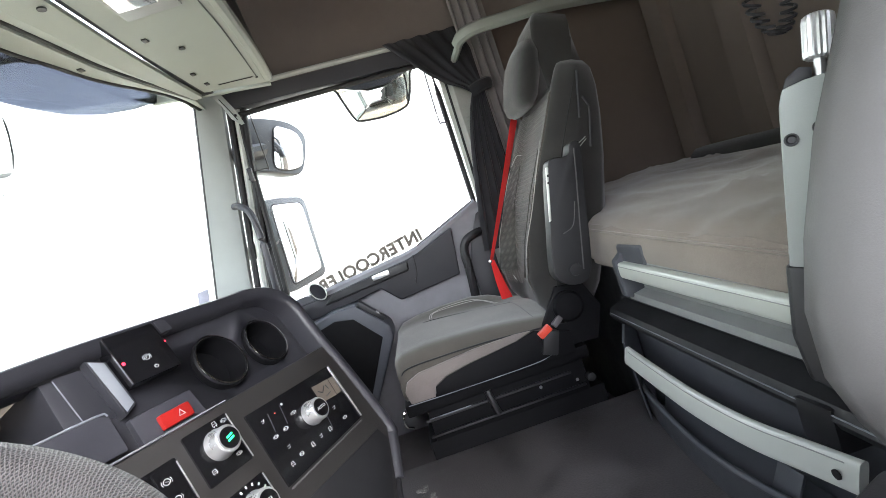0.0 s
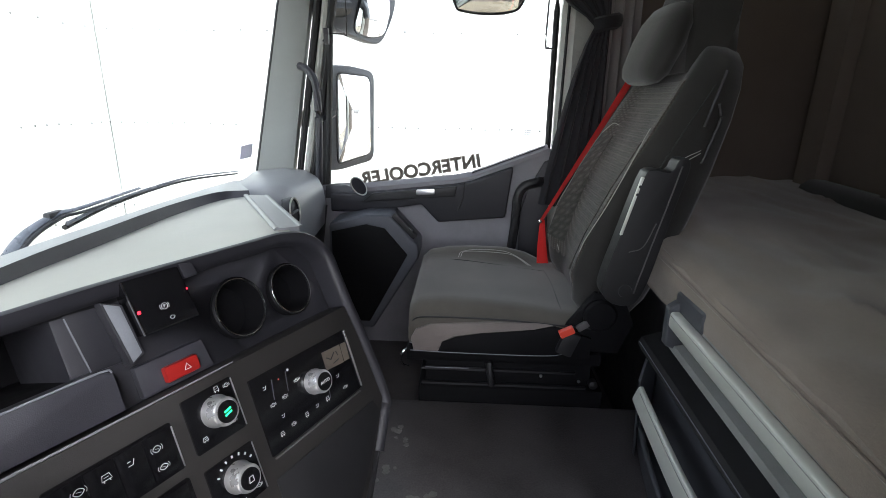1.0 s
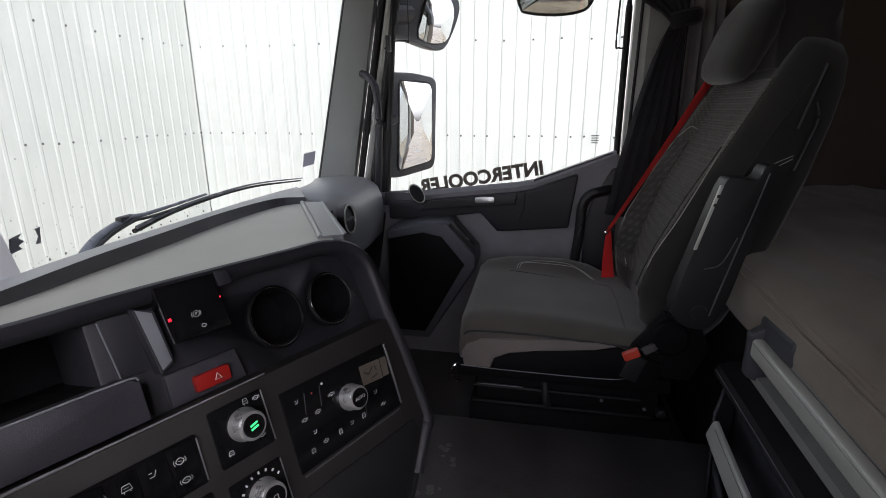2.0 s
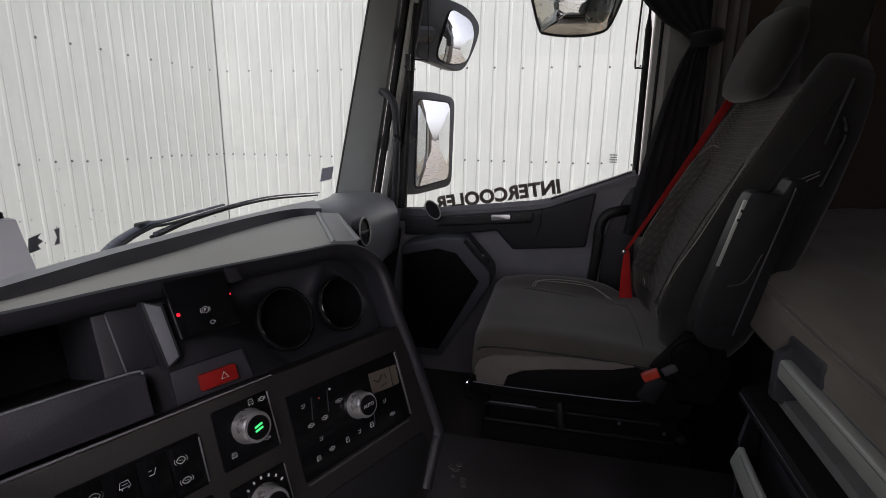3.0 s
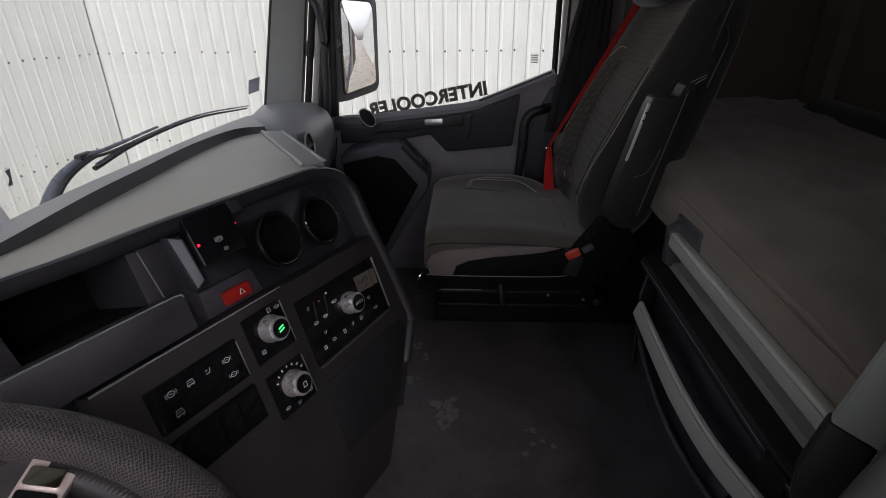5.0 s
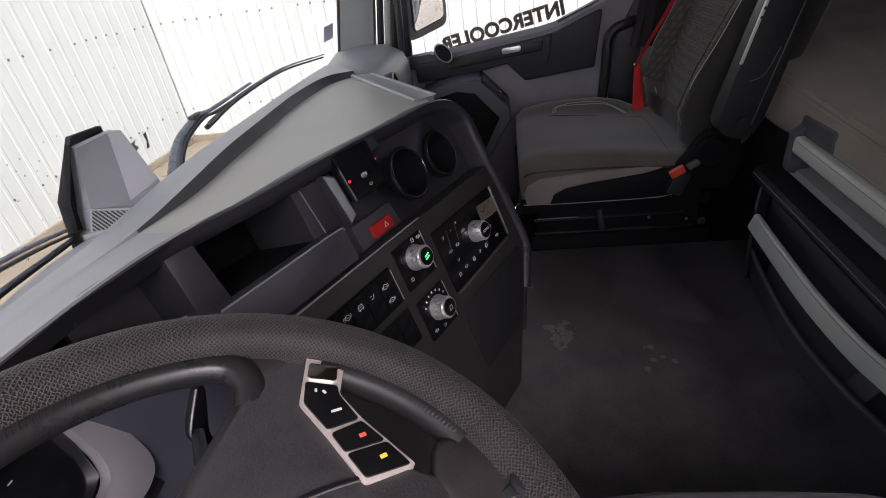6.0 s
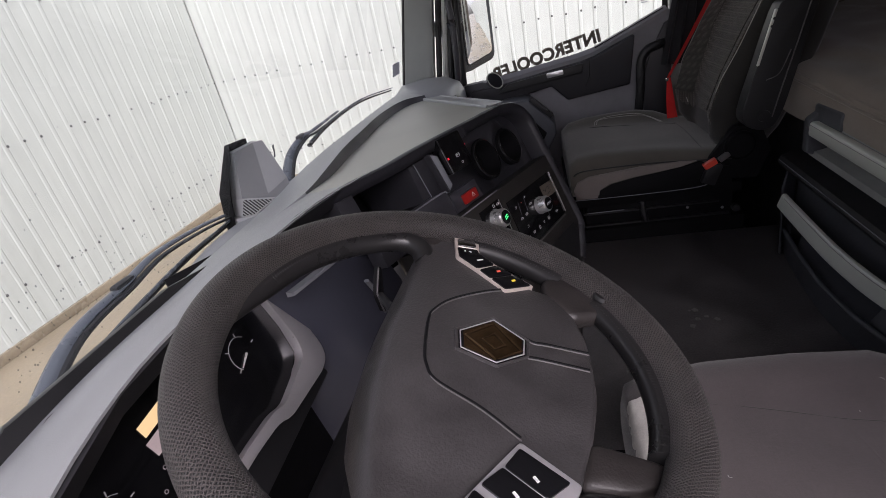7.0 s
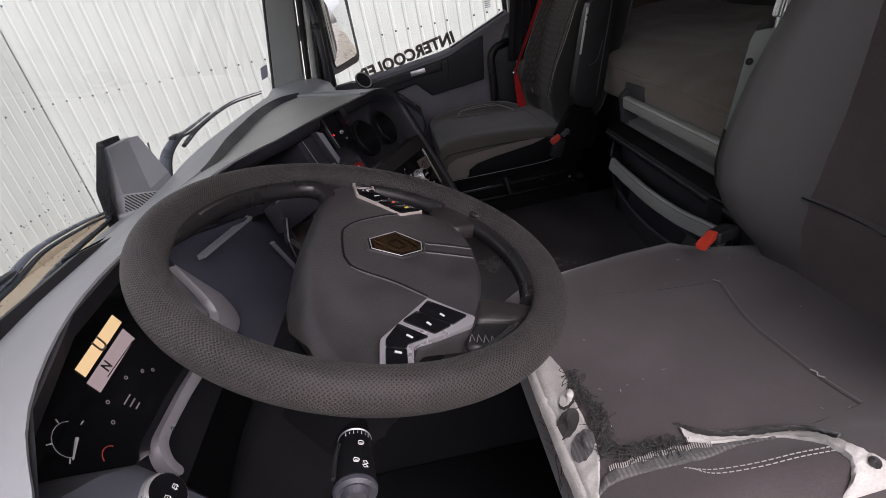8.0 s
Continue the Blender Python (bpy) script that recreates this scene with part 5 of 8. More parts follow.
part("silver_trim", prism(soft_poly([(0.206, 0.014), (0.236, -0.004), (0.241, -0.020), (0.236, -0.112), (0.226, -0.128), (0.205, -0.134), (0.10, -0.124), (0.08, -0.112), (0.03, -0.106), (-0.052, -0.102), (-0.066, -0.118), (-0.066, -0.135), (-0.078, -0.135), (-0.076, -0.108), (-0.058, -0.090), (0.03, -0.092), (0.085, -0.097), (0.108, -0.106), (0.192, -0.094), (0.203, -0.070)], 0.014, 5), 0.016, pose(0, 0, -0.004), 0.004, 2), M_TRIM, cluster, "satin silver edge trim")
f1 = part("display_field", prism([(-0.038, 0.0185), (0.056, 0.0245), (0.057, 0.0105), (-0.038, 0.0055)], 0.0008, pose(0, 0, 0.0005)), M_DISPGOLD, cluster, "gold display field", smooth=0)
lettering("U", 0.023, 0.0002, pose(0.008, 0.0140, 0.0016), M_LCD, "symbol", f1, bold=0.0002)
f2 = part("display_field", prism([(-0.043, 0.001), (0.050, 0.005), (0.050, -0.013), (-0.042, -0.016)], 0.0008, pose(0, 0, 0.0005)), M_DISPMAUVE, cluster, "mauve display field", smooth=0)
lettering("N", 0.015, 0.0002, pose(-0.010, -0.0055, 0.0016), M_BLACK, "symbol", f2, bold=0.0003)
part("symbol", box((0.066, 0.001, 0.0004), (0.012, -0.0125, 0.0016), 0), M_GLOSSBLACK, f2, smooth=0)
for k in range(3):
    part("readout", box((0.016 - 0.003 * k, 0.0016, 0.0004), (-0.028 + 0.001 * k, -0.044 - 0.007 * k, 0.0006), 0), M_DISPDIM, cluster, smooth=0)
for u, v in ((-0.046, -0.028), (-0.005, -0.030), (0.018, -0.042), (0.030, -0.052), (-0.062, -0.044)):
    part("symbol", lathe([(0.0015, 0.0003), (0.0024, 0.0003), (0.0024, 0.0008), (0.0015, 0.0008)], 10, pose(u, v, 0), ring=True), M_DISPDIM, cluster, smooth=0)
for cu_, cv, r in ((0.122, -0.022, 0.022), (-0.104, -0.018, 0.018)):
    gb = part("dial_arc", tube([(cu_ + r * math.cos(radians(a)), cv + r * math.sin(radians(a)), 0.0006) for a in range(40, 230, 20)], 0.0004, 5, per=1), M_ICON, cluster, "white dial arc", smooth=0)
    part("needle", tube([(cu_ + 0.004, cv - 0.004, 0.0012), (cu_ - 0.016, cv - 0.012, 0.0012)], [0.0018, 0.0009], 6, per=1), M_ICON, cluster, "white needle")
    for a in range(0, 211, 70):
        part("symbol", box((0.005, 0.0012, 0.0004), (cu_ + (r + 0.003) * math.cos(radians(a)), cv + (r + 0.003) * math.sin(radians(a)), 0.0006), 0, 1, (0, 0, a)), M_ICON, gb, smooth=0)
part("dial_arc", tube([(-0.094 + 0.010 * math.cos(radians(a)), -0.060 + 0.010 * math.sin(radians(a)), 0.0006) for a in range(20, 170, 20)], 0.0005, 5, per=1), M_ICONRED, cluster, smooth=0)

# light switch pod left of the column
lp = thing("light_switch", "dark pod with a silver rotary light switch", "switch")
part("housing", loft([[(-0.64, y, 0.22), (-0.64, y, t_ - 0.004), (-0.56, y, t_), (-0.492, y, t_ - 0.004), (-0.484, y, t_ - 0.02), (-0.490, y, 0.20)] for y, t_ in ((-1.04, 0.520), (-0.935, 0.492), (-0.885, 0.462), (-0.852, 0.434), (-0.838, 0.405), (-0.806, 0.335), (-0.800, 0.25))]), M_HOUSING, lp, "grey sloping housing", smooth=40)
lm = axes((-0.482, -0.868, 0.398), (0, 1, 0), Vector((-0.5, 0, 0.866)), Vector((0.866, 0, 0.5)))
lk = part("knob", lathe([(0.0, -0.01), (0.022, -0.01), (0.023, 0.004), (0.020, 0.014), (0.0175, 0.016)], 32), M_KNOB, lp, "silver knob", m=lm)
part("cap", lathe([(0.0, 0.010), (0.018, 0.010), (0.0175, 0.0165), (0.0, 0.017)], 32), M_GLOSSBLACK, lk)
marks(lk, [(-0.006, 0.0), (0.007, -0.002)], 0.0175, 1.0)

# ---- steering wheel ----
WH = axes((-0.2516, -0.686, 0.488), Vector((0, 0.9993, -0.037)).normalized(), Vector((-0.908, 0.0155, 0.42)).normalized(), Vector((0.420, 0.0336, 0.907)).normalized())
wheel = thing("steering_wheel", "large black steering wheel in a perforated cover", "steering wheel", m=WH)
R_RIM, R_TUBE = 0.2038, 0.0188
rim_n = Vector((0.395, -0.0585, 1.0)).normalized()
rim_u = Vector((0, 1, 0)).cross(rim_n).cross(rim_n) * -1
rim_u.normalize()
rim_v = rim_n.cross(rim_u)
RIM = WH.inverted() @ axes((-0.2765, -0.6941, 0.5079), rim_u, rim_v, rim_n)


def rim_mesh(radius, thick, a0=0.0, a1=360.0, steps=144, sides=24, dz=0.0, fade=0.0):
    bm_ = bmesh.new()
    uvl = bm_.loops.layers.uv.new("UVMap")
    full = a1 - a0 >= 360
    rings = []
    for i in range(steps if full else steps + 1):
        a = radians(a0 + (a1 - a0) * i / steps)
        gone = fade * max(0.0, (i / steps - 0.55) / 0.45) ** 2
        r_, t_ = radius + 0.010 * gone, thick * (1 - 0.45 * gone)
        rings.append([bm_.verts.new(((r_ + t_ * math.cos(b)) * math.cos(a), (r_ + t_ * math.cos(b)) * math.sin(a), t_ * 1.03 * math.sin(b) + dz * (1 - 0.5 * gone))) for b in [2 * math.pi * k / sides for k in range(sides)]])
    n_ = len(rings)
    for i in range(n_ if full else n_ - 1):
        for k in range(sides):
            f = bm_.faces.new((rings[i][k], rings[(i + 1) % n_][k], rings[(i + 1) % n_][(k + 1) % sides], rings[i][(k + 1) % sides]))
            for lp_, (ii, kk) in zip(f.loops, ((i, k), (i + 1, k), (i + 1, k + 1), (i, k + 1))):
                lp_[uvl].uv = (ii / steps * (a1 - a0) / 360, kk / sides)
    if not full:
        bm_.faces.new(rings[0][::-1])
        bm_.faces.new(rings[-1])
    return bm_


part("rim_cover", rim_mesh(R_RIM, R_TUBE), M_COVER, wheel, "black perforated padded rim cover", smooth=60, m=RIM)
for a0, a1 in ((40, 100), (-34, 4), (-108, -48), (-156, -126)):
    stitch = bmesh.new()
    for k in range(int((min(a1, 80) - a0) * 0.9)):
        a = radians(a0 + 2 + k / 0.9 * 0.94)
        ring = [Vector(((R_RIM - rr) * math.cos(a + da_), (R_RIM - rr) * math.sin(a + da_), zz)) for rr, zz, da_ in ((0.0185, 0.0035, 0.0), (0.0235, 0.0020, 0.009), (0.0275, -0.0030, 0.0))]
        tube(ring, 0.0005, 5, per=1, smooth_path=False, bm=stitch)
    part("stitching", stitch, M_LEATHER, wheel, "black zigzag stitching", smooth=60, m=RIM)["kind"] = "stuff"
    part("rim_leather", rim_mesh(R_RIM - 0.0180, 0.0118, a0, a1, 30, 14, -0.0085, 1.0 if a0 == 40 else 0.0), M_LEATHER, wheel, "black leather inner rim with stitches", smooth=60, m=RIM)
# hub pad
pad_out = [(0.212, 0.020), (0.212, 0.040), (0.175, 0.054), (0.10, 0.058), (0.02, 0.061), (-0.05, 0.057), (-0.10, 0.047), (-0.15, 0.028), (-0.196, 0.004), (-0.205, -0.030), (-0.168, -0.049), (-0.150, -0.052), (-0.112, -0.104), (-0.092, -0.112), (-0.050, -0.124), (-0.01, -0.131), (0.03, -0.130), (0.065, -0.126), (0.098, -0.114), (0.124, -0.092), (0.124, -0.070), (0.147, -0.026), (0.162, -0.006), (0.205, -0.002)]
pad_line = soft_poly(pad_out, 0.012, 3)
PADX, PADY = 0.02, -0.03
on_pad = lambda pts, lift=0.0006: [(x, y, 0.0028 + lift - 0.25 * ((x - PADX) ** 2 + (y - PADY) ** 2)) for x, y in pts]
secs = []
for f, g_, z in ((1.02, 1.16, -0.050), (1.02, 1.12, -0.030), (1.01, 1.04, -0.014), (0.995, 0.995, -0.0075), (0.975, 0.955, -0.0035), (0.93, 0.90, 0.0), (0.6, 0.6, None), (0.25, 0.25, None)):
    ring = [(PADX + (x - PADX) * f, PADY + (y - PADY) * (g_ if y > PADY else f)) for x, y in pad_line]
    secs.append([(qx, qy, z * (1 - 0.8 * min(1.0, max(0.0, (-0.08 - qx) / 0.07)))) for qx, qy in ring] if z is not None and z < -0.003 else on_pad(ring, -0.0006))
hub = part("hub_pad", loft(secs), M_PADWHEEL, wheel, "dark grained airbag pad", smooth=50, m=RIM)
hexa = [(0.024, 0.0), (0.053, -0.033), (0.0325, -0.067), (0.0115, -0.067), (-0.0095, -0.0405), (0.0, -0.004)]
hc = (0.0185, -0.0345)
near_hex = lambda k: [(hc[0] + (x - hc[0]) * k, hc[1] + (y - hc[1]) * k) for x, y in hexa]
SEAMS = ([(0.118, -0.060), (0.094, -0.021), (0.068, 0.010), (0.047, 0.0235), (0.032, 0.0265), (-0.008, 0.0222), (-0.026, 0.017), (-0.040, 0.006), (-0.056, -0.032), (-0.074, -0.064)],
         [(0.0530, -0.033), (0.0425, -0.052), (0.0330, -0.070), (0.0345, -0.085), (0.038, -0.124)], [(0.0115, -0.067), (0.0130, -0.078), (0.0142, -0.095), (0.0160, -0.123)])
for line in SEAMS:
    part("seam", tube(on_pad(line, -0.0002), 0.0014, 6), M_PITBLACK, hub, "moulded seam")
    # the groove's highlight, drawn as a thin paler tube
    part("seam_glint", tube(on_pad([(x - 0.0018, y - 0.0006) for x, y in line], -0.0003), 0.0007, 6), M_MIDGREY, hub, "pale highlight line painted beside the seam")
part("emblem_border", tube(on_pad(near_hex(1.0), 0.0), 0.0016, 8, True, per=1, smooth_path=False), M_PADWHEEL, hub, "raised border round the emblem")
em = part("emblem", prism(near_hex(0.93), 0.003, pose(0, 0, 0.0006), 0.0006), M_GLOSSBLACK, hub, "plain dark emblem plate")
part("emblem_rim", tube([(x, y, 0.0030) for x, y in near_hex(0.88)], 0.0011, 6, True, per=1, smooth_path=False), M_TRIM, em, "thin bright rim")
part("emblem_plate", prism(near_hex(0.80), 0.0008, pose(0, 0, 0.0036)), M_EMBLEM, em, "metal ground tinted amber for a warm reflection", smooth=0)
dia = [(0.0430, -0.034), (0.0140, -0.0610), (-0.0040, -0.0390), (0.0180, -0.0090)]
for k, r_ in ((1.0, 0.0016), (0.42, 0.0011)):
    part("emblem_bar", tube([(0.0185 + (x - 0.0185) * k, -0.036 + (y + 0.036) * k, 0.0052) for x, y in dia], r_, 4, True, per=1, smooth_path=False, flat=0.7), M_EMBLEM, em, "diamond outline in the same amber reflection tint")
# spokes, each a padded web between the pad and the rim
def spoke(outline, material, label, top=-0.001, low=-0.022):
    o_ = soft_poly(outline, 0.010)
    mx_, my_ = sum(p[0] for p in o_) / len(o_), sum(p[1] for p in o_) / len(o_)
    rings = [[(mx_ + (x - mx_) * f, my_ + (y - my_) * f, z) for x, y in o_] for f, z in ((0.85, low), (1.0, low * 0.6), (1.0, top - 0.006), (0.94, top - 0.0015), (0.8, top + 0.0005), (0.3, top + 0.0012))]
    return part("spoke", loft(rings), material, wheel, label, smooth=50, m=RIM)


spoke([(0.149, -0.082), (0.166, -0.118), (0.163, -0.145), (0.128, -0.172), (0.110, -0.150), (0.088, -0.112), (0.115, -0.085)], M_SPOKE, "brown black leather spoke")
part("spoke_button", lathe([(0.0, -0.004), (0.010, -0.004), (0.0115, 0.003), (0.010, 0.0065), (0.0065, 0.0072), (0.0055, 0.0062), (0.0, 0.0062)], 24, RIM @ pose(0.128, -0.146, 0.003)), M_LEATHER, wheel, "round glossy leather stud")
spoke([(-0.054, -0.118), (-0.058, -0.182), (-0.078, -0.182), (-0.092, -0.146), (-0.096, -0.110)], M_SPOKE, "brown black leather spoke", -0.006)
spoke([(-0.097, -0.108), (-0.090, -0.150), (-0.110, -0.168), (-0.140, -0.140), (-0.132, -0.095)], M_LEATHER, "stitched black leather spoke", -0.008)
web = bmesh.new()
for k in range(8):
    x, y = -0.122, -0.100 - 0.0065 * k
    tube([(x - 0.006, y, -0.0066), (x + 0.004, y - 0.003, -0.0060), (x - 0.004, y - 0.005, -0.0066)], 0.0005, 5, per=1, smooth_path=False, bm=web)
part("stitching", web, M_GREYBAR, wheel, "pale zigzag stitching", smooth=60, m=RIM)["kind"] = "stuff"
part("rim_leather", tube([(0.1423, 0.1194, -0.0085), (0.1522, 0.1066, -0.0085), (0.1610, 0.0920, -0.0085), (0.1655, 0.0780, -0.0085), (0.1640, 0.0660, -0.0090), (0.1570, 0.0560, -0.0110), (0.1440, 0.0490, -0.0150)], [0.0118, 0.0125], 16), M_LEATHER, wheel, "black leather bend from rim to hub", smooth=60, m=RIM)
spoke([(0.205, 0.030), (0.205, 0.066), (0.190, 0.098), (0.176, 0.110), (0.168, 0.096), (0.170, 0.078), (0.168, 0.062), (0.158, 0.050), (0.172, 0.040)], M_SPOKE, "brown black leather spoke", -0.003)
spoke([(-0.150, 0.020), (-0.178, 0.058), (-0.188, 0.040), (-0.190, -0.010)], M_PADWHEEL, "dark spoke", -0.010, -0.016)
# button pods
def button_pod(outline, groups, label, marks_, frame_mat):
    """A raised thin frame on the pad with black buttons let into it."""
    pod_ = part("button_pod", prism(soft_poly(outline, 0.003, 3), 0.0060, pose(0, 0, -0.0035), 0.001), frame_mat, wheel, label, m=RIM)
    for full in groups:
        part("button", prism(soft_poly(full, 0.002, 2), 0.0042, pose(0, 0, 0.0), 0.0008), M_GLOSSBLACK, pod_, "black button")
    for (u, v, w, h, a, mt) in marks_:
        part("symbol", box((w, h, 0.0005), (u, v, 0.0045), 0, 1, (0, 0, a)), mt, pod_, smooth=0)
    return pod_


tp = button_pod([(0.192, 0.026), (0.146, 0.0165), (0.126, -0.010), (0.100, -0.042), (0.122, -0.072), (0.146, -0.028), (0.161, -0.008), (0.196, -0.003)],
           [[(0.1625, 0.0180), (0.1455, 0.0135), (0.1300, -0.0085), (0.1440, -0.0265), (0.1590, -0.0080), (0.1660, -0.0050)], [(0.1278, -0.0115), (0.1175, -0.0240), (0.1330, -0.0475), (0.1428, -0.0285)], [(0.1165, -0.0255), (0.1040, -0.0415), (0.1210, -0.0680), (0.1322, -0.0490)]],
           "pale framed button group", [(0.157, 0.0085, 0.0026, 0.0018, 20, M_ICON), (0.1575, 0.0025, 0.0032, 0.0018, 60, M_ICON), (0.1455, -0.010, 0.0018, 0.0075, 35, M_ICON), (0.132, -0.032, 0.0028, 0.0046, 40, M_ICONRED), (0.121, -0.049, 0.0028, 0.0048, 40, M_ICONYEL)], M_PALE)
part("chrome_tab", prism(soft_poly([(0.1785, 0.0205), (0.1655, 0.0180), (0.1690, -0.0030), (0.1820, 0.0000)], 0.002, 2), 0.0050, pose(0, 0, 0.0), 0.001), M_CHROME, tp, "bright square tab")
button_pod([(-0.079, -0.063), (-0.102, -0.1075), (-0.114, -0.103), (-0.1525, -0.0465), (-0.172, -0.046), (-0.197, -0.046), (-0.197, -0.0185), (-0.147, -0.0185)],
           [[(-0.0855, -0.0625), (-0.1030, -0.0990), (-0.1190, -0.0835), (-0.1030, -0.0525)], [(-0.1042, -0.0512), (-0.1202, -0.0822), (-0.1345, -0.0655), (-0.1205, -0.0375)], [(-0.1255, -0.0335), (-0.1395, -0.0600), (-0.1515, -0.0415), (-0.1570, -0.0405), (-0.1570, -0.0228), (-0.1480, -0.0228)], [(-0.1580, -0.0228), (-0.1580, -0.0405), (-0.1930, -0.0410), (-0.1930, -0.0232)]],
           "silver framed button group", [(-0.1075, -0.0745, 0.0050, 0.0022, 45, M_ICON), (-0.1225, -0.0610, 0.0050, 0.0022, 45, M_ICON), (-0.1425, -0.0430, 0.0060, 0.0022, 55, M_ICON), (-0.1640, -0.0330, 0.0060, 0.0022, 80, M_ICON)], M_TRIM)
# column, shroud and stalks
col = thing("steering_column", "black steering column shroud with control stalks", "steering column", m=WH)
part("shroud", loft([[(x * f + 0.0, y * f + dy, z) for x, y in rounded(-0.09, -0.075, 0.09, 0.085, 0.03)] for f, z, dy in ((0.75, -0.040, 0.0), (1.0, -0.060, 0.0), (1.05, -0.12, 0.02), (0.9, -0.22, 0.05), (0.7, -0.36, 0.08))]), M_PITBLACK, col, smooth=50)
part("left_shroud", loft([[(-0.06, -0.03, z), (-0.13, -0.02, z), (-0.16, 0.03, z), (-0.12, 0.08, z), (-0.05, 0.08, z)] for z in (-0.05, -0.09, -0.13)]), M_PITBLACK, col, "black side shroud", smooth=40)
st = part("stalk", tube([(-0.06, 0.025, -0.10), (-0.115, 0.018, -0.105), (-0.160, 0.012, -0.109), (-0.212, 0.008, -0.110)], [0.0075, 0.0178], 20), M_PITBLACK, col, "thick black multifunction stalk")
AXIS = axes((-0.160, 0.012, -0.109), (0, 0, 1), Vector((0.08, -0.99, 0)), Vector((-0.99, -0.08, 0)))
part("scale_ring", lathe([(0.0125, 0.0), (0.0148, 0.0), (0.0152, 0.0010), (0.0145, 0.0018), (0.0125, 0.0018)], 36, AXIS, ring=True), M_ALU, st, "thin bright scale ring")
for k in range(7):
    a = radians(-42 + 14 * k)
    part("symbol", box((0.0006, 0.0006, 0.0024 if k % 2 else 0.0036), (0.0148 * math.cos(a), 0.0148 * math.sin(a), 0.0050), 0), M_ICON, st, smooth=0, m=AXIS)
part("sleeve_lip", tube([(-0.172, 0.0255, -0.104), (-0.188, 0.0270, -0.106), (-0.207, 0.0265, -0.106)], 0.0024, 6), M_BLACK, st, "raised edge of the stalk sleeve")
part("sleeve_lip", tube([(-0.172, 0.0005, -0.1000), (-0.184, -0.0010, -0.1000), (-0.190, -0.0010, -0.0990)], 0.0012, 6), M_MIDGREY, st, "raised mark on the stalk sleeve")
part("end_cap", lathe([(0.0, 0.008), (0.0090, 0.0085), (0.0100, 0.0060), (0.0115, 0.0030), (0.0150, 0.0045), (0.0178, 0.0020), (0.0185, -0.0010), (0.0170, -0.004), (0.0, -0.004)][::-1], 32, axes((-0.213, 0.008, -0.110), (0, 0, 1), Vector((0.08, -0.99, 0)), Vector((-0.99, -0.08, 0)))), M_DASH, st, "worn grey turning end cap")
for u_, v_, sz, zz in ((-0.177, 0.0085, 0.9, -0.0938), (-0.197, 0.0115, 0.8, -0.0926)):
    part("symbol", tube([(u_ - 0.0022 * sz, v_ + 0.0016, zz), (u_ + 0.0022 * sz, v_ + 0.0016, zz), (u_ + 0.0016 * sz, v_ - 0.0022, zz), (u_ - 0.0016 * sz, v_ - 0.0022, zz)], 0.0005, 5, True, per=2), M_ICON, st, smooth=0)
    part("symbol", tube([(u_ - 0.0006, v_ + 0.001, zz), (u_ - 0.0006, v_ - 0.002, zz)], 0.0004, 5, per=1), M_ICON, st, smooth=0)
for d in (0.0, 0.0036):
    part("symbol", tube([(-0.1985 - d, 0.0012, -0.0940), (-0.1965 - d, 0.0030, -0.0935), (-0.1975 - d, 0.0056, -0.0930), (-0.1995 - d, 0.0044, -0.0932)], 0.0004, 5, True, per=1, smooth_path=False), M_ICON, st, smooth=0)
to_wheel = WH.inverted()
lever = [to_wheel @ Vector(q) for q in ((-0.335, -0.60, 0.452), (-0.372, -0.565, 0.468), (-0.396, -0.532, 0.472))]
sl = part("stalk", tube(lever, [0.008, 0.005], 10, flat=0.6), M_BLACK, col, "slim black stalk with a bright edged paddle")
PADDLE = [(-0.505, 0.497), (-0.513, 0.499), (-0.534, 0.481), (-0.538, 0.472), (-0.531, 0.445), (-0.521, 0.443), (-0.521, 0.459), (-0.504, 0.490)]
part("paddle", prism(soft_poly(PADDLE, 0.004, 3), 0.006, to_wheel @ axes((-0.403, 0, 0), (0, 1, 0), (0, 0, 1), (1, 0, 0)), 0.001), M_PITBLACK, sl, "black loop shaped paddle")
part("bright_edge", tube([to_wheel @ Vector((-0.397, y, z)) for y, z in PADDLE[1:6]], 0.0012, 6), M_MIDGREY, sl, "thin bright edge")

# ---- seats ----
def cushion_section(x, w, zb, zt, bol, yc, edge=0.03, near=1.0):
    """A closed section across a seat cushion, with raised bolsters."""
    pts = []
    for k in range(25):
        s = 1 - 2 * k / 24
        a = abs(s)
        z = zt + bol * (1.0 if s > 0 else near) * math.exp(-((a - 0.80) / 0.15) ** 2) - edge * max(0, (a - 0.86) / 0.14) ** 2
        pts.append((x, yc + s * w, z))
    lo = zt - edge
    for f in (0.3, 0.65):
        pts.append((x, yc - w - 0.006 * math.sin(math.pi * f), lo + (zb - lo) * f))
    pts.append((x, yc - w + 0.004, zb + 0.012))
    pts.append((x, yc - w + 0.02, zb))
    pts.append((x, yc, zb - 0.003))
    pts.append((x, yc + w - 0.02, zb))
    pts.append((x, yc + w - 0.004, zb + 0.012))
    for f in (0.65, 0.3):
        pts.append((x, yc + w + 0.006 * math.sin(math.pi * f), lo + (zb - lo) * f))
    return pts


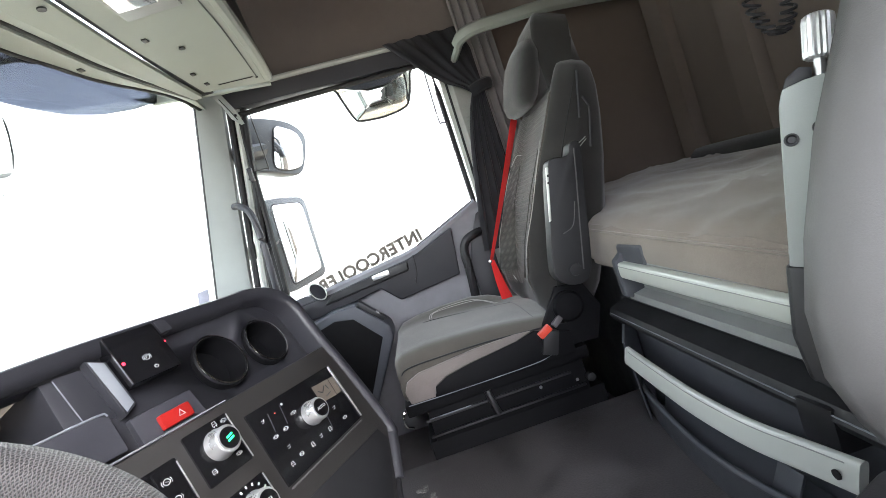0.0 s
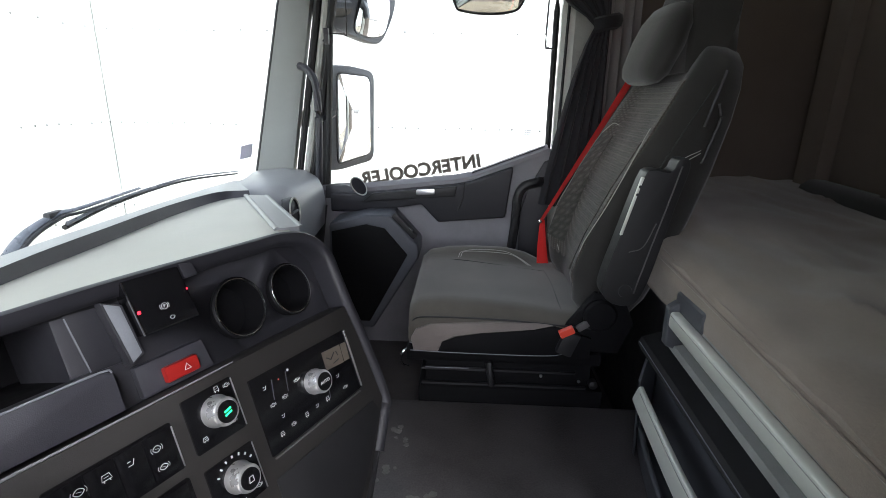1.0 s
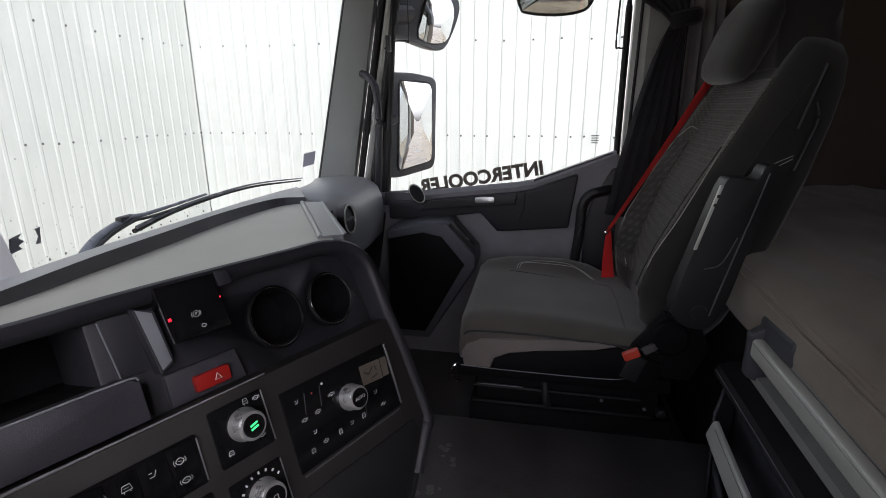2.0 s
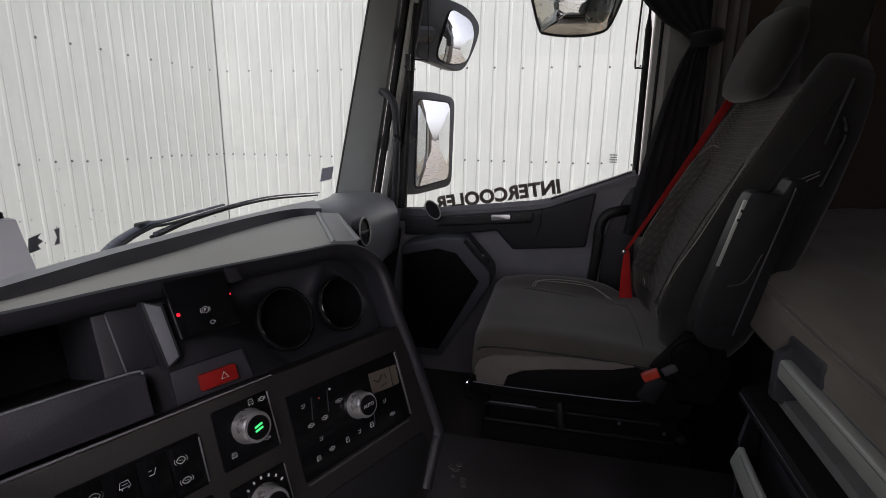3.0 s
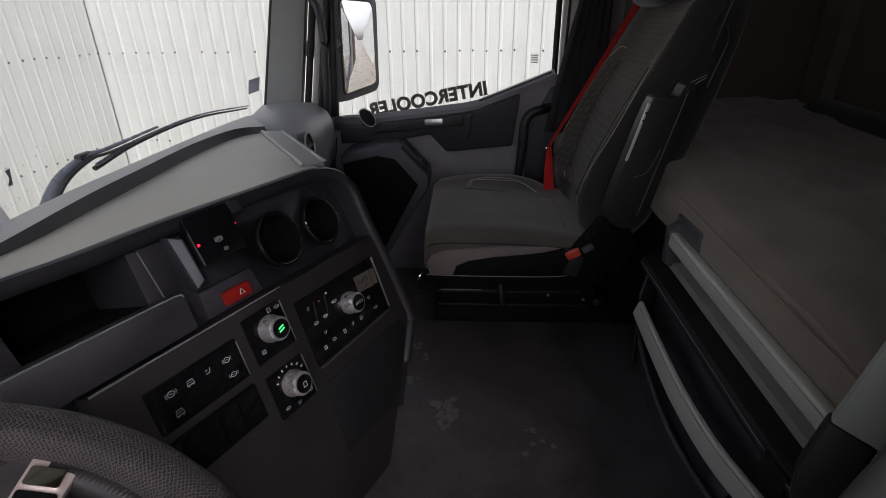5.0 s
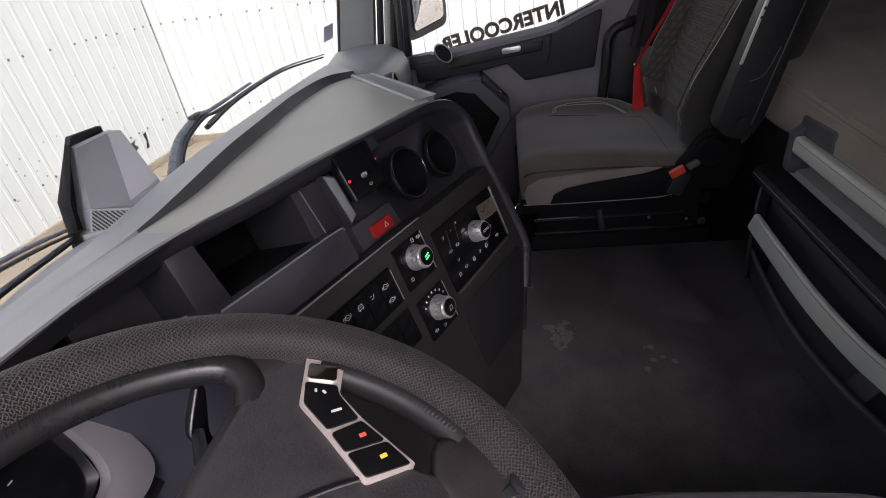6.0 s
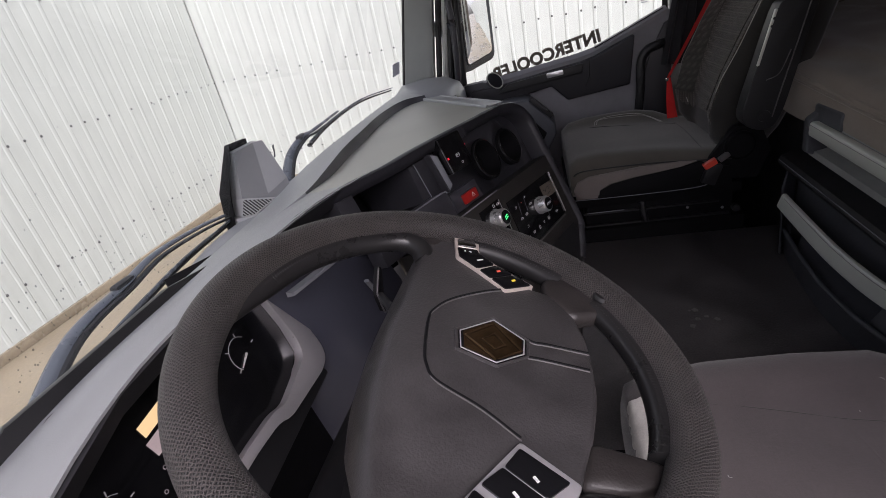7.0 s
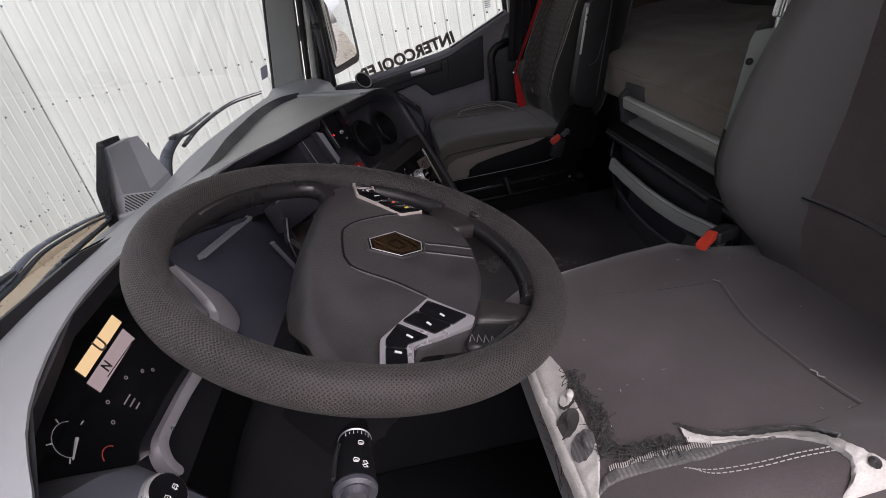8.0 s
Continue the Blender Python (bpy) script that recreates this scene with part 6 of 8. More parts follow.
def back_section(o, up, fw, h, w, front, bol, rear, yc, edge=0.88, wide=0.17):
    """A closed section across a backrest at the height h along its axis."""
    c = o + up * h
    pts = []
    for k in range(33):
        s = 1 - 2 * k / 32
        a = abs(s)
        d = front + bol * math.exp(-((a - 0.80) / wide) ** 2) - 0.45 * (front + rear) * max(0, (a - edge) / (1 - edge)) ** 2
        q = c + fw * d
        pts.append((q.x, yc + s * w, q.z))
    for s, d in ((-1.0, 0.15), (-0.97, 0.75), (-0.85, 0.97), (0.0, 1.0), (0.85, 0.97), (0.97, 0.75), (1.0, 0.15)):
        q = c - fw * (rear * d)
        pts.append((q.x, yc + s * w, q.z))
    return pts


def suspension_base(seat, x0, x1, y0, y1, top, low=0.0):
    part("base_plate", span((x0 + 0.02, y0 + 0.034, low), (x1, y1 - 0.03, 0.045), 0.006), M_PITBLACK, seat, "black steel seat base")
    part("base_frame", span((x0 - 0.01, y0 + 0.01, top - 0.035), (x1 - 0.02, y1 - 0.01, top), 0.008), M_PITBLACK, seat, "black upper seat frame")
    for k in range(2):
        part("rail", span((x0 + 0.03, y0 + 0.014, 0.060 + 0.042 * k), (x1 - 0.05 - 0.03 * k, y0 + 0.024, 0.066 + 0.042 * k), 0.002), M_BLACK, seat)
    part("bellows", span((x0 + 0.04, y0 + 0.024, 0.045), (x1 - 0.04, y1 - 0.04, top - 0.03), 0.004), M_PITBLACK, seat, "dark rubber bellows")
    for z, e in ((top - 0.053, 0.15),):
        part("rail_edge", tube([(x0 + 0.04, y0 + 0.012, z), (x0 + e, y0 + 0.012, z)], 0.0011, 6, per=1), M_GREYBAR, seat, "bare grey rail edge")
    for u, z in ((0.335, top - 0.072), (0.432, top - 0.084)):
        part("bolt", lathe([(0.0, 0.0), (0.0045, 0.0), (0.0035, 0.003), (0.0, 0.0035)], 8, axes((x0 + u, y0 + 0.022, z), (1, 0, 0), (0, 0, 1), (0, -1, 0))), M_ALU, seat, "small bright bolt", smooth=0)
    part("lever", tube([(x0 + 0.20, y0 + 0.006, top - 0.03), (x0 + 0.205, y0 - 0.002, 0.10), (x0 + 0.21, y0 - 0.002, 0.075)], 0.009, 8), M_BLACK, seat, "black adjusting lever")
    part("knob", lathe([(0.0, 0.0), (0.011, 0.0), (0.011, 0.018), (0.0, 0.02)], 16, axes((x1 - 0.035, y0 + 0.022, 0.080), (1, 0, 0), (0, 0, 1), (0, -1, 0))), M_BLACK, seat, "black turning knob")
    part("front_lever", tube([(x0 - 0.005, y0 + 0.05, top - 0.02), (x0 - 0.022, y0 + 0.04, top - 0.03), (x0 - 0.024, y0 + 0.04, top - 0.06), (x0 - 0.008, y0 + 0.05, top - 0.075)], 0.003, 6), M_CHROME, seat, "thin bright release lever")


# passenger seat
ps_ = thing("passenger_seat", "dark grey cloth passenger seat with folded up armrest", "seat")
YC = 0.685
PASSENGER_CUSHION = ((-0.106, 0.190, 0.190, 0.222, 0.0, 0.02), (-0.119, 0.222, 0.176, 0.250, 0.0, 0.03), (-0.117, 0.236, 0.168, 0.268, 0.004, 0.03), (-0.092, 0.242, 0.166, 0.283, 0.012, 0.030), (-0.03, 0.244, 0.166, 0.289, 0.018, 0.030),
    (0.05, 0.245, 0.166, 0.285, 0.026, 0.030), (0.15, 0.245, 0.166, 0.277, 0.032, 0.030), (0.21, 0.244, 0.166, 0.270, 0.026, 0.030), (0.26, 0.242, 0.167, 0.264, 0.008, 0.030), (0.32, 0.236, 0.168, 0.256, 0.0, 0.03), (0.37, 0.225, 0.170, 0.250, 0.0, 0.03))


def top_of(profile, yc, near, x, y):
    """The height of a cushion's top at a place of the plan."""
    pick = profile[2:]
    for (xa, wa, _, za, ba, ea), (xb, wb, _, zb_, bb, eb) in zip(pick, pick[1:]):
        if x <= xb or xb == pick[-1][0]:
            f = max(0.0, min(1.0, (x - xa) / (xb - xa)))
            w, zt, bol, e = wa + (wb - wa) * f, za + (zb_ - za) * f, ba + (bb - ba) * f, ea + (eb - ea) * f
            a = min(1.0, abs((y - yc) / w))
            return zt + bol * (1.0 if y > yc else near) * math.exp(-((a - 0.80) / 0.15) ** 2) - e * max(0.0, (a - 0.86) / 0.14) ** 2


pc = part("cushion", loft([cushion_section(x, w, zb, zt, bol, YC, e, 0.1) for x, w, zb, zt, bol, e in PASSENGER_CUSHION]), M_FABRIC, ps_, "dark grey woven seat cushion", smooth=60)
YS = YC - 0.245
on_pass = lambda pts, lift=0.0008: [(x, y, top_of(PASSENGER_CUSHION, YC, 0.1, x, y) + lift) for x, y in pts]
part("side_knit", prism([(-0.104, 0.168), (-0.110, 0.200), (-0.098, 0.224), (-0.065, 0.238), (0.08, 0.250), (0.19, 0.252), (0.235, 0.247), (0.19, 0.234), (0.06, 0.220), (-0.005, 0.209), (-0.034, 0.192), (-0.042, 0.167)], 0.008, XZ(YS - 0.001), 0.003, 2), M_KNIT, pc, "beige knit side insert")
part("side_shield", prism([(-0.040, 0.160), (-0.034, 0.190), (0.0, 0.207), (0.06, 0.218), (0.19, 0.232), (0.24, 0.244), (0.33, 0.215), (0.33, 0.160)], 0.006, XZ(YS - 0.001), 0.002), M_PITBLACK, pc, "black plastic side shield")
part("piping", tube([(-0.112, YS + 0.012, 0.235), (-0.085, YS - 0.003, 0.2555), (0.0, YS - 0.0055, 0.2585), (0.12, YS - 0.0055, 0.2560), (0.23, YS - 0.003, 0.247), (0.33, YS + 0.006, 0.236)], 0.0022, 6), M_BLACK, pc, "dark seam line")
part("frame_edge", tube([(-0.112, YS - 0.004, 0.1655), (0.0, YS - 0.008, 0.1645), (0.20, YS - 0.008, 0.1645), (0.26, YS - 0.006, 0.170), (0.285, YS - 0.006, 0.185)], 0.0013, 5), M_GREYBAR, pc, "pale lower edge of the cushion frame")
for d in (0.0, 0.007):
    part("stitch_line", tube(on_pass([(-0.002 + d, YC + 0.135 + d * 0.4), (0.008 + d, YC + 0.165), (0.06, YC + 0.176 - d), (0.14, YC + 0.176 - d), (0.185 - d, YC + 0.165), (0.225 - d, YC + 0.130)]), 0.0010, 5), M_STITCH, pc, "pale double stitching")
part("panel_seam", tube(on_pass([(-0.105, YC + 0.125), (-0.02, YC + 0.115), (0.10, YC + 0.105), (0.26, YC + 0.10)], -0.0004), 0.0014, 5), M_BLACK, pc, "seam beside the raised bolster")
part("cross_seam", tube(on_pass([(0.262, YC + 0.12), (0.268, YC), (0.262, YC - 0.19)], -0.0004), 0.0010, 5), M_BLACK, pc, "seam near the backrest")
o, up_, fw_ = Vector((0.345, 0, 0.235)), Vector((math.sin(radians(20)), 0, math.cos(radians(20)))), Vector((-math.cos(radians(20)), 0, math.sin(radians(20))))
PASSENGER_BACK = ((0.0, 0.17, 0.02, 0.01, 0.05), (0.03, 0.205, 0.036, 0.034, 0.075), (0.10, 0.226, 0.048, 0.058, 0.090), (0.20, 0.234, 0.060, 0.050, 0.094), (0.32, 0.234, 0.070, 0.030, 0.092), (0.44, 0.228, 0.058, 0.024, 0.085), (0.55, 0.215, 0.048, 0.018, 0.075), (0.62, 0.198, 0.042, 0.012, 0.066), (0.67, 0.170, 0.036, 0.004, 0.058), (0.695, 0.135, 0.030, 0.0, 0.050))
secs = [back_section(o, up_, fw_, h, w, fr, bol, re, YC) for h, w, fr, bol, re in PASSENGER_BACK]
pb = part("backrest", loft(secs), M_SEATSIDE, ps_, "black cloth backrest with grey front", smooth=60)
secs = [back_section(o, up_, fw_, h, w, fr, 0.0, re, YC) for h, w, fr, re in ((0.62, 0.140, 0.050, 0.05), (0.70, 0.134, 0.082, 0.040), (0.76, 0.126, 0.100, 0.010), (0.80, 0.116, 0.104, -0.015), (0.834, 0.095, 0.096, -0.030), (0.846, 0.06, 0.080, -0.050))]
part("head_shell", loft(secs), M_SEATSIDE, pb, "dark upper back of the seat", smooth=60)
pad_o = Vector((0.446, 0, 0.815))
secs = [[tuple(pad_o + up_ * h + fw_ * (d * math.sin(a)) + Vector((0, YC + w * abs(math.cos(a)) ** 0.6 * (1 if math.cos(a) > 0 else -1), 0))) for a in [2 * math.pi * k / 24 for k in range(24)]] for h, w, d in ((-0.004, 0.075, 0.014), (0.006, 0.110, 0.028), (0.03, 0.130, 0.037), (0.09, 0.138, 0.040), (0.14, 0.130, 0.038), (0.175, 0.108, 0.028), (0.186, 0.07, 0.012))]
part("headrest", loft(secs), M_SEATSIDE, pb, "dark cloth headrest pad", smooth=60)


def on_back(h, s, lift=0.003):
    """A point on the front of the passenger backrest."""
    for (ha, wa, fa, ba, _), (hb_, wb, fb, bb, _) in zip(PASSENGER_BACK, PASSENGER_BACK[1:]):
        if h <= hb_:
            break
    f = (h - ha) / (hb_ - ha)
    q = o + up_ * h + fw_ * (fa + (fb - fa) * f + (ba + (bb - ba) * f) * math.exp(-((abs(s) - 0.80) / 0.17) ** 2) + lift)
    return (q.x, YC + s * (wa + (wb - wa) * f), q.z)


part("ribbed_insert", slab([[on_back(h, s, 0.0045 if 0.06 < h < 0.60 else -0.004) for s in (-0.84, -0.77, -0.70, -0.62, -0.52, -0.35, -0.15, 0.0, 0.15, 0.35, 0.52, 0.62, 0.70, 0.77, 0.84)] for h in (0.05, 0.09, 0.14, 0.20, 0.26, 0.32, 0.38, 0.44, 0.50, 0.55, 0.59, 0.61)], 0.006, tuple(-fw_)), M_FABRIC2, pb, "ribbed cloth middle insert", smooth=60)
for sgn in (1, -1):
    part("diamond_insert", slab([[on_back(h, sgn * s, 0.0075) for s in (0.56, 0.63, 0.70, 0.76)] for h in (0.10, 0.15, 0.20, 0.26, 0.32, 0.38, 0.44)], 0.006, tuple(-fw_)), M_DIAMOND, pb, "diamond quilted side insert", smooth=60)
    part("stitch_line", tube([on_back(0.07, sgn * 0.62, 0.006), on_back(0.16, sgn * 0.84, 0.006), on_back(0.28, sgn * 0.87, 0.006), on_back(0.40, sgn * 0.84, 0.006), on_back(0.47, sgn * 0.70, 0.006), on_back(0.475, sgn * 0.57, 0.006)], 0.0013, 5), M_STITCH, pb, "pale stitching round the insert")
part("side_seam", tube([tuple(o + up_ * h + fw_ * f + Vector((0, YC - 0.236, 0))) for h, f in ((0.03, 0.03), (0.2, 0.055), (0.4, 0.045), (0.6, 0.02))], 0.0016, 5), M_BLACK, pb, "side seam")
for line in ([(0.548, 0.832), (0.534, 0.775), (0.520, 0.718)], [(0.543, 0.766), (0.551, 0.735), (0.540, 0.690), (0.526, 0.640)]):
    part("side_rail", tube([(x, YC - 0.240, z) for x, z in line], 0.0036, 8), M_BLACK, pb, "glossy black side rail")
for d in (0.0, 0.006):
    part("stitch_line", tube([(0.468 + d, YC - 0.2405, 0.622), (0.484 + d, YC - 0.2405, 0.648 - d), (0.520, YC - 0.2405, 0.668 - d)], 0.0008, 5), M_STITCH, pb, "pale double stitching")
part("recliner", lathe([(0.0, 0.0), (0.040, 0.0), (0.040, 0.014), (0.034, 0.020), (0.0, 0.022)], 28, axes((0.345, YC - 0.235, 0.275), (1, 0, 0), (0, 0, 1), (0, -1, 0))), M_PITBLACK, ps_, "round black recliner cover")
part("side_cover", prism([(0.22, 0.18), (0.40, 0.17), (0.43, 0.25), (0.40, 0.32), (0.33, 0.33), (0.28, 0.26)], 0.018, XZ(YC - 0.222), 0.006), M_PITBLACK, ps_, "black hinge cover")
# armrest folded up against the back
AR = axes((0.362, 0.395, 0.372), Vector((0.963, 0, -0.268)), Vector((0.268, 0, 0.963)), (0, -1, 0))
arm_p = part("armrest", prism([tuple(q)[:2] for q in curve_points([(-0.048, 0.02, 0), (-0.050, 0.10, 0), (-0.052, 0.235, 0), (-0.040, 0.262, 0), (-0.004, 0.268, 0), (0.002, 0.295, 0), (0.020, 0.302, 0), (0.030, 0.28, 0), (0.034, 0.20, 0), (0.044, 0.06, 0), (0.044, 0.0, 0), (0.030, -0.030, 0), (-0.010, -0.036, 0), (-0.040, -0.018, 0)], 3, True)], 0.046, pose(0, 0, -0.01), 0.010, 3), M_BLACK, ps_, "dark plastic folded armrest", m=AR)
part("metal_edge", box((0.0065, 0.128, 0.008), (-0.0505, 0.178, 0.032), 0.002, 2, (0, 0, 2)), M_SILVER, arm_p, "bare metal front edge")
for k in (0.205, 0.222):
    part("hole", lathe([(0.0, 0.0), (0.0032, 0.0), (0.0032, 0.0012), (0.0, 0.0012)], 12, pose(-0.0515 - (k - 0.2135) * 0.05, k, 0.0368)), M_BLACK, arm_p, smooth=0)
part("pivot_cap", lathe([(0.0, 0.0), (0.015, 0.0), (0.014, 0.003), (0.0, 0.0035)], 24, pose(0.006, 0.0, 0.036)), M_BLACK, arm_p, "round black pivot cap")
part("ridge", tube([(0.012, 0.285, 0.037), (0.016, 0.20, 0.038), (0.020, 0.10, 0.038), (0.026, 0.0, 0.036)], 0.0016, 6), M_MIDGREY, arm_p)
part("ridge", tube([(-0.020, 0.085, 0.0365), (0.004, 0.105, 0.0365), (0.010, 0.16, 0.0365)], 0.0012, 6), M_MIDGREY, arm_p)
suspension_base(ps_, -0.115, 0.385, YS, YC + 0.24, 0.164, -0.12)
bk = part("buckle", box((0.040, 0.022, 0.062), (0.272, YS - 0.012, 0.205), 0.005, 2, (0, 20, 0)), M_BLACK, ps_, "black belt buckle")
part("release", box((0.036, 0.016, 0.018), (0.266, YS - 0.016, 0.236), 0.003, 2, (0, -28, 0)), M_BUCKLE, bk, "orange red release button")
part("tongue_guide", box((0.030, 0.012, 0.016), (0.305, YS - 0.006, 0.248), 0.003, 2, (0, -35, 0)), M_MIDGREY, ps_, "grey belt guide")

belt = thing("seat_belt", "red seat belt webbing hanging beside the passenger seat", "seat belt")
def webbing(pts, width, side, end=None):
    grid = []
    path = curve_points(pts, 6)
    for i, q in enumerate(path):
        w = width + ((end or width) - width) * i / (len(path) - 1)
        s = Vector(side).normalized()
        grid.append([q - s * w / 2, q, q + s * w / 2])
    return slab(grid, 0.0014, (1, 0, 0))


part("webbing", webbing([(0.452, 0.785, 0.818), (0.392, 0.822, 0.685), (0.322, 0.858, 0.535), (0.258, 0.888, 0.400)], 0.040, (0.55, 0.75, -0.30), 0.018), M_BELT, belt, "red woven webbing", smooth=60)
part("webbing", webbing([(0.262, 0.892, 0.400), (0.262, 0.868, 0.33), (0.268, 0.845, 0.235)], 0.016, (0.85, 0.5, 0.0), 0.050), M_BELT, belt, "red woven lower webbing", smooth=60)
part("guide", box((0.018, 0.05, 0.036), (0.462, 0.775, 0.832), 0.006, 2, (0, 20, 30)), M_GREYBAR, belt, "grey belt guide")
part("stopper", lathe([(0.0, 0.0), (0.006, 0.0), (0.006, 0.006), (0.0, 0.007)], 12, axes((0.252, 0.875, 0.400), (1, 0, 0), (0, 0, 1), (0, -1, 0))), M_CHROME, belt)

# driver seat
ds = thing("driver_seat", "worn dark driver seat with torn cushion edge showing foam", "seat")
YD = -0.690
DRIVER_CUSHION = ((-0.092, 0.20, 0.17, 0.205, 0.0, 0.02), (-0.110, 0.235, 0.14, 0.236, 0.0, 0.03), (-0.104, 0.248, 0.125, 0.253, 0.002, 0.03), (-0.075, 0.252, 0.12, 0.267, 0.004, 0.03), (0.0, 0.256, 0.12, 0.276, 0.010, 0.03),
    (0.10, 0.258, 0.12, 0.274, 0.026, 0.034), (0.18, 0.258, 0.12, 0.270, 0.032, 0.036), (0.26, 0.256, 0.12, 0.266, 0.006, 0.034), (0.34, 0.250, 0.12, 0.260, -0.008, 0.03), (0.44, 0.24, 0.13, 0.255, 0.0, 0.03))
secs = [cushion_section(x, w, zb, zt, bol, YD, e) for x, w, zb, zt, bol, e in DRIVER_CUSHION]
dc = part("cushion", loft(secs), M_DSEAT, ds, "worn dark cloth cushion", smooth=60)
def cushion_z(x, y):
    return top_of(DRIVER_CUSHION, YD, 1.0, x, y) - 2.0 * max(0.0, -0.104 - x)


def on_cushion(pts, lift=0.0):
    return [(x, y, cushion_z(x, y) + lift) for x, y in pts]


SEAM_LINES = (([(-0.06, -0.526), (-0.01, -0.534), (0.06, -0.547), (0.115, -0.558), (0.167, -0.562), (0.212, -0.563)], 0.0005, 0.0016), ([(0.212, -0.563), (0.192, -0.66), (0.193, -0.726), (0.198, -0.784), (0.206, -0.827)], 0.0005, 0.0042), ([(0.206, -0.827), (0.17, -0.836), (0.138, -0.842)], 0.0004, 0.0012))
for line, r_, fold in SEAM_LINES:
    part("seam", tube(on_cushion(line, 0.0001), r_, 6), M_SEATSIDE, dc, "sunken seam")
    part("seam_fold", tube(on_cushion([(x + fold * 0.8, y + fold * 0.3) for x, y in line], -fold * 0.74), fold, 10), M_DSEAT, dc, "raised cloth fold along the seam", smooth=60)
part("crease", tube(on_cushion([(0.120, -0.574), (0.133, -0.674), (0.137, -0.728), (0.140, -0.798)], -0.0062), 0.0065, 12), M_DSEAT, dc, "soft pressed crease", smooth=60)
part("thread_end", tube(on_cushion([(0.196, -0.770), (0.200, -0.776), (0.197, -0.781), (0.202, -0.786)], 0.0035), 0.0007, 5), M_STITCH, dc, "pale loose thread end")
part("thread_end", tube(on_cushion([(0.207, -0.560), (0.212, -0.563), (0.214, -0.568)], 0.0016), 0.0005, 5), M_STITCH, dc, "pale loose thread end")


# torn front and outer edge: foam, backing cloth and loose threads
def torn_sheet(name, one, two, mat, label, lift, jag, seed):
    """A ragged sheet that lies on the cushion between two lines of the plan."""
    rng_ = random.Random(seed)
    a, b = curve_points([(*q, 0) for q in one], 7), curve_points([(*q, 0) for q in two], 7)
    n_ = max(len(a), len(b))
    pick = lambda c, k: c[min(len(c) - 1, round(k * (len(c) - 1) / (n_ - 1)))]
    grid_ = []
    for k in range(n_):
        p, q = pick(a, k), pick(b, k)
        p = p + Vector((rng_.uniform(-jag, jag), rng_.uniform(-jag, jag), 0))
        q = q + Vector((rng_.uniform(-jag, jag), rng_.uniform(-jag, jag), 0))
        row = []
        for f in (0.0, 0.12, 0.35, 0.65, 0.88, 1.0):
            c = p.lerp(q, f)
            row.append((c.x, c.y, cushion_z(c.x, c.y) + (lift if 0 < f < 1 else -0.001) + (rng_.uniform(-0.0008, 0.0012) if 0 < f < 1 else 0)))
        grid_.append(row)
    return part(name, slab(grid_, 0.004), mat, dc, label, smooth=60)


torn_sheet("torn_foam", [(-0.106, -0.640), (-0.109, -0.697), (-0.109, -0.751), (-0.108, -0.789), (-0.106, -0.829), (-0.103, -0.866)], [(-0.077, -0.640), (-0.069, -0.686), (-0.072, -0.740), (-0.072, -0.785), (-0.075, -0.816), (-0.092, -0.858)], M_FOAM, "white torn foam along the front edge", 0.0040, 0.0006, 2)
torn_sheet("torn_foam", [(-0.107, -0.505), (-0.110, -0.55), (-0.108, -0.605)], [(-0.088, -0.508), (-0.076, -0.55), (-0.082, -0.603)], M_FOAM, "white torn foam patch behind the wheel", 0.0045, 0.0016, 3)

front = random.Random(9)
part("torn_foam", slab([[(-0.1045 - 0.001 * front.random(), y, 0.2570), (-0.1105, y, 0.2520), (-0.1140 - 0.001 * front.random(), y, 0.2440 + 0.003 * front.random())] for y in [-0.645 - 0.215 * k / 24 for k in range(25)]], 0.004, (1, 0, 0)), M_FOAM, dc, "white torn foam down the front edge", smooth=60)


def worn_oval(hx, hy, rx_, ry_, mat, lift, label, lean=0.3):
    """A rounded patch lying on the cushion."""
    ring = [(hx + rx_ * math.cos(2 * math.pi * k / 22) + lean * ry_ * math.sin(2 * math.pi * k / 22), hy + ry_ * math.sin(2 * math.pi * k / 22) * (1 + 0.06 * math.sin(3 * k))) for k in range(22)]
    pad = [[(hx + (x - hx) * f, hy + (y - hy) * f, cushion_z(x, y) + lift + 0.0014 * (1 - f * f)) for x, y in ring] for f in (1.0, 0.7, 0.35, 0.05)]
    return part("bare_patch", loft(pad), mat, dc, label, smooth=60)


worn_oval(-0.0930, -0.763, 0.0150, 0.0180, M_SEATSIDE, 0.0066, "dark oval worn through the foam")
worn_oval(-0.0875, -0.800, 0.0140, 0.0180, M_MESHCLOTH, 0.0068, "grey mesh oval worn through the foam")
worn_oval(-0.0820, -0.731, 0.0115, 0.0135, M_SEATSIDE, 0.0064, "dark rim of a loose foam flap")
worn_oval(-0.0825, -0.730, 0.0095, 0.0110, M_FOAM, 0.0078, "loose white foam flap")
torn_sheet("backing_cloth", [(-0.088, -0.848), (-0.073, -0.839), (-0.030, -0.836), (0.003, -0.839), (0.052, -0.845), (0.088, -0.847)], [(-0.094, -0.858), (-0.078, -0.854), (-0.049, -0.853), (0.011, -0.858), (0.062, -0.853), (0.094, -0.854)], M_MESHCLOTH, "grey frayed backing mesh", 0.0022, 0.0005, 4)
torn_sheet("torn_foam", [(0.016, -0.811), (0.031, -0.828), (0.070, -0.842), (0.104, -0.846), (0.127, -0.854), (0.134, -0.878), (0.140, -0.896), (0.152, -0.908), (0.150, -0.924)], [(0.013, -0.832), (0.042, -0.842), (0.075, -0.848), (0.100, -0.856), (0.113, -0.870), (0.121, -0.888), (0.124, -0.901), (0.117, -0.914), (0.097, -0.927)], M_FOAM, "white foam in the torn seam", 0.0030, 0.0006, 5)
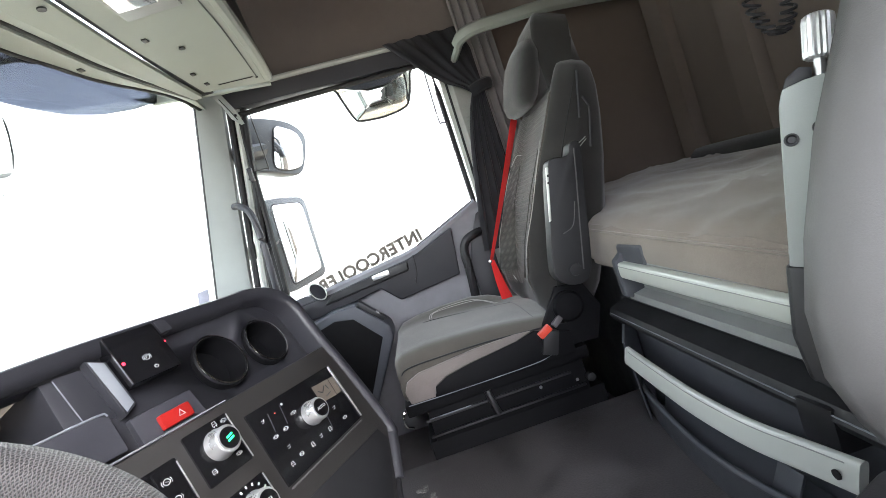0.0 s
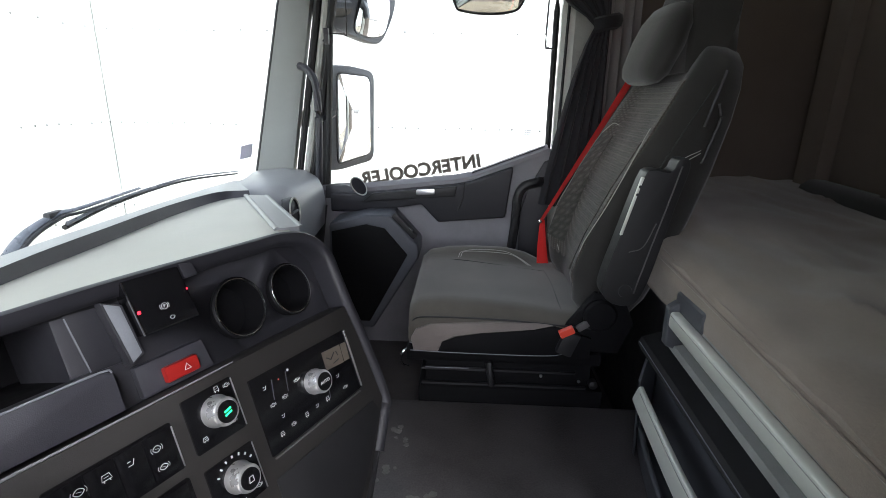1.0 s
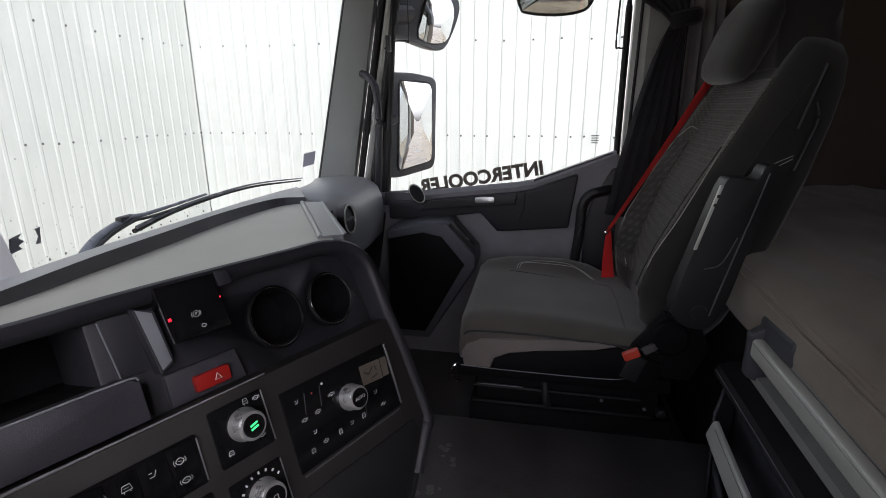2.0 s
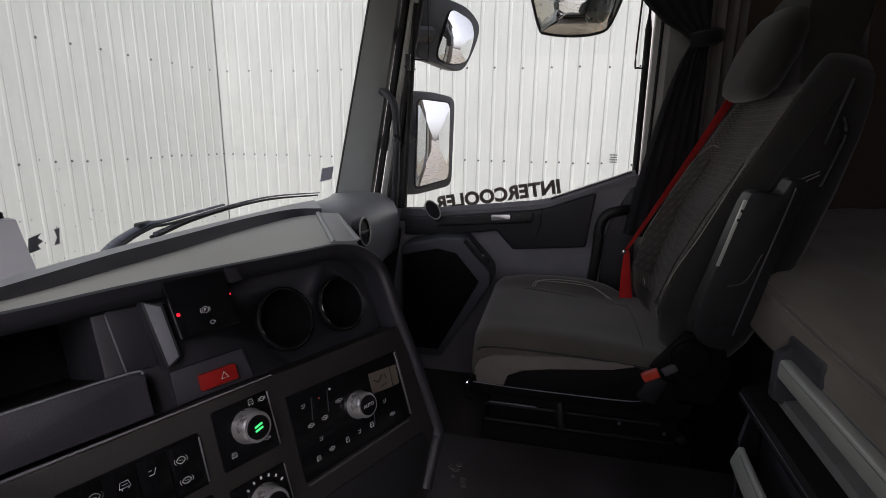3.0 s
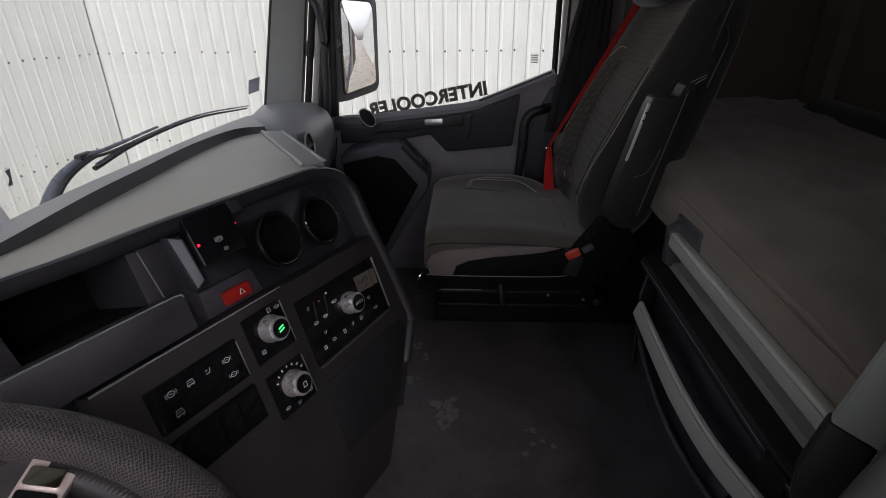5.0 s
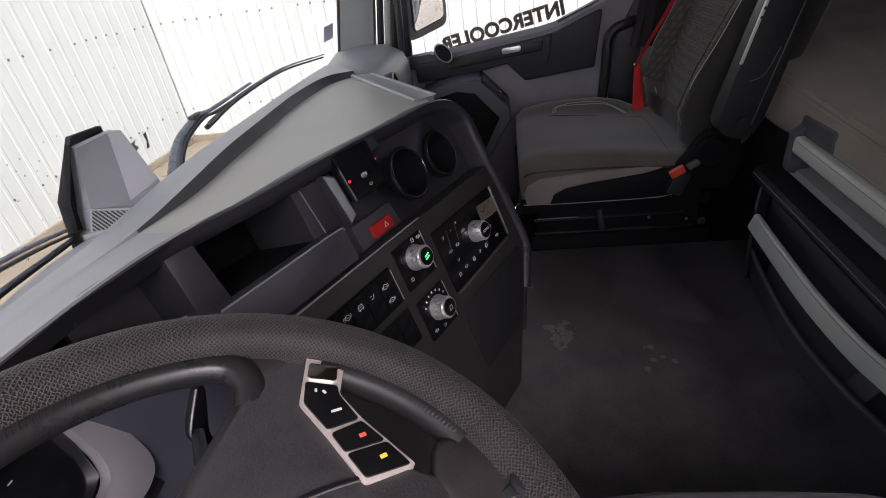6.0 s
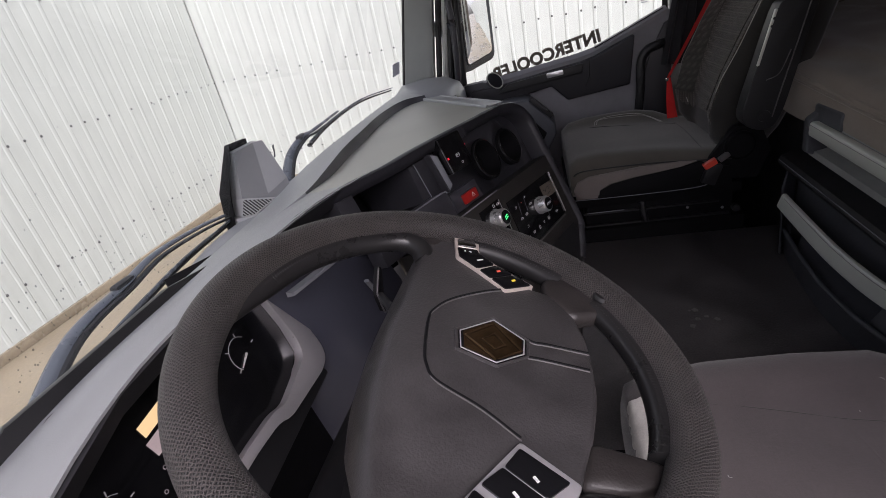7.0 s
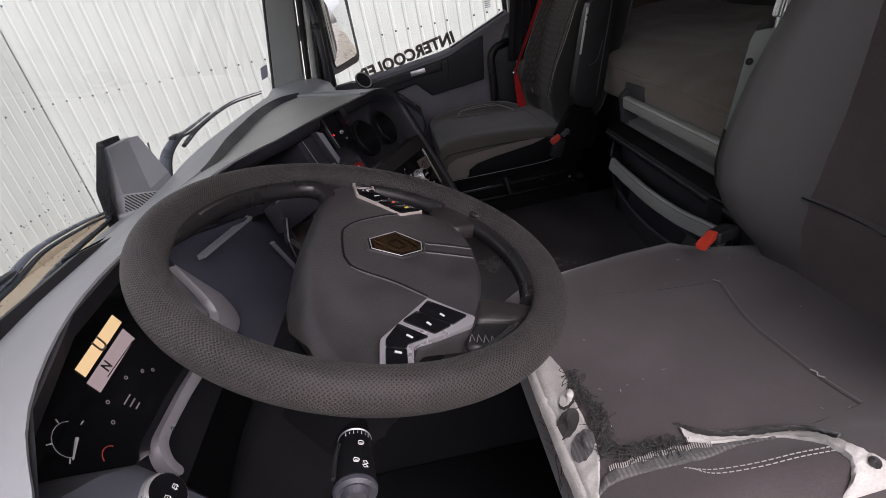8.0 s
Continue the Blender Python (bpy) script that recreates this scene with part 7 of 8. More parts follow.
worn_oval(0.1400, -0.9110, 0.0055, 0.0050, M_SEATSIDE, 0.0046, "dark hole in the foam", 0.0)
torn_sheet("lifted_edge", [(0.012, -0.806), (0.030, -0.818), (0.060, -0.832), (0.100, -0.838), (0.132, -0.848), (0.142, -0.872)], [(0.020, -0.811), (0.033, -0.826), (0.068, -0.840), (0.104, -0.845), (0.128, -0.853), (0.135, -0.876)], M_SEATSIDE, "dark lifted edge of the torn cloth", 0.0042, 0.0007, 8)
def dashes(pts, radius=0.0008, per=12):
    """A row of single stitches along a line."""
    bm_ = bmesh.new()
    path = curve_points(pts, per)
    for a, b, c in zip(path[::3], path[1::3], path[2::3]):
        tube([a, b, c], radius, 5, per=1, smooth_path=False, bm=bm_)
    return bm_


for d in (0.0, 0.0055):
    part("stitch_line", dashes(on_cushion([(-0.006 + d, -0.861 - d * 0.7), (0.016, -0.873 - d), (0.052, -0.880 - d), (0.09, -0.883 - d), (0.122, -0.886 - d)], 0.0004), 0.00055, 18), M_STITCH, dc, "pale double stitching")
comb = bmesh.new()
for k in range(46):
    x = -0.072 + 0.105 * k / 45
    y = -0.8375 - 0.0045 * max(0.0, (x + 0.02) / 0.053) + 0.0010 * math.sin(k * 0.7)
    z = cushion_z(x, y)
    tube([(x, y + 0.0022, z + 0.0044), (x - 0.001, y - 0.0030, z + 0.0034)], 0.0006, 4, per=1, smooth_path=False, bm=comb)
cb = part("cut_threads", comb, M_STITCH, dc, "row of pale cut threads", smooth=0)
cb["kind"] = "stuff"
fray = bmesh.new()
rng = random.Random(11)
FRAY = curve_points([(-0.066, -0.690, 0), (-0.063, -0.725, 0), (-0.057, -0.758, 0), (-0.062, -0.788, 0), (-0.063, -0.812, 0), (-0.048, -0.826, 0), (-0.022, -0.831, 0), (0.006, -0.834, 0)], 10)
for k in range(560):
    c = FRAY[min(len(FRAY) - 1, int(rng.random() ** 1.1 * len(FRAY)))].copy() + Vector((rng.gauss(0.002, 0.0035), rng.gauss(0.001, 0.004), 0))
    c.z = cushion_z(c.x, c.y) + 0.0006
    tip = c + Vector((rng.gauss(-0.004, 0.0055), rng.gauss(-0.002, 0.0055), rng.uniform(-0.001, 0.0035)))
    mid = (c + tip) / 2 + Vector((rng.gauss(0, 0.004), rng.gauss(0, 0.004), rng.uniform(0.001, 0.005)))
    tube([c, mid, tip], 0.00055, 4, per=3, bm=fray)
for k in range(14):
    c = Vector((-0.112 + rng.gauss(0, 0.003), rng.uniform(-0.86, -0.70), 0.232))
    tube([c, c + Vector((-0.005, rng.gauss(0, 0.006), 0.003)), c + Vector((-0.008, rng.gauss(0, 0.010), -0.010))], 0.0005, 4, per=3, bm=fray)
fz = part("loose_threads", fray, M_SEATSIDE, dc, "dark frayed threads", smooth=0)
fz["kind"] = "stuff"
lint = bmesh.new()
for k in range(16):
    c = Vector((rng.uniform(-0.05, 0.30), rng.uniform(-0.86, -0.50), 0))
    a = rng.uniform(0, 6.28)
    d = Vector((math.cos(a), math.sin(a), 0)) * rng.uniform(0.0006, 0.0028)
    ends = [c - d, c + Vector((rng.gauss(0, 0.0008), rng.gauss(0, 0.0008), 0)), c + d]
    tube([Vector((q.x, q.y, cushion_z(q.x, q.y) + 0.0008)) for q in ends], rng.uniform(0.00014, 0.00026), 4, per=2, bm=lint)
ln = part("lint", lint, M_STITCH, dc, "scattered pale lint and crumbs", smooth=0)
ln["kind"] = "stuff"
o2, up2, fw2 = Vector((0.338, 0, 0.20)), Vector((math.sin(radians(17)), 0, math.cos(radians(17)))), Vector((-math.cos(radians(17)), 0, math.sin(radians(17))))
PROF2 = ((0.0, 0.20, 0.01, 0.0, 0.06), (0.06, 0.238, 0.020, 0.014, 0.09), (0.095, 0.256, 0.030, 0.052, 0.10), (0.125, 0.266, 0.034, 0.078, 0.10), (0.155, 0.272, 0.036, 0.097, 0.10), (0.20, 0.276, 0.038, 0.107, 0.10), (0.25, 0.276, 0.038, 0.108, 0.10), (0.32, 0.272, 0.036, 0.106, 0.10), (0.42, 0.260, 0.034, 0.094, 0.095), (0.58, 0.232, 0.034, 0.056, 0.085), (0.68, 0.20, 0.034, 0.012, 0.07), (0.74, 0.16, 0.03, 0.0, 0.06))
prof2 = []
for a_, b_ in zip(PROF2, PROF2[1:]):
    prof2 += [tuple(p + (q - p) * f for p, q in zip(a_, b_)) for f in (0.0, 0.5)]
prof2.append(PROF2[-1])
db = part("backrest", loft([back_section(o2, up2, fw2, h, w, fr, bol, re, YD, 0.74, 0.24) for h, w, fr, bol, re in prof2]), M_DSEATSIDE, ds, "grey grained driver backrest", smooth=100)
def on_driver_back(h, s, lift):
    """A point on the front of the driver's backrest."""
    for a_, b_ in zip(PROF2, PROF2[1:]):
        if h <= b_[0]:
            break
    w, fr, bol, re = (p + (q - p) * (h - a_[0]) / (b_[0] - a_[0]) for p, q in zip(a_[1:], b_[1:]))
    q = o2 + up2 * h + fw2 * (fr + bol * math.exp(-((abs(s) - 0.80) / 0.24) ** 2) + lift)
    return (q.x, YD + s * w, q.z)


INSERT = ((0.045, 0.50), (0.084, 0.50), (0.125, 0.485), (0.166, 0.48), (0.174, 0.48), (0.236, 0.48), (0.316, 0.50), (0.428, 0.56), (0.52, 0.60), (0.62, 0.60), (0.68, 0.56))
for name, rows_, label in (("lower_insert", INSERT[:4], "dark cloth lower insert"), ("middle_insert", INSERT[4:], "dark cloth middle insert")):
    part(name, slab([[on_driver_back(h, b * (1 - k / 9), -0.003 if k in (0, 18) else 0.0022) for k in range(19)] for h, b in rows_], 0.006, tuple(-fw2)), M_DSEAT, db, label, smooth=60)
part("seam", tube([on_driver_back(0.170 - 0.006 * (1 - abs(s) / 0.48), s, 0.0014) for s in (-0.48, -0.24, 0.0, 0.24, 0.48)], 0.0014, 5), M_BLACK, db, "seam across the insert")
secs = [[tuple(o2 + up2 * h + fw2 * (0.0 + d * math.sin(a)) + Vector((0, YD + w * math.cos(a), 0))) for a in [2 * math.pi * k / 24 for k in range(24)]] for h, w, d in ((0.73, 0.09, 0.03), (0.76, 0.125, 0.055), (0.84, 0.135, 0.06), (0.90, 0.12, 0.05), (0.93, 0.07, 0.02))]
part("headrest", loft(secs), M_DSEATSIDE, db, "grey headrest", smooth=60)
suspension_base(ds, -0.06, 0.42, YD - 0.24, YD + 0.24, 0.12)
part("base_column", span((0.0, YD - 0.16, -0.20), (0.38, YD + 0.16, 0.005), 0.01), M_BLACK, ds, "black seat pedestal")
dbk = part("buckle", box((0.060, 0.026, 0.022), (0.254, -0.503, 0.313), 0.007, 3, (0, 10, 30)), M_BLACK, ds, "black belt buckle")
part("release", box((0.042, 0.016, 0.012), (0.216, -0.525, 0.321), 0.003, 2, (0, -8, 33)), M_BUCKLE, dbk, "orange red release button")
part("strap", tube([(0.272, -0.492, 0.308), (0.312, -0.460, 0.290), (0.336, -0.424, 0.250), (0.340, -0.416, 0.200)], 0.007, 8, flat=1.6), M_BLACK, ds, "short black buckle strap")
# driver's armrest folded up
AD = axes((0.362, -0.364, 0.423), Vector((0.76, -0.62, -0.19)).normalized(), Vector((0.22, 0, 0.975)).normalized(), Vector((-0.605, -0.783, 0.137)).normalized())
da = part("armrest", prism([(-0.021, 0.0), (-0.022, 0.150), (-0.019, 0.164), (-0.004, 0.169), (0.013, 0.172), (0.021, 0.166), (0.022, 0.0)], 0.018, pose(0, 0, -0.009), 0.003), M_PILLAR, ds, "pale grey folded armrest arm", m=AD)
part("lower_bracket", prism([(-0.024, 0.006), (0.020, 0.002), (0.024, -0.07), (0.010, -0.11), (-0.010, -0.100), (-0.022, -0.060)], 0.024, pose(0, 0, -0.013), 0.006, 3), M_BLACK, da, "black lower bracket")
part("top_cap", prism([(-0.019, 0.163), (-0.004, 0.1685), (0.004, 0.170), (0.004, 0.180), (-0.006, 0.182), (-0.016, 0.174)], 0.014, pose(0, 0, -0.008), 0.003), M_BLACK, da, "dark cap on the arm")
for u, v in ((-0.014, 0.118), (0.007, 0.126)):
    part("screw", lathe([(0.0, 0.0004), (0.0030, 0.0004), (0.0042, 0.0022), (0.0056, 0.0024), (0.0060, 0.0), (0.0, 0.0)], 16, pose(u, v, 0.009)), M_BLACK, da, "black socket screw")
part("adjuster_neck", lathe([(0.0, 0.0), (0.005, 0.0), (0.005, 0.03), (0.0, 0.03)], 12, axes((0.010, 0.160, 0.0), (1, 0, 0), (0, 0, -1), (0, 1, 0))), M_ALU, da)
ribs = [[((0.0126 if k % 2 else 0.0114) * f * math.cos(2 * math.pi * k / 36) + 0.010, v, (0.0126 if k % 2 else 0.0114) * f * math.sin(2 * math.pi * k / 36)) for k in range(36)] for v, f in ((0.186, 0.75), (0.188, 0.95), (0.192, 1.0), (0.219, 1.0), (0.223, 0.95), (0.225, 0.7))]
part("adjuster", loft(ribs), M_KNOB, da, "ribbed silver adjuster knob", smooth=0)

cord = thing("coiled_cord", "black coiled handset cord hanging behind the driver seat", "cord")
loop = curve_points([(0.452, -0.26, 0.735), (0.462, -0.252, 0.700), (0.470, -0.25, 0.672), (0.486, -0.25, 0.655), (0.502, -0.25, 0.668), (0.510, -0.25, 0.70), (0.512, -0.25, 0.76)], 16)
coil = [q + Vector((0.007 * math.cos(k * 1.15), 0.007 * math.sin(k * 1.15), 0.003 * math.sin(k * 1.15))) for k, q in enumerate(loop)]
part("coil", tube(coil, 0.0019, 6, per=2), M_BLACK, cord, "tight black coil")
part("hook", tube([(0.452, -0.26, 0.73), (0.45, -0.26, 1.10), (0.45, -0.26, 1.70)], 0.003, 6), M_BLACK, cord, "thin hanging cable")
part("lead", tube([(0.512, -0.25, 0.755), (0.515, -0.25, 1.10), (0.515, -0.25, 1.70)], 0.003, 6), M_BLACK, cord, "thin black lead")

# ---- bunk ----
bunk = thing("bunk_bed", "grey beige covered lower bunk with rumpled surface", "bunk")
noise.seed_set(4)
grid = []
for i in range(46):
    x = 0.452 + 0.675 * i / 45
    row = []
    for j in range(70):
        y = -1.09 + 2.16 * j / 69
        z = 0.4385 + 0.062 * y + 0.02 * min(1, (x - 0.45) / 0.12)
        z += 0.010 * noise.noise(Vector((x * 6, y * 4, 0))) + 0.006 * noise.noise(Vector((x * 15, y * 9, 3)))
        z -= 0.016 * math.exp(-((x - 0.452) / 0.018) ** 2)
        z += 0.012 * math.exp(-((x - 0.86 + 0.18 * y) / 0.02) ** 2) * math.exp(-((y + 0.02) / 0.16) ** 2)
        z -= 0.016 * math.exp(-((x - 0.90 + 0.15 * y) / 0.035) ** 2) * math.exp(-((y - 0.0) / 0.16) ** 2)
        z += 0.009 * (1 - min(1.0, 2.2 * abs(noise.noise(Vector((x * 5 + y * 2, y * 3 - x, 7)))))) ** 5
        d = math.hypot((x - 0.745) / 0.16, (y + 0.0) / 0.21)
        z += 0.013 / (1 + math.exp(min(40.0, (d - 1) * 22)))
        row.append((x, y, z))
    grid.append(row)
part("mattress", slab(grid, 0.095), M_MATTRESS, bunk, "rumpled grey beige mattress cover", smooth=50)
part("mattress_front", loft([[(0.447, y, 0.338 + 0.062 * y), (0.443, y, 0.38 + 0.062 * y), (0.446, y, 0.415 + 0.062 * y), (0.458, y, 0.428 + 0.062 * y), (0.50, y, 0.42 + 0.062 * y), (0.50, y, 0.338 + 0.062 * y)] for y in [-1.09 + 2.16 * k / 20 for k in range(21)]]), M_MATTRESS, bunk, "covered mattress front edge", smooth=50)
part("piping", tube([(0.4455, -1.09 + 2.16 * k / 12, 0.418 + 0.062 * (-1.09 + 2.16 * k / 12)) for k in range(13)], 0.003, 6), M_MATTRESS, bunk, "sewn edge piping")
part("base", span((0.50, -1.09, -0.20), (1.13, 1.07, 0.33), 0.004), M_BLACK, bunk, "black bunk base")
part("front_board", slab([[(0.478, -1.09, 0.272), (0.478, 1.06, 0.405)], [(0.478, -1.09, -0.20), (0.478, 1.06, -0.20)]], 0.02, (1, 0, 0)), M_BLACK, bunk, "dark front board")

part("wall_bolster", loft([[(1.05, y, 0.44 + 0.062 * y), (1.062, y, 0.50 + 0.03 * y), (1.085, y, 0.518 + 0.03 * y), (1.125, y, 0.518 + 0.03 * y), (1.125, y, 0.44 + 0.062 * y)] for y in (-1.05, -0.4, 0.0, 0.3, 0.6, 0.86, 0.93)]), M_SEATSIDE, bunk, "dark padded strip along the wall", smooth=60)
unit = thing("under_bunk_cabinet", "dark pull out drawer unit with two silver handles", "drawer")
TL = lambda y, z: z + 0.040 * (y - 0.25)


def bar_section(x, y, z, w, h, lean=0.0):
    """An upright rounded section of a flat pull bar."""
    pts = []
    for k in range(20):
        a = 2 * math.pi * (k + 0.5) / 20
        c, s = math.cos(a), math.sin(a)
        u, v = w * math.copysign(abs(c) ** 0.45, c), h * math.copysign(abs(s) ** 0.45, s)
        pts.append((x + u + lean * v, y, z + v))
    return pts


ch = part("upper_channel", loft([[(0.476, y, TL(y, 0.405)), (0.446, y, TL(y, 0.400)), (0.444, y, TL(y, 0.365)), (0.466, y, TL(y, 0.352)), (0.466, y, TL(y, 0.305)), (0.440, y, TL(y, 0.300)), (0.438, y, TL(y, 0.286)), (0.476, y, TL(y, 0.272))] for y in (0.268, 0.10, -0.20, -0.62)]), M_BUNKGREY, unit, "grey plastic handle channel", smooth=20)
part("handle", loft([bar_section(0.434, y, TL(y, 0.356), 0.011, 0.0175) for y in (0.262, 0.25, 0.1, -0.2, -0.60)]), M_SILVER, ch, "long silver pull bar", smooth=60)
part("handle_groove", tube([(0.4235, y, TL(y, 0.366)) for y in (0.245, 0.1, -0.2, -0.60)], 0.0009, 5, per=1), M_BUNKGREY, ch, "shallow groove in the bar")
part("end_bracket", prism([(0.422, 0.298), (0.478, 0.276), (0.482, 0.396), (0.470, 0.400), (0.440, 0.393), (0.420, 0.378)], 0.024, XZ(0.270), 0.008, 3), M_BUNKPLASTIC, ch, "dark end bracket")
part("end_block", box((0.085, 0.120, 0.044), (0.482, 0.213, 0.388), 0.010, 3), M_BUNKPLASTIC, ch, "dark block above the handle")
part("drawer_back", slab([[(0.470, 0.365, 0.232), (0.466, 0.0, 0.222), (0.466, -0.62, 0.190)], [(0.466, 0.362, 0.0), (0.466, 0.0, -0.01), (0.466, -0.62, -0.02)]], 0.01, (1, 0, 0)), M_BUNKPLASTIC, unit, "dark drawer inside wall")
part("drawer_top", loft([[(0.474, y, TL(y, 0.255)), (0.432, y, TL(y, 0.242)), (0.424, y, TL(y, 0.226)), (0.430, y, TL(y, 0.214)), (0.474, y, TL(y, 0.222))] for y in (0.392, 0.34, 0.0, -0.62)]), M_BLACK, unit, "dark drawer top rail", smooth=40)
part("rail_edge", tube([(0.4255, y, TL(y, 0.232)) for y in (0.385, 0.34, 0.0, -0.62)], 0.0011, 6, per=1), M_GREYBAR, unit, "thin grey edge line of the rail")
bow = [(0.462, 0.366), (0.432, 0.345), (0.402, 0.20), (0.384, 0.05), (0.382, -0.05), (0.392, -0.15), (0.412, -0.24), (0.440, -0.34), (0.455, -0.45)]
bowc = [tuple(q)[:2] for q in curve_points([(*q, 0) for q in bow], 4)]
part("drawer_front", slab([[(x, y, 0.068 - 0.0 * y), (x + 0.002, y, 0.05), (x + 0.004, y, 0.0), (x + 0.010, y, -0.02)] for x, y in bowc], 0.008, (1, 0, 0)), M_BUNKPLASTIC, unit, "bowed dark drawer front", smooth=40)
part("drawer_lip", tube([(x, y, 0.069) for x, y in bowc], 0.006, 8, per=1), M_BUNKPLASTIC, unit, "rounded drawer lip", smooth=60)
part("drawer_end", slab([[(0.472, 0.395, 0.225), (0.440, 0.372, 0.205), (0.400, 0.296, 0.190)], [(0.472, 0.395, 0.0), (0.442, 0.374, 0.0), (0.412, 0.30, 0.0)]], 0.012, (0, -1, 0)), M_BUNKPLASTIC, unit, "dark drawer end wall")
hb = curve_points([(0.398, 0.283, 0.1645), (0.391, 0.20, 0.1645), (0.384, 0.11, 0.1645), (0.377, 0.0, 0.1645), (0.377, -0.09, 0.1645), (0.382, -0.16, 0.1645), (0.394, -0.225, 0.1645), (0.405, -0.290, 0.1645)], 4)
part("handle", loft([bar_section(q.x, q.y, q.z, 0.006, 0.0175, 0.33) for q in hb]), M_SILVER, unit, "curved silver pull bar", smooth=35)
part("handle_groove", tube([tuple(q + Vector((-0.0017, 0, 0.0125))) for q in hb[1:-1]], 0.0009, 5, per=1), M_BUNKGREY, unit, "shallow groove in the handle")
part("handle_hole", lathe([(0.0, 0.0), (0.006, 0.0), (0.006, 0.002), (0.0, 0.002)], 16, axes((0.3935, -0.268, 0.163), (0, 1, 0), (0, 0, 1), (-1, 0, 0))), M_BLACK, unit, "round screw hole", smooth=0)
part("end_bracket", box((0.05, 0.06, 0.06), (0.448, -0.215, 0.190), 0.008, 2), M_BLACK, unit, "black bracket at the handle end")
part("inner_shelf", slab([[(0.465, 0.30, 0.055), (0.465, -0.60, 0.03)], [(0.405, 0.20, 0.045), (0.42, -0.30, 0.03)]], 0.008), M_BUNKPLASTIC, unit, "dark drawer bottom")
part("inner_rib", box((0.006, 0.05, 0.05), (0.425, -0.12, 0.06), 0.003, 2, (0, 30, 0)), M_BUNKPLASTIC, unit)

# ---- upper bunk rail and curtains ----
ub = thing("upper_bunk_rail", "pale beige curved rail at the end of the upper bunk", "rail")
part("rail", tube([(0.372, 0.90, 1.128), (0.390, 0.875, 1.142), (0.44, 0.855, 1.150), (0.56, 0.85, 1.150), (0.72, 0.86, 1.152), (1.13, 0.99, 1.155)], 0.017, 10, flat=1.3), M_SHELF, ub)
part("support", tube([(0.378, 0.90, 1.125), (0.372, 0.98, 1.12), (0.372, 1.075, 1.12)], 0.013, 8), M_SHELF, ub)


def cloth(folds, path_top, path_bottom, waist=None, mat=None, seed=2, depth=0.018, rows_n=16):
    """A gathered curtain between two lines, with folds and an optional tie."""
    rng_ = random.Random(seed)
    cols_n = folds * 6
    grid_ = []
    for i in range(rows_n + 1):
        f = i / rows_n
        row = []
        for j in range(cols_n + 1):
            s = j / cols_n
            a, b = Vector(path_top[0]).lerp(Vector(path_top[1]), s), Vector(path_bottom[0]).lerp(Vector(path_bottom[1]), s)
            q = a.lerp(b, f)
            tight = 1.0
            if waist:
                wp, wf = waist
                w_ = Vector(wp) + Vector(((s - 0.5) * 0.035, 0, 0))
                t_ = f / wf if f < wf else (f - wf) / (1 - wf)
                q = a.lerp(w_, t_ ** 0.85) if f < wf else w_.lerp(b, t_ ** 0.65)
                q.z = a.lerp(w_, t_).z - 0.05 * (1 - s) * math.sin(math.pi * t_) if f < wf else w_.lerp(b, t_).z
                tight = 1 - 0.75 * math.exp(-((f - wf) / 0.12) ** 2)
            q += Vector((0.3, -1, 0)) * depth * math.sin(s * folds * 2 * math.pi + 0.8 * math.sin(3 * f + seed)) * (0.6 + 0.4 * f) * tight
            row.append(q)
        grid_.append(row)
    return slab(grid_, 0.002, (0, 1, 0))


cur = thing("curtain", "dark cloth cab curtain tied back beside the door", "curtain")
part("drape", cloth(5, ((0.14, 1.02, 1.245), (0.44, 1.02, 1.235)), ((0.262, 1.0, 0.43), (0.45, 1.0, 0.41)), ((0.420, 0.99, 0.995), 0.30), seed=3, depth=0.010), M_CURTAIN, cur, "dark drape", smooth=70)
part("tie", tube([(0.388, 0.975, 0.985), (0.42, 0.962, 0.992), (0.455, 0.98, 1.0), (0.47, 1.03, 1.01)], 0.014, 8, flat=1.6), M_CURTAIN, cur, "dark tie band")
cur2 = thing("curtain", "pale grey bunched cab curtain behind the dark one", "curtain")
part("drape", cloth(4, ((0.40, 1.0, 1.69), (0.52, 1.0, 1.69)), ((0.415, 1.03, 0.50), (0.54, 1.03, 0.48)), seed=6, depth=0.014), M_CURTAINGREY, cur2, "pale grey drape", smooth=70)

# ---- overhead console above the windscreen ----
oc = thing("overhead_console", "pale grey overhead storage console with reading lamp", "console")
part("rear_panel", slab([[(-0.232, -1.08, 1.205), (-0.232, 0.0, 1.205), (-0.238, 0.6, 1.205), (-0.272, 0.925, 1.205)], [(-0.474, -1.08, 1.205), (-0.474, 0.0, 1.205), (-0.474, 0.5, 1.205), (-0.458, 0.86, 1.205)]], 0.02, (0, 0, 1)), M_SHELF, oc, "pale underside panel", smooth=0)
part("rear_edge", tube([(-0.228, -1.08, 1.222), (-0.228, 0.0, 1.222), (-0.242, 0.6, 1.222), (-0.266, 0.92, 1.222)], 0.020, 10), M_SHELF, oc, "rounded rear edge")
part("rear_face", slab([[(-0.215, -1.08, 1.235), (-0.230, 0.6, 1.235), (-0.255, 0.93, 1.235)], [(-0.30, -1.08, 1.69), (-0.30, 0.6, 1.69), (-0.31, 0.93, 1.69)]], 0.02, (-1, 0, 0)), M_BLACK, oc, "dark compartment face")
part("end_face", slab([[(-0.265, 0.935, 1.20), (-0.30, 0.935, 1.69)], [(-0.66, 0.945, 1.25), (-0.60, 0.945, 1.69)]], 0.02, (0, 1, 0)), M_SHELF, oc, "pale end face")
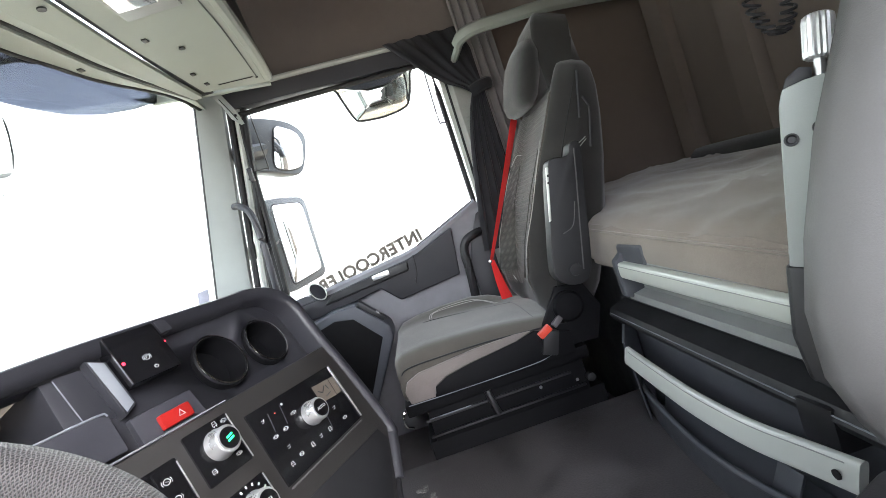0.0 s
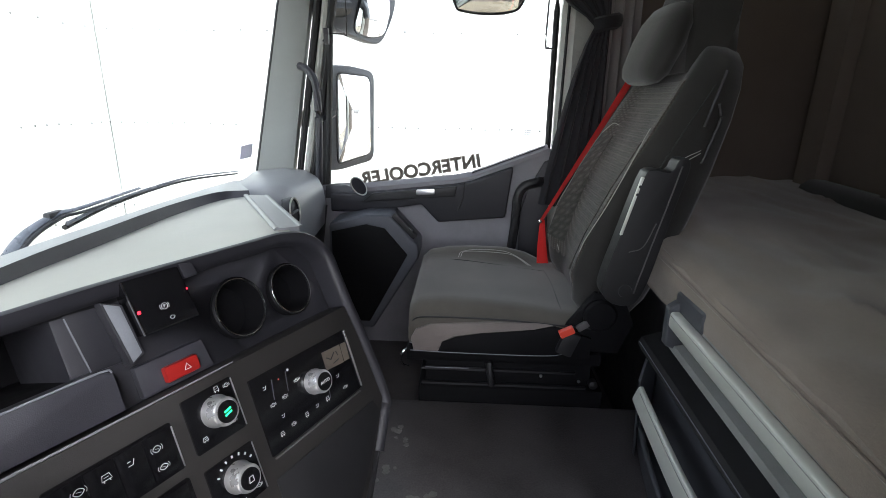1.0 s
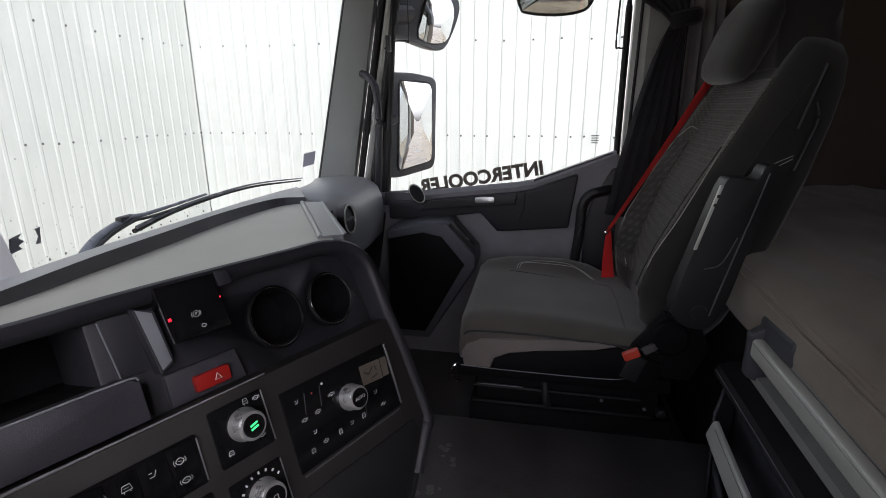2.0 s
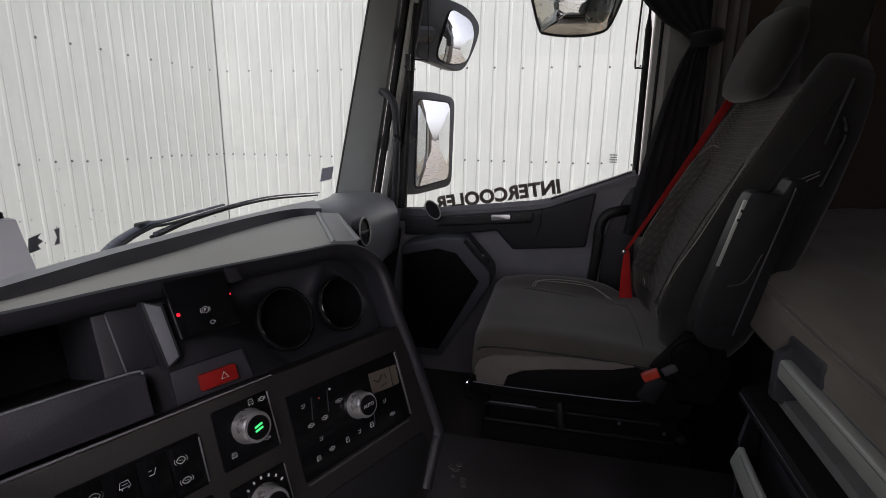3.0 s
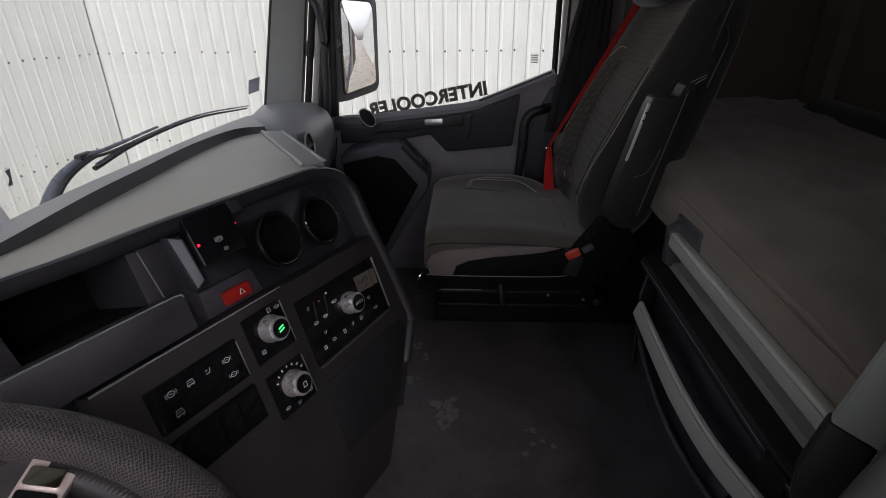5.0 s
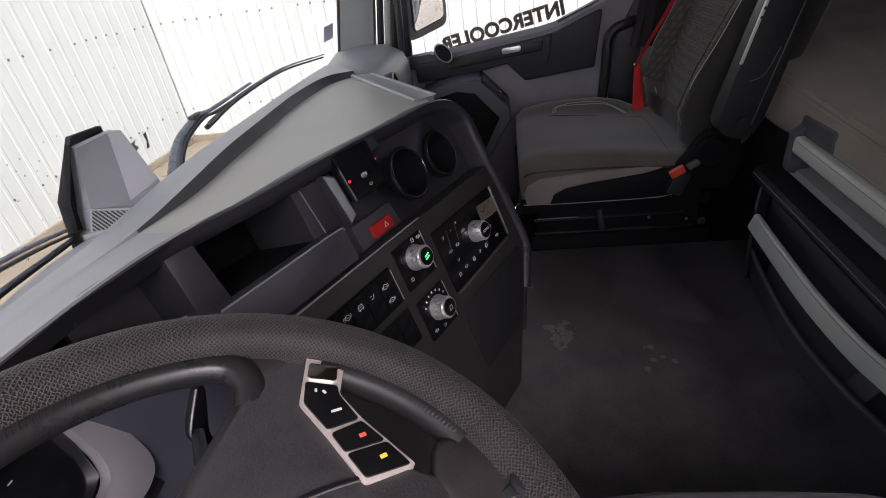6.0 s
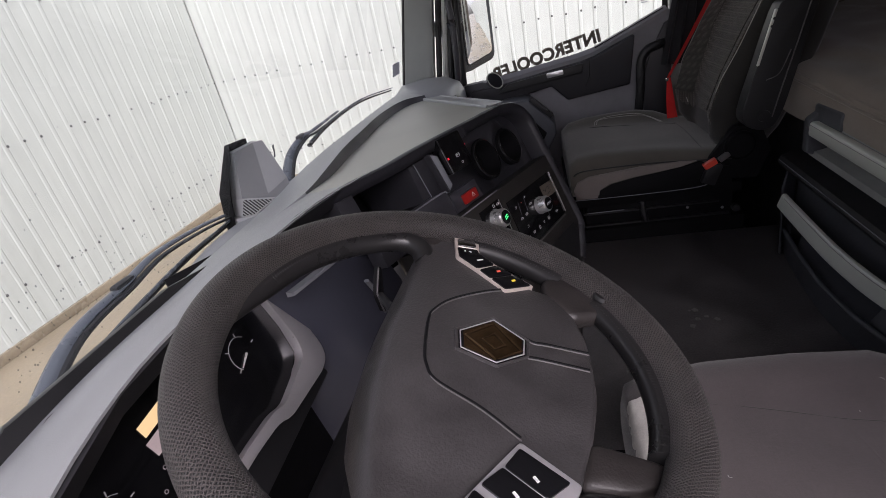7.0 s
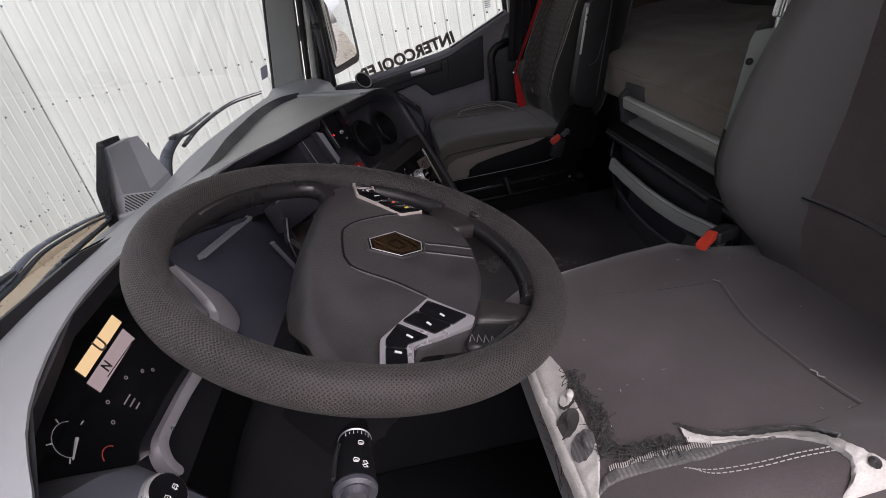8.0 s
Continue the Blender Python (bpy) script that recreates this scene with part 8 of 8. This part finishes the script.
part("gap", slab([[(-0.466, -1.08, 1.222), (-0.450, 0.93, 1.222)], [(-0.506, -1.08, 1.222), (-0.492, 0.93, 1.222)]], 0.01, (0, 0, 1)), M_BLACK, oc, "dark gap between the panels")
CREASE = [(-0.580, -1.08), (-0.575, 0.1), (-0.568, 0.3), (-0.557, 0.52), (-0.538, 0.69), (-0.506, 0.90)]
STEP = [(-0.630, -1.08), (-0.622, 0.1), (-0.613, 0.27), (-0.602, 0.40), (-0.588, 0.55), (-0.552, 0.73), (-0.505, 0.93)]
EDGE = [(-0.700, -1.05), (-0.702, 0.1), (-0.688, 0.35), (-0.667, 0.47), (-0.638, 0.62), (-0.578, 0.78), (-0.548, 0.905), (-0.540, 1.055)]
even = lambda pts, n_: [curve_points([(x, y, 0) for x, y in pts], 12)[round(k * (len(pts) - 1) * 12 / (n_ - 1))] for k in range(n_)]
REAR = [(-0.497, -1.08), (-0.497, 0.1), (-0.497, 0.49), (-0.483, 0.85), (-0.480, 0.90)]
part("front_panel", slab([[Vector((p.x, p.y, z)) for p in even(line, 25)] for line, z in ((REAR, 1.205), (CREASE, 1.205), (STEP, 1.222))], 0.012, (0, 0, 1)), M_SHELF, oc, "pale front underside panel", smooth=8)
part("header_trim", slab([[Vector((p.x + dx, p.y, z)) for p in even(line, 25)] for line, dx, z in ((STEP, -0.004, 1.226), (STEP, -0.010, 1.214), (EDGE, 0.010, 1.218), (EDGE, 0.0, 1.224))], 0.012, (0, 0, 1)), M_SHELF, oc, "pale windscreen header trim", smooth=30)
part("step_seam", tube([Vector((p.x, p.y, 1.221)) for p in even(STEP, 30)], 0.006, 8, per=1), M_SEAL, oc, "dark seam before the header trim")
part("header_seal", tube([Vector((p.x - 0.003, p.y, 1.222)) for p in even(EDGE, 40)] + [Vector((-0.541, 1.062, 1.19)), Vector((-0.545, 1.064, 1.15))], 0.006, 8, per=1), M_SEAL, oc, "black windscreen header seal")
for x, y, r in ((-0.516, 0.232, 0.0085), (-0.381, 0.536, 0.008), (-0.285, 0.855, 0.004)):
    part("catch", lathe([(0.0, 0.0), (r, 0.0), (r, 0.003), (0.0, 0.003)], 16, pose(x, y, 1.2005)), M_BLACK, oc, "round black catch")
for x, y in ((-0.432, 0.454), (-0.427, 0.706), (-0.630, 0.525), (-0.424, 0.798)):
    part("clip", box((0.012, 0.018, 0.004), (x, y, 1.204 if x > -0.5 else 1.2155), 0.001), M_BLACK, oc, "small black clip")
part("panel_seam", tube([(-0.258, 0.20, 1.2035), (-0.262, 0.5, 1.2035), (-0.285, 0.86, 1.2035)], 0.0016, 5), M_BLACK, oc, "panel seam")
part("panel_seam", tube([(-0.295, 0.845, 1.2035), (-0.36, 0.835, 1.2035), (-0.40, 0.83, 1.2035)], 0.0016, 5), M_BLACK, oc, "panel seam")
lamp = part("reading_lamp", box((0.125, 0.12, 0.010), (-0.355, 0.285, 1.2015), 0.004, 2, (0, 0, -3)), M_BUNKGREY, oc, "pale reading lamp frame")
part("lens", box((0.085, 0.075, 0.006), (-0.365, 0.262, 1.195), 0.003), M_CHROME, lamp, "bright lamp lens")
bracket = thing("pillar_bracket", "small pale hinge bracket at the pillar top", "bracket")
part("plate", prism([(-0.500, 1.262), (-0.462, 1.258), (-0.425, 1.180), (-0.412, 1.130), (-0.424, 1.128), (-0.450, 1.158), (-0.470, 1.215)], 0.006, XZ(1.041), 0.002), M_PILLAR, bracket)
part("groove", tube([(-0.470, 1.034, 1.235), (-0.446, 1.034, 1.185), (-0.430, 1.034, 1.148)], 0.002, 6), M_BLACK, bracket, "dark groove")
part("screw", lathe([(0.0, 0.0), (0.006, 0.0), (0.005, 0.003), (0.0, 0.003)], 12, axes((-0.432, 1.036, 1.165), (1, 0, 0), (0, 0, 1), (0, -1, 0))), M_CHROME, bracket)

# ---- dried dirt flakes on the floor ----
dirt = thing("dirt_patch", "pale dried dirt flakes on the rubber floor", "dirt")
rng = random.Random(5)
for cx, cy, n_, sp in ((-0.05, 0.10, 30, 0.024), (-0.137, 0.21, 7, 0.022), (-0.115, 0.31, 8, 0.02), (0.13, 0.03, 6, 0.03)):
    for k in range(n_):
        r = rng.uniform(0.003, 0.013)
        x, y = cx + rng.gauss(0, sp * 0.6), cy + rng.gauss(0, sp)
        n2 = rng.randrange(5, 8)
        a0 = rng.random() * 6
        part("flake", prism([(x + r * rng.uniform(0.55, 1) * math.cos(a0 + 2 * math.pi * i / n2), y + r * rng.uniform(0.55, 1) * math.sin(a0 + 2 * math.pi * i / n2)) for i in range(n2)], 0.0009, pose(0, 0, 0.0003 + 0.00009 * k)), M_FLAKE, dirt, smooth=0)
